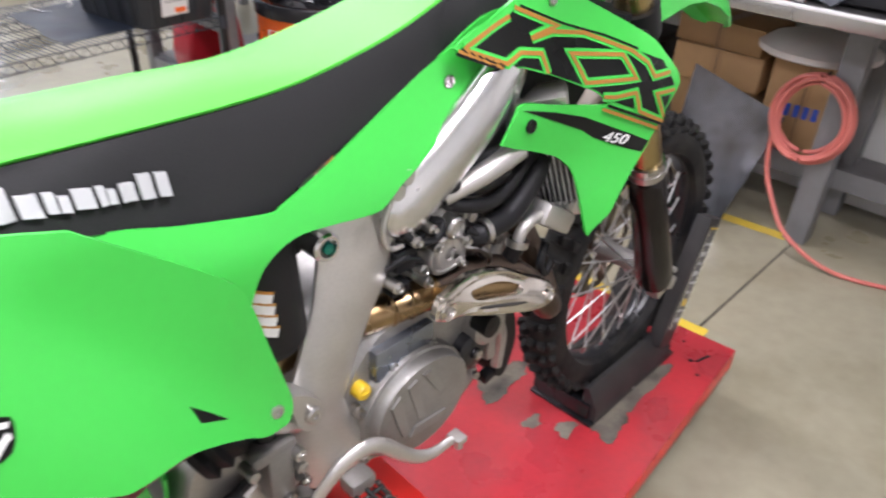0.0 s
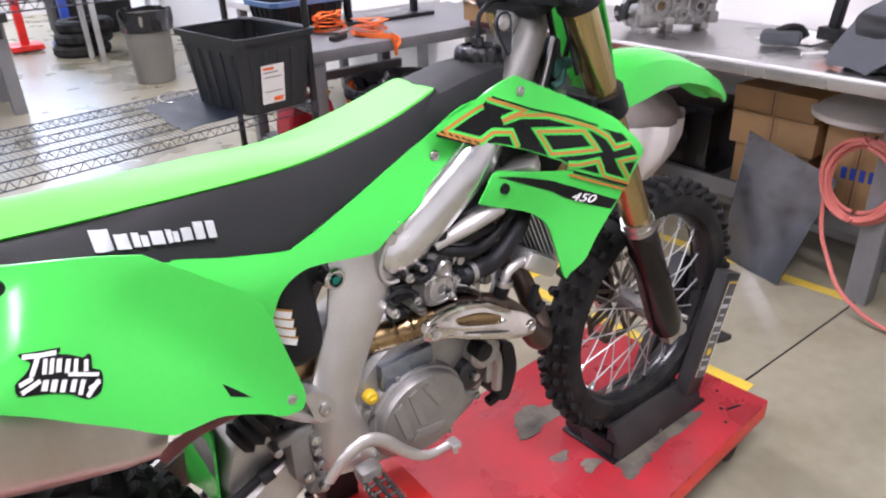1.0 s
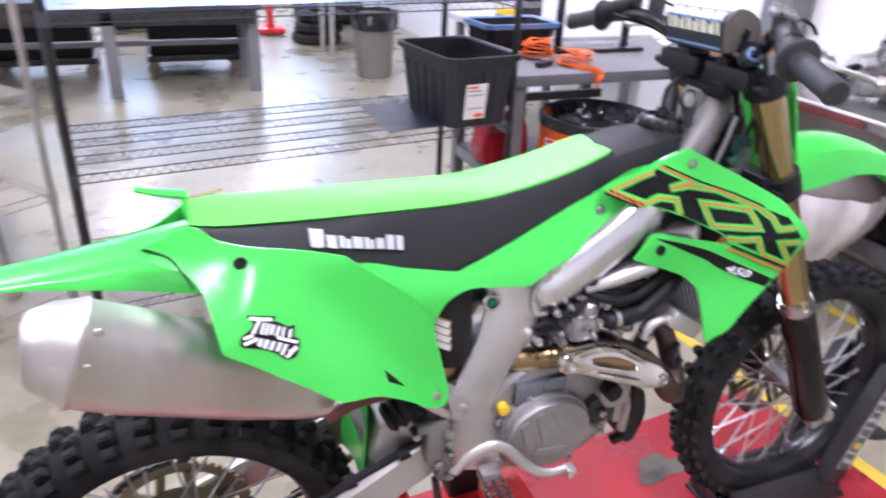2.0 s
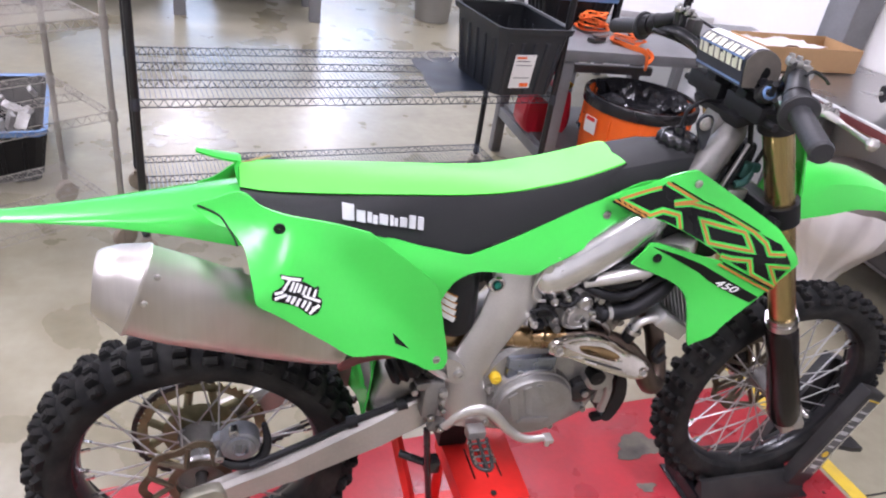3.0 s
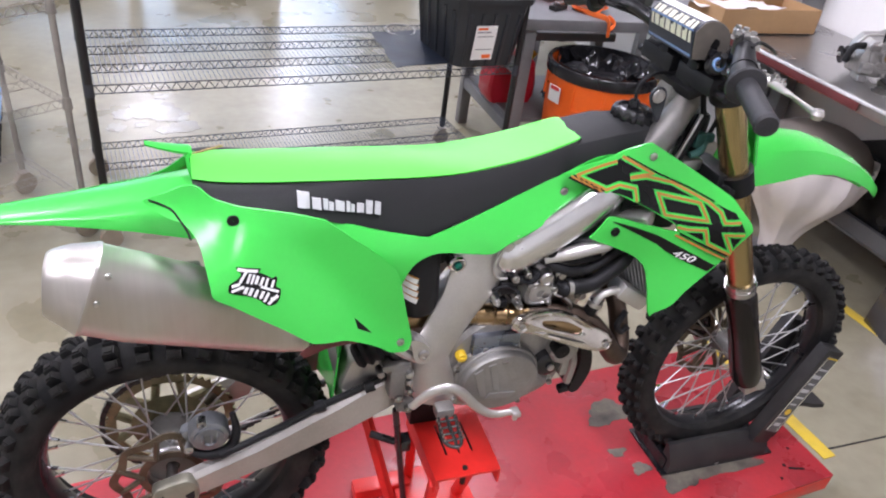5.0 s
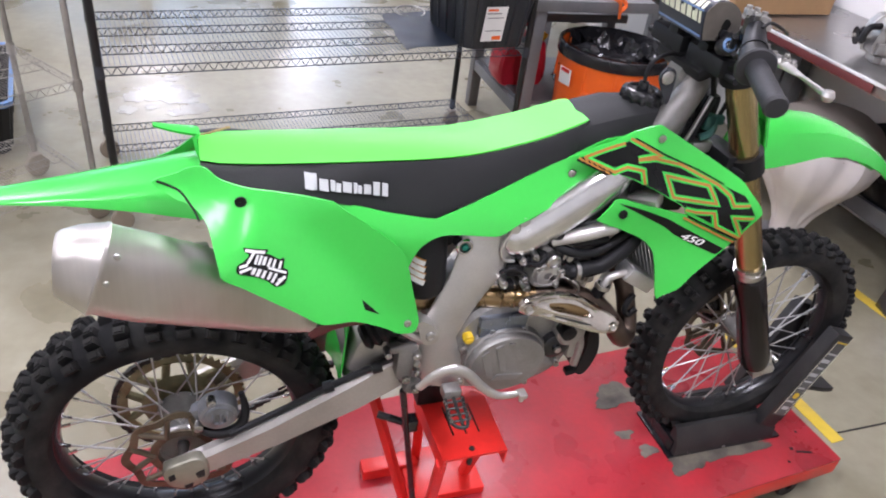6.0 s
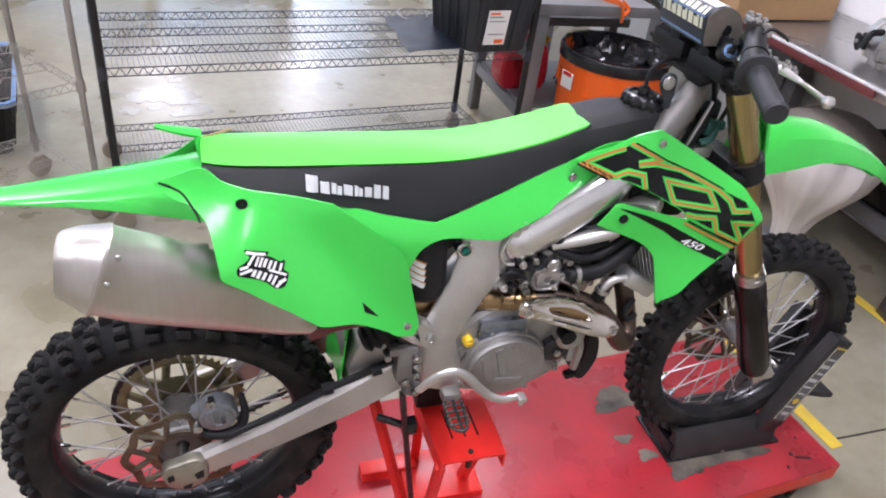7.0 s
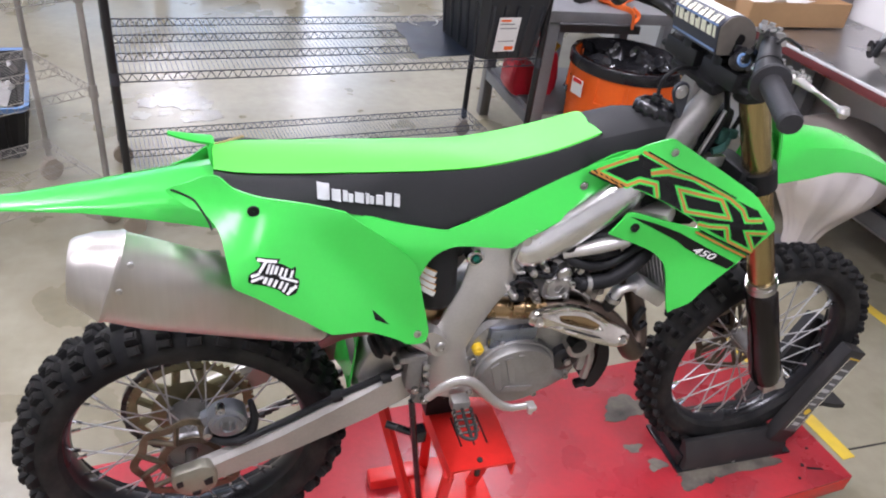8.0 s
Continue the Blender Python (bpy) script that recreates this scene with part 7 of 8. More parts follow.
tube(hoop, [(1.16 + 0.075 * math.cos(a), 2.33 + 0.06 * math.sin(a), 0.545 + 0.012 * math.sin(a)) for a in [2 * math.pi * k / 24 for k in range(25)]], 0.004, 8, 2)
tagged(part("wire_hoop", hoop, STEEL), "thin bright steel wire hoop lying on the wire shelf", "wire hoop")

# a blue plastic sheet covers the rack's upper shelf
rows = []
for i in range(31):
    u = i / 30
    rows.append([(-0.90 + 1.80 * u, -0.31 + 0.62 * v, 0.0018 * noise.noise(Vector((u * 14, v * 6, 2))) + 0.002) for v in [j / 12 for j in range(13)]])
liner = tagged(part("shelf_sheet", thicken(loft(bmesh.new(), rows, closed=False), 0.0015), mat("blue_plastic_sheet", (0.060, 0.100, 0.180), 0.28, vary=0.15, grain=25, blotch=5, bump=0.15)), "smooth blue plastic sheet lying on the upper wire shelf", "plastic sheet")
liner.matrix_world = pose(*RACK_AT, 0, 0, RACK_TURN) @ Matrix.Translation((0.915, 0.3275, 1.075 - FLOOR + 0.0055))

# wheeled wire cart beside the rack
CART_AT, CART_TURN = (-0.31, 1.71, FLOOR), 215.5
cart = thing("wire_cart", "small galvanised wire cart on grey casters", "shelving", CART_AT, turn=CART_TURN)
for x in (0, 0.9):
    for y in (0, -0.49):
        part("post", rod(bmesh.new(), (x, y, 0.12), (x, y, 1.75), 0.0125, seg=14), CART_WIRE, cart, "galvanised post")
        caster(cart, x, y, 0.0, 0.05)
for z in (0.20, 0.44 - FLOOR, 0.80 - FLOOR):
    s = wire_shelf(cart, 0.9, 0.49, z, CART_WIRE, CART_WIRE, "dull galvanised wire shelf", pitch=0.0125, ribs=2, gauge=0.62)
    s.location.y = -0.49
ft = open_tote("parts_tote", "low black plastic tote holding metal parts, on the floor", (-1.02, 2.62, FLOOR), 0.56, 0.78, 0.28, BLACK, turn=8)
# the rim's pale blue reflection is given as its colour
for piece in ft.children:
    if piece.name.startswith("rim"):
        piece.data.materials.clear()
        piece.data.materials.append(BLUE_RING_RIM_SHEEN)
rnd = random.Random(11)
bm = bmesh.new()
for k in range(34):
    m = Matrix.Translation((rnd.uniform(-0.2, 0.2), rnd.uniform(-0.3, 0.3), rnd.uniform(0.12, 0.24))) @ Euler((rnd.uniform(0, 3), rnd.uniform(0, 3), rnd.uniform(0, 3))).to_matrix().to_4x4()
    box(bm, (0, 0, 0), (rnd.uniform(0.03, 0.12), rnd.uniform(0.02, 0.06), rnd.uniform(0.02, 0.05)), m, bevel=0.005)
tagged(part("scrap_parts", bm, ENGINE), "heap of loose metal engine parts in the tote", "metal parts", kind="stuff").matrix_world = pose(-1.02, 2.62, FLOOR, 0, 0, 8)


# ---- bins ----
def bin_can(name, label, at, r, h, material, taper=0.86, rim=None, rim_h=0.05):
    t = thing(name, label, "trash can", at)
    part("can", lathe(bmesh.new(), [(r * taper - 0.01, 0), (r * taper, 0.006), (r * 0.985, h - 0.09), (r * 1.0, h - 0.02), (r * 1.0, h), (r - 0.012, h), (r * taper - 0.012, 0.02), (0.001, 0.02)], 44), material, t)
    if rim:
        part("rim", lathe(bmesh.new(), [(r * 0.99, h - rim_h), (r * 1.04, h - rim_h), (r * 1.05, h + 0.002), (r * 1.03, h + 0.012), (r * 0.97, h + 0.010), (r * 0.95, h - rim_h)], 44, closed=True), rim, t, "dark bin rim")
    return t


def crumpled(r, z0, z1, seed, spread=0.02, rows=9, seg=34):
    """A bag's open mouth: a wrinkled skirt."""
    rn = random.Random(seed)
    ph = [rn.uniform(0, 6.28) for _ in range(5)]
    sec = []
    for i in range(rows):
        u = i / (rows - 1)
        row = []
        for k in range(seg):
            a = 2 * math.pi * k / seg
            w = spread * (math.sin(5 * a + ph[0] + 2 * u) + 0.7 * math.sin(9 * a + ph[1] - 3 * u) + 0.5 * math.sin(14 * a + ph[2]))
            row.append(((r + w) * math.cos(a), (r + w) * math.sin(a), z0 + (z1 - z0) * u + 0.3 * w))
        sec.append(row)
    return loft(bmesh.new(), sec, cap=False)


oc = bin_can("orange_trash_can", "orange plastic trash can with a black rim and black liner", (2.11, 1.90, FLOOR), 0.275, 0.69, ORANGE, rim=GLOSS_BLACK, rim_h=0.042)
for a in range(-148, 212, 90):  # four hand-holds, each framed by two ribs and a ledge
    for da in (0, 32):
        m = Matrix.Rotation(radians(a + da), 4, "Z")
        part("rib", box(bmesh.new(), (0.266, 0, 0.585), (0.022, 0.014, 0.16), m, bevel=0.004), ORANGE, oc)
    m = Matrix.Rotation(radians(a + 16), 4, "Z")
    part("ledge", box(bmesh.new(), (0.252, 0, 0.512), (0.030, 0.145, 0.014), m, bevel=0.004), ORANGE, oc)
part("hoop", lathe(bmesh.new(), [(0.258, 0.455), (0.264, 0.460), (0.264, 0.468), (0.258, 0.472)], 44, closed=True), ORANGE, oc)
m = Matrix.Rotation(radians(-166), 4, "Z")
part("paper_label", box(bmesh.new(), (0.2705, 0, 0.585), (0.003, 0.078, 0.080), m @ Matrix.Rotation(radians(3), 4, "Y")), PAPER, oc, "torn white label")
part("label_head", box(bmesh.new(), (0.2725, 0, 0.615), (0.003, 0.060, 0.018), m @ Matrix.Rotation(radians(3), 4, "Y")), RED, oc, "red strip of the label")
bag = tagged(part("bin_liner", thicken(crumpled(0.243, 0.30, 0.70, 3, 0.008, rows=14, seg=90), 0.002), BAG_BLACK), "shiny black plastic liner in the orange can", "bin liner")
bag.location = (2.11, 1.90, FLOOR)
rnd = random.Random(5)
bm = bmesh.new()
for k in range(16):
    r = bmesh.ops.create_icosphere(bm, subdivisions=3, radius=rnd.uniform(0.07, 0.12))
    c = Vector((rnd.uniform(-0.13, 0.13), rnd.uniform(-0.13, 0.13), rnd.uniform(0.50, 0.60)))
    sc = Vector((rnd.uniform(0.7, 1.4), rnd.uniform(0.7, 1.3), rnd.uniform(0.5, 0.9)))
    for v in r["verts"]:
        p = Vector((v.co.x * sc.x, v.co.y * sc.y, v.co.z * sc.z))
        v.co = c + p * (1 + 0.35 * noise.noise(p * 22 + c * 9))
trash = tagged(part("bagged_trash", bm, BAG_BLACK), "crumpled black plastic bags filling the orange can", "plastic bag", kind="stuff")
trash.location = (2.11, 1.90, FLOOR)

# one side of the liner hangs loose across the mouth, sharply creased
rows = []
for i in range(25):
    u = i / 24
    row = []
    for k in range(41):
        a = radians(-75 + 190 * k / 40)
        r = 0.240 - 0.19 * u
        p = Vector((r * math.cos(a), r * math.sin(a), 0.705 - 0.15 * u ** 1.2))
        w = 0.018 * math.sin(9 * a + 3 * u) + 0.055 * abs(noise.noise(p * 11)) + 0.05 * abs(noise.noise(p * 25 + Vector((3, 1, 7)))) + 0.022 * abs(noise.noise(p * 60))
        row.append(p + Vector((0, 0, (w - 0.02) * min(1, 3 * u + 0.15))))
    rows.append(row)
fold = tagged(part("loose_liner", thicken(loft(bmesh.new(), rows, closed=False), 0.002), BAG_BLACK), "glossy creased black plastic hanging loose inside the orange can", "bin liner")
fold.location = (2.11, 1.90, FLOOR)

bin_can("grey_trash_can", "grey plastic trash can with a black liner, on the floor", (2.17, 6.05, FLOOR), 0.21, 0.60, GREY_CAN, taper=0.82)
g2 = tagged(part("bin_liner", thicken(crumpled(0.225, 0.46, 0.64, 8, 0.012, rows=6), 0.002), BAG_BLACK), "black liner folded over the grey can", "bin liner")
g2.location = (2.17, 6.05, FLOOR)

# a round stool: taupe cushion, its stem wrapped in a white plastic sheet
stool = thing("shop_stool", "round taupe stool wrapped in white plastic below its seat", "stool", (2.78, 1.10, FLOOR))
part("seat_cushion", lathe(bmesh.new(), [(0.001, 0.50), (0.235, 0.50), (0.252, 0.52), (0.256, 0.56), (0.246, 0.60), (0.21, 0.645), (0.15, 0.68), (0.08, 0.70), (0.001, 0.705)], 48), TAUPE, stool, "domed taupe vinyl cushion")
part("stem", lathe(bmesh.new(), [(0.001, 0.0), (0.16, 0.0), (0.165, 0.02), (0.04, 0.05), (0.032, 0.10), (0.032, 0.50), (0.001, 0.50)], 32), STEEL_GREY, stool, "grey steel stem and foot plate")
rn = random.Random(12)
ph = [rn.uniform(0, 6.28) for _ in range(4)]
sec = []
for r, z in ((0.272, 0.575), (0.274, 0.54), (0.272, 0.50), (0.258, 0.46), (0.246, 0.42), (0.215, 0.37), (0.178, 0.32), (0.140, 0.26), (0.105, 0.20), (0.080, 0.13), (0.072, 0.07)):
    sec.append([((r + 0.05 * r * (math.sin(6 * a + ph[0] + 4 * z) + 0.6 * math.sin(11 * a + ph[1] - 5 * z) + 0.4 * math.sin(19 * a + ph[2]))) * math.cos(a), (r + 0.05 * r * (math.sin(6 * a + ph[0] + 4 * z) + 0.6 * math.sin(11 * a + ph[1] - 5 * z) + 0.4 * math.sin(19 * a + ph[2]))) * math.sin(a), z) for a in [2 * math.pi * k / 72 for k in range(72)]])
part("plastic_wrap", thicken(loft(bmesh.new(), sec, cap=False), 0.002), BAG_WHITE, stool, "creased white plastic wrap")


# ---- steel work table with straps, and the stainless bench ----
def work_table(name, label, x0, x1, y0, y1, z, top_mat, leg_mat, thick=0.05, legs=(), shelf=None, leg=0.06):
    t = thing(name, label, "workbench", ((x0 + x1) / 2, (y0 + y1) / 2, FLOOR))
    cx, cy = (x0 + x1) / 2, (y0 + y1) / 2
    part("top", box(bmesh.new(), (0, 0, z - FLOOR - thick / 2), (x1 - x0, y1 - y0, thick), bevel=0.005), top_mat, t)
    for x, y in legs:
        part("leg", box(bmesh.new(), (x - cx, y - cy, (z - thick - FLOOR) / 2), (leg, leg, z - thick - FLOOR), bevel=0.004), leg_mat, t)
    if shelf is not None:
        part("lower_shelf", box(bmesh.new(), (0, 0, shelf - FLOOR), (x1 - x0 - 0.10, y1 - y0 - 0.10, 0.03), bevel=0.004), leg_mat, t)
    return t


st = work_table("steel_table", "dark grey steel work table with a worn top", 1.70, 3.40, 2.02, 2.86, 0.705, STEEL_GREY, STEEL_GREY, 0.055, ((1.75, 2.08), (1.75, 2.80), (3.3, 2.80), (2.6, 2.80)), None)
cx, cy = 2.55, 2.44
for z in (0.10, 0.42):
    part("side_rail", box(bmesh.new(), (1.75 - cx, 0, z - FLOOR), (0.05, 0.70, 0.06), bevel=0.004), STEEL_GREY, st)
    part("front_rail", box(bmesh.new(), (2.2 - cx, 2.70 - cy, z - FLOOR), (0.9, 0.04, 0.05), bevel=0.004), STEEL_GREY, st)
part("lower_shelf", box(bmesh.new(), (-0.30, 0.0, 0.14 - FLOOR), (1.0, 0.66, 0.02), bevel=0.003), STEEL_GREY, st)

bench = work_table("stainless_bench", "long stainless steel bench with a red-trimmed front edge", 2.62, 3.41, -1.6, 2.00, 0.75, STAINLESS, STEEL_GREY, 0.045, ((2.95, 0.0), (3.30, 0.0), (3.30, 1.9), (2.72, 1.9), (3.30, -1.5), (2.72, -1.5)), None, leg=0.085)
part("edge_trim", box(bmesh.new(), (-0.402, 1.22, 0.729 - FLOOR), (0.006, 1.14, 0.032), bevel=0.001), TRIM_RED, bench, "dull red edge trim")
part("nosing", box(bmesh.new(), (-0.398, 0, 0.752 - FLOOR), (0.016, 3.60, 0.014), bevel=0.006), mat("bright_nosing", (0.78, 0.78, 0.77), 0.35, 0.3, vary=0.08), bench, "bright rolled nosing")
part("lower_shelf", box(bmesh.new(), (0.235, 0.1, 0.045 - FLOOR), (0.30, 3.1, 0.03), bevel=0.004), STEEL_GREY, bench)
part("under_rail", box(bmesh.new(), (0.085, 0.1, 0.06 - FLOOR), (0.03, 3.1, 0.08), bevel=0.004), STEEL_GREY, bench, "grey steel under rail")

far_table = work_table("far_table", "long grey table standing along the white wall", 2.35, 3.40, 3.25, 4.6, 0.66, mat("pale_worktop", (0.55, 0.54, 0.53), 0.4, vary=0.06), STEEL_GREY, 0.05, ((2.45, 3.35), (2.45, 4.5), (3.3, 4.5), (3.3, 3.35)), None)

# dark back bench with drawers and dollies below it
bb = work_table("back_bench", "long dark grey workbench on square steel legs", -3.2, 1.02, 5.53, 6.33, 0.62, DARK_METAL, STEEL_GREY, 0.07, ((0.94, 5.66), (-0.23, 5.60), (-1.4, 5.60), (-2.6, 5.60), (0.93, 6.23), (-1.4, 6.23)), None, leg=0.10)
part("apron", box(bmesh.new(), (0.0, -0.36, 0.50 - FLOOR), (4.1, 0.04, 0.14), bevel=0.006), DARK_METAL, bb, "dark apron")
part("foot_rail", box(bmesh.new(), (0.0, 0.10, 0.21 - FLOOR), (4.0, 0.05, 0.05), bevel=0.006), STEEL_GREY, bb, "grey foot rail")
for x in (0.48, -0.85):
    d = thing("equipment_dolly", "low black equipment dolly parked behind the back bench", "dolly", (x, 6.68, FLOOR), group="dollies behind the back bench")
    part("box", box(bmesh.new(), (0, 0, 0.37), (0.84, 0.5, 0.36), bevel=0.02), BLACK, d)
    part("deck", box(bmesh.new(), (0, 0, 0.16), (0.90, 0.55, 0.06), bevel=0.01), DARK_METAL, d)
    for sx in (-1, 1):
        for sy in (-1, 1):
            caster(d, sx * 0.39, sy * 0.2, 0, 0.06)
# far storage along the north wall
for x, w, h, mt, lab in ((-2.4, 1.6, 1.5, STEEL_GREY, "grey storage cabinet against the far wall"), (0.2, 1.2, 0.9, BLACK, "black tool chest against the far wall"), (2.5, 0.9, 0.8, BLACK, "black storage box against the far wall")):
    c = thing("storage_cabinet", lab, "cabinet", (x, 9.5, FLOOR))
    part("body", box(bmesh.new(), (0, 0, h / 2 + 0.04), (w, 0.6, h), bevel=0.015), mt, c)
    for k in (-1, 1):
        part("door", box(bmesh.new(), (k * w / 4, -0.31, h / 2 + 0.04), (w / 2 - 0.02, 0.02, h - 0.06), bevel=0.006), mt, c)
        part("handle", rod(bmesh.new(), (k * 0.05, -0.34, h / 2), (k * 0.05, -0.34, h / 2 + 0.14), 0.007, seg=8), CHROME, c)
    part("plinth", box(bmesh.new(), (0, 0, 0.02), (w - 0.04, 0.55, 0.04)), BLACK, c)
work_table("far_stand", "light metal work stand beyond the rack", 1.95, 2.75, 7.1, 7.7, 0.55, WIRE, WIRE, 0.04, ((2.0, 7.15), (2.7, 7.15), (2.0, 7.65), (2.7, 7.65)), None, leg=0.05)
for x, y, mt, lab in ((1.55, 8.7, RED, "red steel stand on the far floor"), (2.0, 8.5, BLUE_INK, "blue steel stand on the far floor"), (-1.75, 6.3, RED, "red floor jack on the far floor")):
    c = thing("shop_stand", lab, "stand", (x, y, FLOOR))
    part("base", box(bmesh.new(), (0, 0, 0.05), (0.34, 0.34, 0.06), bevel=0.01), mt, c)
    part("column", box(bmesh.new(), (0, 0, 0.32), (0.09, 0.09, 0.52), bevel=0.01), mt, c)
    part("arm", box(bmesh.new(), (0.06, 0, 0.58), (0.26, 0.10, 0.06), bevel=0.01), mt, c)
stack = thing("tyre_stack", "stack of black tyres on the far floor", "tyres", (2.0, 8.0, FLOOR))
for k in range(3):
    part("tyre", lathe(bmesh.new(), [(0.16, -0.06), (0.27, -0.06), (0.30, -0.03), (0.30, 0.03), (0.27, 0.06), (0.16, 0.06)], 28, Matrix.Translation((0.04 * k, 0, 0.06 + 0.125 * k)), closed=True), RUBBER, stack)

# ---- things on and under the benches ----
fuel = thing("fuel_can", "red plastic fuel can standing under the steel table", "fuel can", (1.84, 2.42, 0.15))
bm = bmesh.new()
loft(bm, [[(p.x * k, y, p.y * 1.0) for p in smooth_outline([(-0.12, 0.0), (0.12, 0.0), (0.125, 0.20), (0.08, 0.25), (-0.05, 0.27), (-0.125, 0.20)], 4)] for y, k in ((-0.085, 0.9), (-0.07, 1.0), (0.07, 1.0), (0.085, 0.9))])
part("body", bm, RED_FUEL, fuel)
part("handle", tube(bmesh.new(), [(-0.08, 0, 0.25), (-0.05, 0, 0.31), (0.04, 0, 0.31), (0.08, 0, 0.245)], 0.014, 10), RED_FUEL, fuel)
part("cap", rod(bmesh.new(), (0.10, 0, 0.22), (0.135, 0, 0.27), 0.026, seg=16), YELLOW, fuel, "yellow cap")

# orange ratchet straps heaped on the table
rnd = random.Random(21)
for n, (cx, cy, c) in enumerate(((2.02, 2.42, 9), (2.14, 2.20, 7))):
    s = thing("ratchet_strap", "heap of orange webbing tie-down straps on the steel table", "straps", (cx, cy, 0.706), group="straps on the table")
    for k in range(c):
        a = rnd.uniform(0, 6.28)
        pts = []
        for j in range(5):
            b = a + j * 1.3
            pts.append((0.07 * math.cos(b) + rnd.uniform(-0.03, 0.03), 0.055 * math.sin(b) + rnd.uniform(-0.03, 0.03), 0.008 + 0.010 * k + rnd.uniform(0, 0.02)))
        part("webbing", tube(bmesh.new(), pts, 0.013, 6, 5, flat=0.16, up=(0, 0, 1)), STRAP, s)
bm = tube(bmesh.new(), [(2.06, 2.22, 0.716), (2.10, 2.10, 0.718), (2.13, 2.03, 0.720), (2.14, 1.998, 0.70), (2.145, 1.992, 0.64), (2.15, 2.0, 0.665), (2.17, 1.995, 0.70), (2.16, 2.05, 0.72)], 0.015, 6, 6, flat=0.2, up=(1, 0, 0))
tagged(part("ratchet_strap", bm, STRAP), "loose orange strap hanging over the table edge", "straps", group="straps on the table")
for x, y in ((1.95, 2.20), (2.26, 2.34)):
    r = thing("ratchet_buckle", "dark steel ratchet buckle lying on the table", "buckle", (x, y, 0.706), turn=30)
    part("frame", box(bmesh.new(), (0, 0, 0.014), (0.11, 0.045, 0.022), bevel=0.005), DARK_METAL, r)
    part("handle", box(bmesh.new(), (0.03, 0, 0.034), (0.10, 0.04, 0.012), bevel=0.004), STEEL, r)

# black upright stand on the table
ps = thing("post_stand", "two black uprights with rubber tops on a flat base", "stand", (2.45, 2.56, 0.705))
part("base", box(bmesh.new(), (0, 0, 0.012), (0.62, 0.16, 0.022), bevel=0.005), GLOSS_BLACK, ps)
for x in (-0.22, 0.22):
    up = part("upright", box(bmesh.new(), (x, 0, 0.20), (0.035, 0.035, 0.36), bevel=0.004), GLOSS_BLACK, ps, "black square upright")
    part("cap", lathe(bmesh.new(), [(0.020, 0.37), (0.027, 0.375), (0.027, 0.40), (0.020, 0.41), (0.001, 0.41)], 16, Matrix.Translation((x, 0, 0))), BLACK, ps, "rubber cap")
bt = open_tote("blue_rim_tote", "black plastic tote on the steel table, a blue reflection coloured onto its rim", (1.98, 2.66, 0.705), 0.44, 0.30, 0.16, BLACK, turn=4)
# blue reflection along this rim, set as its material
for piece in bt.children:
    if piece.name.startswith("rim"):
        piece.data.materials.clear()
        piece.data.materials.append(BLUE_RING_RIM_SHEEN)

# cardboard tray and plastic sheet
tray = thing("cardboard_tray", "shallow brown cardboard tray lying on the bench", "cardboard box", (2.86, 1.84, 0.756), turn=3)
for c, s in (((0, 0, 0.003), (0.62, 0.26, 0.005)), ((0, -0.13, 0.060), (0.62, 0.005, 0.115)), ((0, 0.13, 0.060), (0.62, 0.005, 0.115)), ((-0.31, 0, 0.060), (0.005, 0.26, 0.115)), ((0.31, 0, 0.060), (0.005, 0.26, 0.115))):
    part("panel", box(bmesh.new(), c, s, bevel=0.001), CARD, tray)
bm = bmesh.new()
rows = []
for i in range(12):
    rows.append([(-0.26 + 0.047 * i, -0.10 + 0.04 * j, 0.094 + 0.018 * noise.noise(Vector((i * 0.5, j * 0.6, 2))) + 0.010 * math.sin(i * 1.3 + j)) for j in range(7)])
loft(bm, rows, closed=False)
sh = tagged(part("plastic_sheet", thicken(bm, 0.002), BAG_WHITE), "crumpled white packing sheet lying in the cardboard tray", "packing sheet")
sh.location = (2.76, 1.90, 0.756)

# bare engine on the bench: a split crankcase with bosses, bores, studs and fittings
eng = thing("bench_engine", "bare grey aluminium engine standing on the stainless bench", "engine", (3.02, 1.08, 0.752), turn=-25)
bm = bmesh.new()
case = [(-0.20, 0.03), (-0.12, 0.018), (-0.02, 0.03), (0.06, 0.018), (0.15, 0.03), (0.19, 0.08), (0.17, 0.15), (0.10, 0.17), (0.05, 0.21), (-0.04, 0.215), (-0.10, 0.18), (-0.17, 0.17), (-0.205, 0.10)]
loft(bm, [[(p.x * k, y, 0.11 + (p.y - 0.11) * k) for p in smooth_outline(case, 2)] for y, k in ((-0.085, 0.86), (-0.078, 0.97), (-0.004, 1.0), (0.004, 1.0), (0.078, 0.97), (0.085, 0.86))])
part("crankcase", bm, ENGINE, eng, "grey cast crankcase")
part("joint_flange", loft(bmesh.new(), [[(p.x * 1.05, y, 0.11 + (p.y - 0.11) * 1.06) for p in smooth_outline(case, 2)] for y in (-0.006, 0.006)]), ALLOY, eng, "machined joint flange")
rnd = random.Random(31)
for x in (-0.17, -0.03, 0.14):
    part("foot", box(bmesh.new(), (x, rnd.uniform(-0.06, -0.02), 0.014), (0.035, 0.09, 0.028), bevel=0.005), rnd.choice((ENGINE, DARK_METAL)), eng)
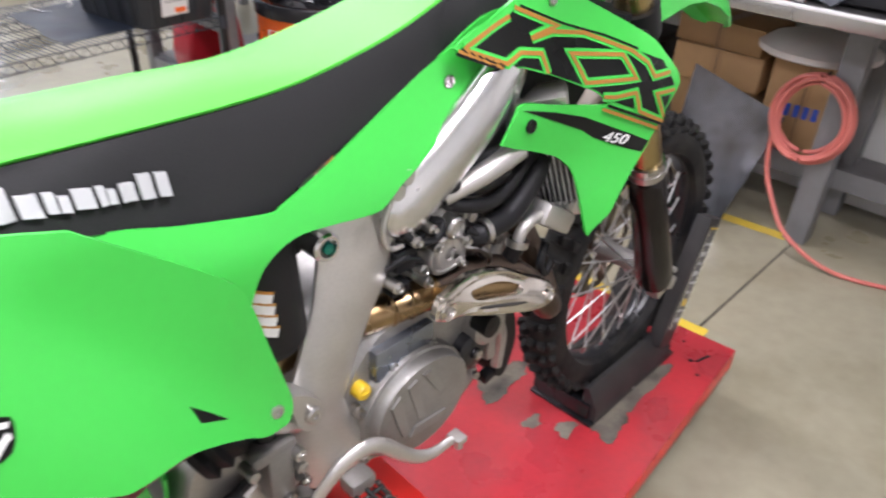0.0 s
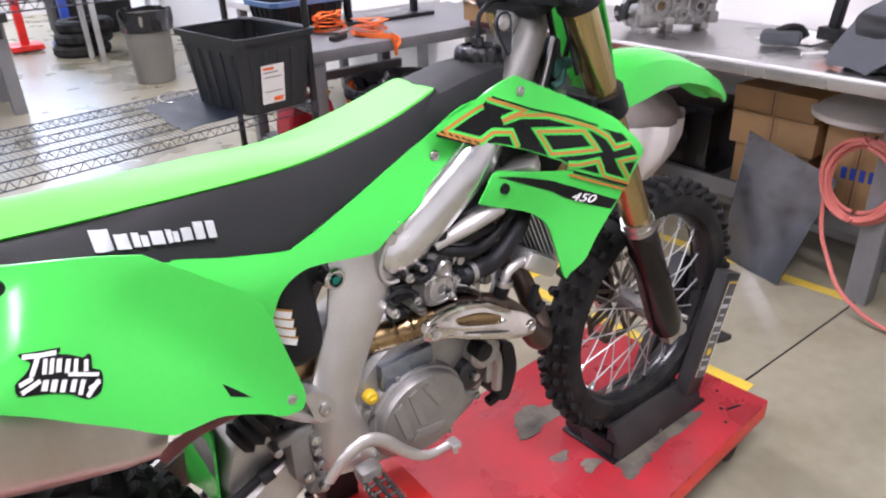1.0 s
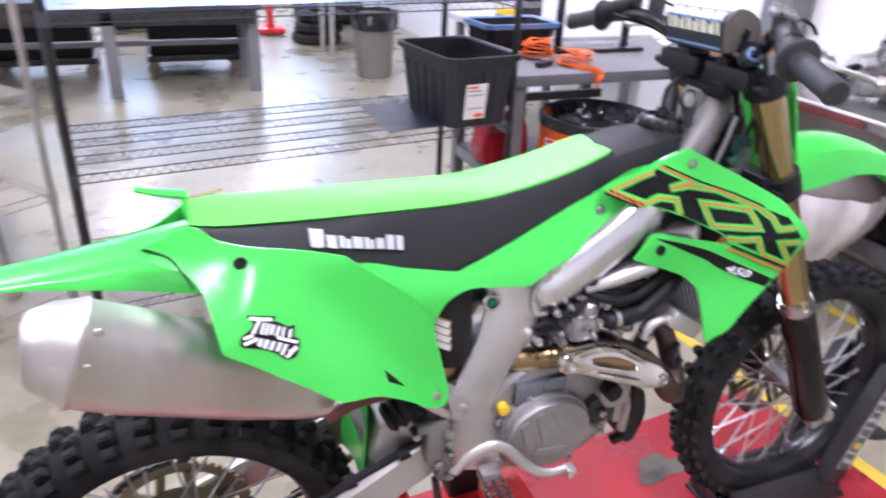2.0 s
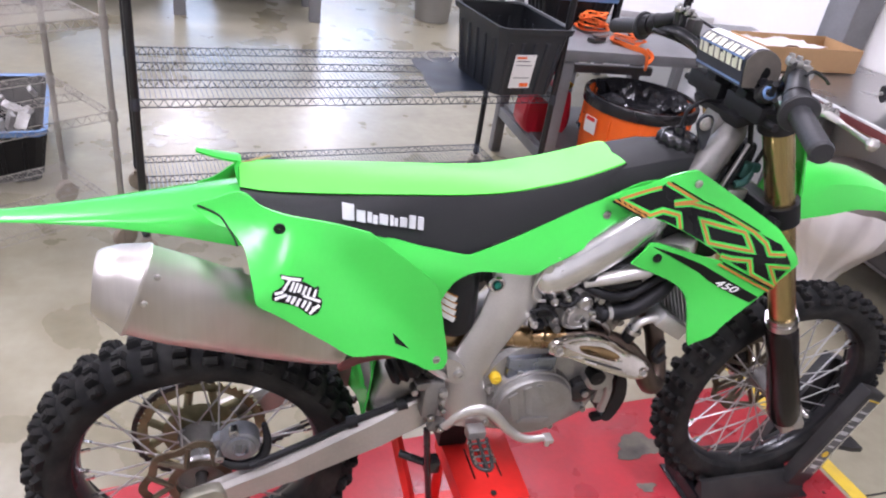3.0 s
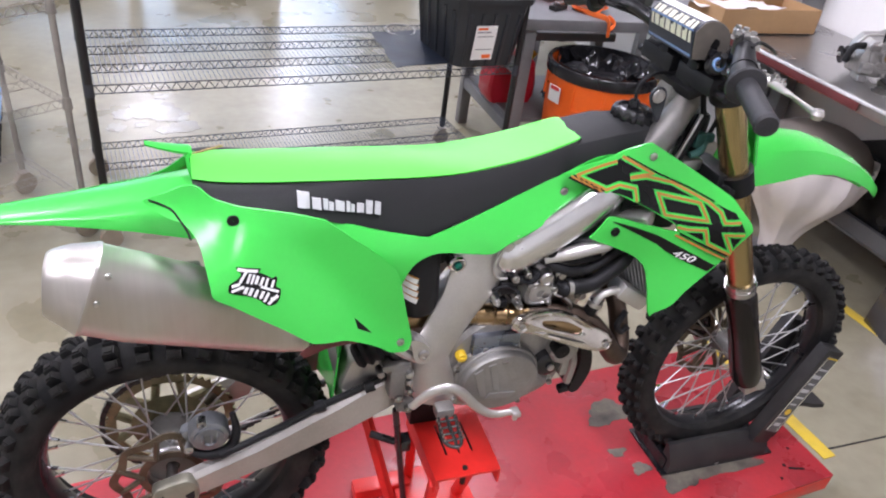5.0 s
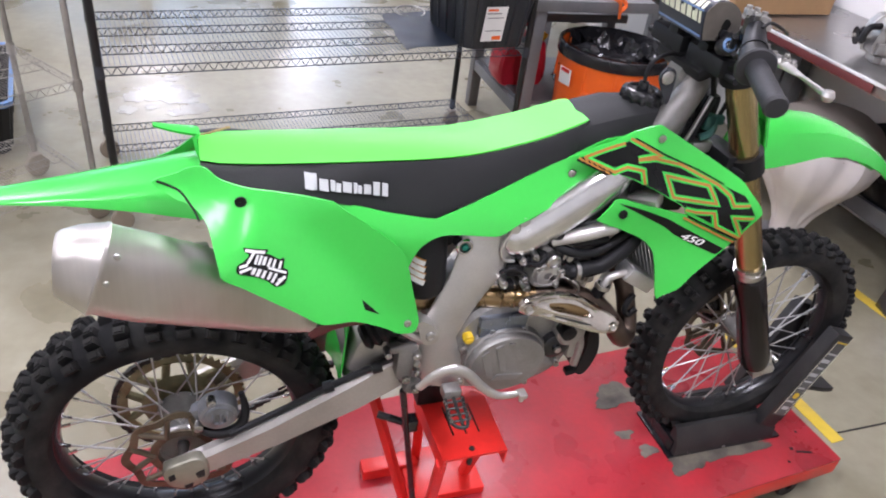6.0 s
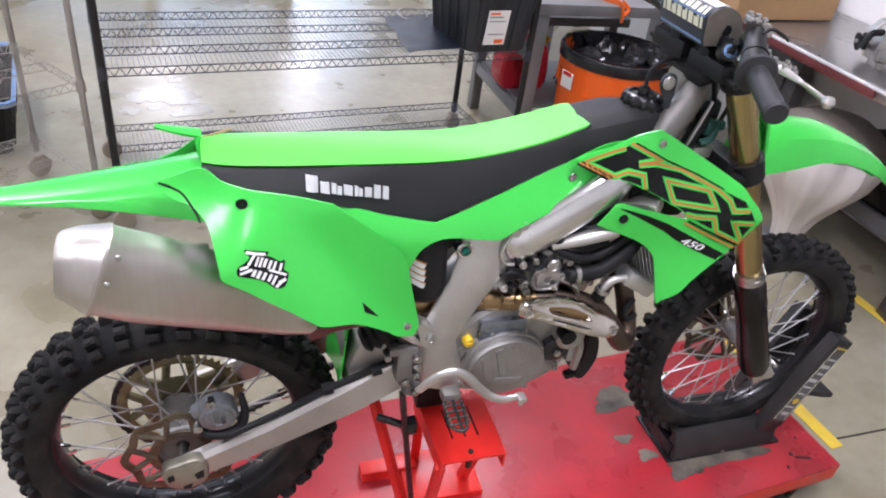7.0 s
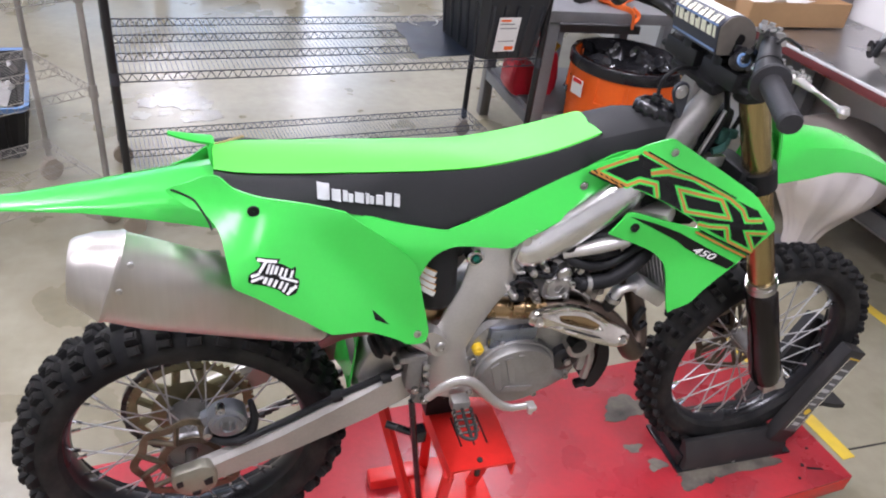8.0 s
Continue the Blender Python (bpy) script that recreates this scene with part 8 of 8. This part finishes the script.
for x, z, r, deep in ((-0.10, 0.115, 0.070, 0.030), (0.085, 0.105, 0.056, 0.036), (0.005, 0.075, 0.034, 0.042), (-0.01, 0.165, 0.030, 0.030)):
    face = Matrix.Translation((x, -0.080, z)) @ across
    part("bearing_boss", lathe(bmesh.new(), [(r, -0.02), (r, deep * 0.55), (r * 0.94, deep * 0.62), (r * 0.82, deep * 0.62), (r * 0.78, deep * 0.2), (r * 0.46, deep * 0.15), (r * 0.42, deep), (r * 0.30, deep), (r * 0.28, deep * 0.3), (0.001, deep * 0.3)], 28, face), rnd.choice((ENGINE, ALLOY)), eng, "round ribbed bearing boss")
    part("bore", lathe(bmesh.new(), [(r * 0.27, deep * 0.34), (0.0005, deep * 0.36)], 16, face), BRONZE if r > 0.06 else DARK_METAL, eng, "dark open bore")
    n = 6 if r > 0.05 else 3
    for k in range(n):
        a = 2 * math.pi * k / n + x * 9
        part("web", box(bmesh.new(), (r * 0.62, 0, 0), (r * 0.36, deep * 0.55, 0.006), Matrix.Translation((x, -0.080 - deep * 0.25, z)) @ Matrix.Rotation(a, 4, "Y"), bevel=0.0015), ENGINE, eng)
        part("case_bolt", lathe(bmesh.new(), [(0.010, -0.01), (0.010, 0.012), (0.006, 0.013), (0.006, 0.020), (0.0005, 0.020)], 10, Matrix.Translation((x + r * 1.12 * math.cos(a + 0.5), -0.083, z + r * 1.12 * math.sin(a + 0.5))) @ across), rnd.choice((STEEL, ENGINE)), eng)
for x, z, w, h, d in ((-0.17, 0.06, 0.05, 0.045, 0.03), (0.155, 0.055, 0.045, 0.05, 0.035), (0.04, 0.145, 0.05, 0.03, 0.025), (-0.055, 0.05, 0.04, 0.03, 0.035), (0.15, 0.125, 0.035, 0.03, 0.03), (-0.165, 0.145, 0.04, 0.025, 0.025)):
    part("cast_lug", box(bmesh.new(), (x, -0.085 - d / 2, z), (w, d, h), Matrix(), bevel=0.008), rnd.choice((ENGINE, ALLOY, CAST_GREY)), eng)
deck = Matrix.Translation((0.0, 0, 0.20)) @ Matrix.Rotation(radians(7), 4, "Y")
part("cylinder_deck", lathe(bmesh.new(), [(0.052, 0.0), (0.080, 0.0), (0.084, 0.012), (0.084, 0.05), (0.078, 0.058), (0.052, 0.058), (0.050, 0.03)], 32, deck, closed=True), ALLOY, eng, "machined cylinder spigot")
for k in range(6):
    part("fin", lathe(bmesh.new(), [(0.082, 0.006 + 0.009 * k), (0.100, 0.008 + 0.009 * k), (0.100, 0.010 + 0.009 * k), (0.082, 0.012 + 0.009 * k)], 32, deck, closed=True), ENGINE, eng)
for sx in (-1, 1):
    for sy in (-1, 1):
        part("stud", rod(bmesh.new(), deck @ Vector((sx * 0.062, sy * 0.062, 0.03)), deck @ Vector((sx * 0.062, sy * 0.062, 0.13)), 0.005, seg=8), STEEL, eng, "bare steel stud")
for pts, r, mt in (([(-0.19, -0.05, 0.14), (-0.24, -0.07, 0.13), (-0.26, -0.08, 0.07)], 0.014, BLACK), ([(0.17, -0.05, 0.13), (0.215, -0.06, 0.14), (0.24, -0.06, 0.135)], 0.017, BLACK), ([(-0.08, -0.09, 0.19), (-0.04, -0.12, 0.235), (0.03, -0.11, 0.225)], 0.008, STEEL), ([(0.10, -0.09, 0.16), (0.14, -0.11, 0.19), (0.18, -0.08, 0.17)], 0.007, DARK_METAL), ([(-0.14, -0.09, 0.17), (-0.15, -0.10, 0.22), (-0.13, -0.07, 0.25), (-0.10, -0.07, 0.23)], 0.005, BLACK)):
    part("fitting", tube(bmesh.new(), pts, r, 10), mt, eng, "pipe or hose fitting")
part("pulley", lathe(bmesh.new(), [(0.010, -0.016), (0.036, -0.016), (0.036, -0.010), (0.024, -0.006), (0.024, 0.006), (0.036, 0.010), (0.036, 0.016), (0.010, 0.016)], 24, Matrix.Translation((-0.245, -0.02, 0.085)) @ Matrix.Rotation(radians(80), 4, "Y"), closed=True), BLACK, eng, "black pulley")
part("shaft", rod(bmesh.new(), (-0.27, -0.016, 0.083), (-0.18, -0.028, 0.087), 0.009, seg=12), STEEL, eng)

# pouch, pen, paper, drill and tool bag
pouch = thing("tool_pouch", "dark blue zip pouch lying on the bench", "pouch", (2.98, 0.52, 0.756), turn=20)
part("body", box(bmesh.new(), (0, 0, 0.028), (0.10, 0.15, 0.055), bevel=0.022), CLOTH, pouch)
part("flap", tube(bmesh.new(), [(0.04, -0.085, 0.03), (0.03, -0.06, 0.062), (0.01, -0.02, 0.066), (0.0, 0.02, 0.05)], 0.015, 8), BLACK, pouch)
pen = rod(bmesh.new(), (2.84, 0.36, 0.762), (2.93, 0.30, 0.762), 0.006, seg=10)
tagged(part("marker_pen", pen, WHITE_INK), "white marker pen lying on the bench", "pen")
tagged(part("paper_sheet", box(bmesh.new(), (3.20, 0.55, 0.7545), (0.30, 0.24, 0.002), Matrix()), PAPER), "white paper sheet lying on the bench", "paper")
drill = thing("cordless_drill", "black and orange cordless drill standing on the bench", "drill", (3.20, 0.42, 0.756), turn=70)
part("battery", box(bmesh.new(), (0, 0, 0.025), (0.11, 0.07, 0.05), bevel=0.008), BLACK, drill)
part("grip", box(bmesh.new(), (0.01, 0, 0.11), (0.045, 0.035, 0.13), Matrix.Rotation(radians(-8), 4, "Y"), bevel=0.012), BLACK, drill)
part("motor_body", lathe(bmesh.new(), [(0.001, -0.07), (0.028, -0.07), (0.034, -0.05), (0.034, 0.05), (0.026, 0.07), (0.001, 0.07)], 20, Matrix.Translation((0, 0, 0.20)) @ Matrix.Rotation(radians(90), 4, "Y")), ORANGE, drill, "orange motor housing")
part("chuck", rod(bmesh.new(), (0.07, 0, 0.20), (0.13, 0, 0.20), 0.020, 0.014, seg=16), BLACK, drill)
bag = thing("tool_bag", "open black tool bag with grey flap and orange lining", "tool bag", (2.90, -0.10, 0.752))
bm = bmesh.new()
loft(bm, [[(p.x, y, p.y) for p in smooth_outline([(-0.15 * k, 0.0), (0.16 * k, 0.0), (0.17 * k, 0.10), (0.15 * k, 0.19), (-0.12 * k, 0.17), (-0.16 * k, 0.08)], 4)] for y, k in ((-0.24, 0.85), (-0.20, 1.0), (0.18, 1.0), (0.25, 0.9), (0.28, 0.7))])
part("body", bm, BLACK, bag, "black bag body")
flap = []
for i in range(11):
    u = i / 10
    a = Vector((-0.175, 0.335 - 0.03 * (i == 0), 0.006)).lerp(Vector((0.03, 0.22, 0.235)), u) + Vector((-0.035, 0, 0.03)) * math.sin(math.pi * u)
    b = Vector((-0.215, 0.165, 0.004)).lerp(Vector((0.0, -0.22, 0.225)), u) + Vector((-0.035, 0, 0.03)) * math.sin(math.pi * u)
    flap.append([a.lerp(b, v / 8) + Vector((0, 0, 0.012 * math.sin(math.pi * v / 8) + 0.006 * noise.noise(Vector((i * 0.7, v * 0.6, 3))))) for v in range(9)])
part("flap", thicken(loft(bmesh.new(), flap, closed=False), 0.010), CLOTH, bag, "stiff grey cloth flap hanging open")
part("lining", thicken(loft(bmesh.new(), [[row[-1] + Vector((0.010, -0.012, -0.004)), row[-1] + Vector((0.03, -0.055, -0.02))] for row in flap[4:]], closed=False), 0.006), ORANGE, bag, "orange lining")
part("strap", tube(bmesh.new(), [(0.0, 0.12, 0.22), (0.03, 0.06, 0.275), (0.05, -0.03, 0.28), (0.05, -0.12, 0.21)], 0.012, 8, flat=0.4), BLACK, bag)


# cardboard boxes on the bench's lower shelf
def carton(label, at, size, turn=0.0):
    t = thing("cardboard_box", label, "cardboard box", at, group="boxes under the bench", turn=turn)
    w, d, h = size
    part("carton", box(bmesh.new(), (0, 0, h / 2), size, bevel=0.004), CARD, t)
    part("tape", box(bmesh.new(), (0, 0, h / 2), (w + 0.002, 0.045, h + 0.002)), CARD_EDGE, t, "brown packing tape")
    part("flap_seam", box(bmesh.new(), (-w / 2, 0, h * 0.5), (0.003, 0.004, h * 0.98)), DARK_METAL, t)
    return t


SHELF_Z = 0.0615
carton("plain brown cardboard box stacked under the bench", (3.27, 0.56, SHELF_Z), (0.26, 0.34, 0.22))
carton("brown cardboard box under the bench", (3.25, 0.56, SHELF_Z + 0.221), (0.28, 0.38, 0.145), 2)
carton("brown cardboard box on top of another under the bench", (3.26, 0.57, SHELF_Z + 0.367), (0.27, 0.38, 0.105), -3)
tall = carton("tall brown cardboard box with dark print", (3.26, 0.20, SHELF_Z), (0.27, 0.28, 0.415), 6)
for k in range(4):
    part("print_bar", box(bmesh.new(), (-0.1375, -0.06 + 0.035 * k, 0.20), (0.001, 0.022, 0.05)), BLUE_INK, tall, "dark printed bar")
lid = thing("foam_disc", "off-white foam disc resting on the cardboard box", "foam pad", (3.20, 0.20, SHELF_Z + 0.417))
bm = lathe(bmesh.new(), [(0.001, 0.0), (0.212, 0.0), (0.225, 0.008), (0.226, 0.030), (0.20, 0.048), (0.10, 0.075), (0.001, 0.085)], 40)
part("pad", bm, BAG_WHITE, lid)
bx = thing("black_crate", "open black plastic crate under the bench", "crate", (3.25, 1.02, SHELF_Z))
part("body", box(bmesh.new(), (0, 0, 0.17), (0.28, 0.34, 0.34), bevel=0.01), GLOSS_BLACK, bx)
part("rim", box(bmesh.new(), (0, 0, 0.335), (0.29, 0.36, 0.025), bevel=0.006), BLACK, bx)

# dark steel sheet leaning on the bench
a, b, c, d = Vector((2.81, 0.265, FLOOR)), Vector((2.88, 0.575, FLOOR)), Vector((2.965, 0.575, 0.395)), Vector((2.98, 0.185, 0.275))
bm = bmesh.new()
rows = [[a.lerp(b, u).lerp(d.lerp(c, u), v) for u in [i / 8 for i in range(9)]] for v in [i / 8 for i in range(9)]]
loft(bm, [[p + Vector((0.004 * math.sin(i * 0.7), 0, 0)) if 0 < j < 8 else p for i, p in enumerate(r)] for j, r in enumerate(rows)], closed=False)
tagged(part("steel_sheet", thicken(bm, 0.004), SHEET), "scuffed dark steel sheet leaning under the bench", "steel sheet")

# coiled red hose hung on the bench leg
hose = thing("air_hose", "coiled dull red rubber air hose hung on the bench leg", "hose", (2.895, 0.06, 0.34))
pts = []
rnd = random.Random(2)
for k in range(64):
    t = k / 63 * 2 * math.pi * 5
    rr = 0.135 + 0.014 * math.sin(t * 0.37) + rnd.uniform(-0.003, 0.003)
    pts.append((-0.03 + 0.012 * math.sin(t * 0.21) - 0.004 * (k / 12), rr * 0.92 * math.sin(t), rr * 1.08 * math.cos(t) - 0.01 * math.sin(t * 0.5)))
part("coil", tube(bmesh.new(), pts, 0.0085, 8, 3), HOSE, hose)
part("tail", tube(bmesh.new(), [(-0.04, 0.12, 0.03), (-0.05, 0.10, -0.20), (-0.08, 0.03, -0.33), (-0.13, -0.07, -0.42), (-0.13, -0.25, -0.49), (-0.05, -0.5, -0.498), (0.1, -0.9, -0.498)], 0.0085, 8, 6), HOSE, hose, "trailing hose end")
part("hook", tube(bmesh.new(), [(0.01, 0.0, 0.16), (-0.03, 0.0, 0.13), (-0.06, 0.0, 0.15)], 0.006, 8), DARK_METAL, hose, "dark hook")

# wall sign: plain shapes, no lettering
sign = thing("wall_sign", "white sign with blue blocks over a black strip", "sign", (EAST - 0.004, 2.62, 1.30))
part("board", box(bmesh.new(), (0, 0, 0), (0.006, 0.52, 0.46), bevel=0.001), BLUE_INK, sign)
part("ground", box(bmesh.new(), (-0.004, 0, 0.05), (0.004, 0.49, 0.33)), WHITE_INK, sign)
for y in (-0.12, 0.12):
    part("block", box(bmesh.new(), (-0.007, y, 0.05), (0.003, 0.19, 0.27), bevel=0.001), BLUE_INK, sign, "blue block")
    for z in (0.11, -0.01):
        part("inset", box(bmesh.new(), (-0.0095, y + 0.01, z), (0.002, 0.09, 0.055)), WHITE_INK, sign, "white inset")
part("strip", box(bmesh.new(), (-0.005, 0, -0.17), (0.004, 0.51, 0.085)), BLACK_INK, sign, "black strip")
for k in range(11):
    part("strip_bar", box(bmesh.new(), (-0.0078, -0.215 + 0.043 * k, -0.17), (0.002, 0.028, 0.045)), WHITE_INK, sign)
bm = tube(bmesh.new(), [(3.36, 3.5, 0.70), (3.37, 3.55, 1.0), (3.39, 3.75, 1.3), (3.40, 3.9, 1.9)], 0.008, 8)
tagged(part("power_cable", bm, BLACK), "black cable hanging down the white wall", "cable")
for x, y, h, mt, lab in ((2.6, 4.2, 0.26, PAPER, "white carton on the far table"), (2.75, 3.9, 0.22, GLOSS_BLACK, "black carton on the far table"), (2.5, 3.75, 0.12, YELLOW, "small yellow carton on the far table")):
    c = thing("parts_carton", lab, "box", (x, y, 0.66), turn=12)
    part("carton", box(bmesh.new(), (0, 0, h / 2), (0.14, 0.12, h), bevel=0.004), mt, c)
    part("band", box(bmesh.new(), (0, 0, h * 0.6), (0.142, 0.122, h * 0.2)), TEAL if mt == PAPER else STEEL_GREY, c)
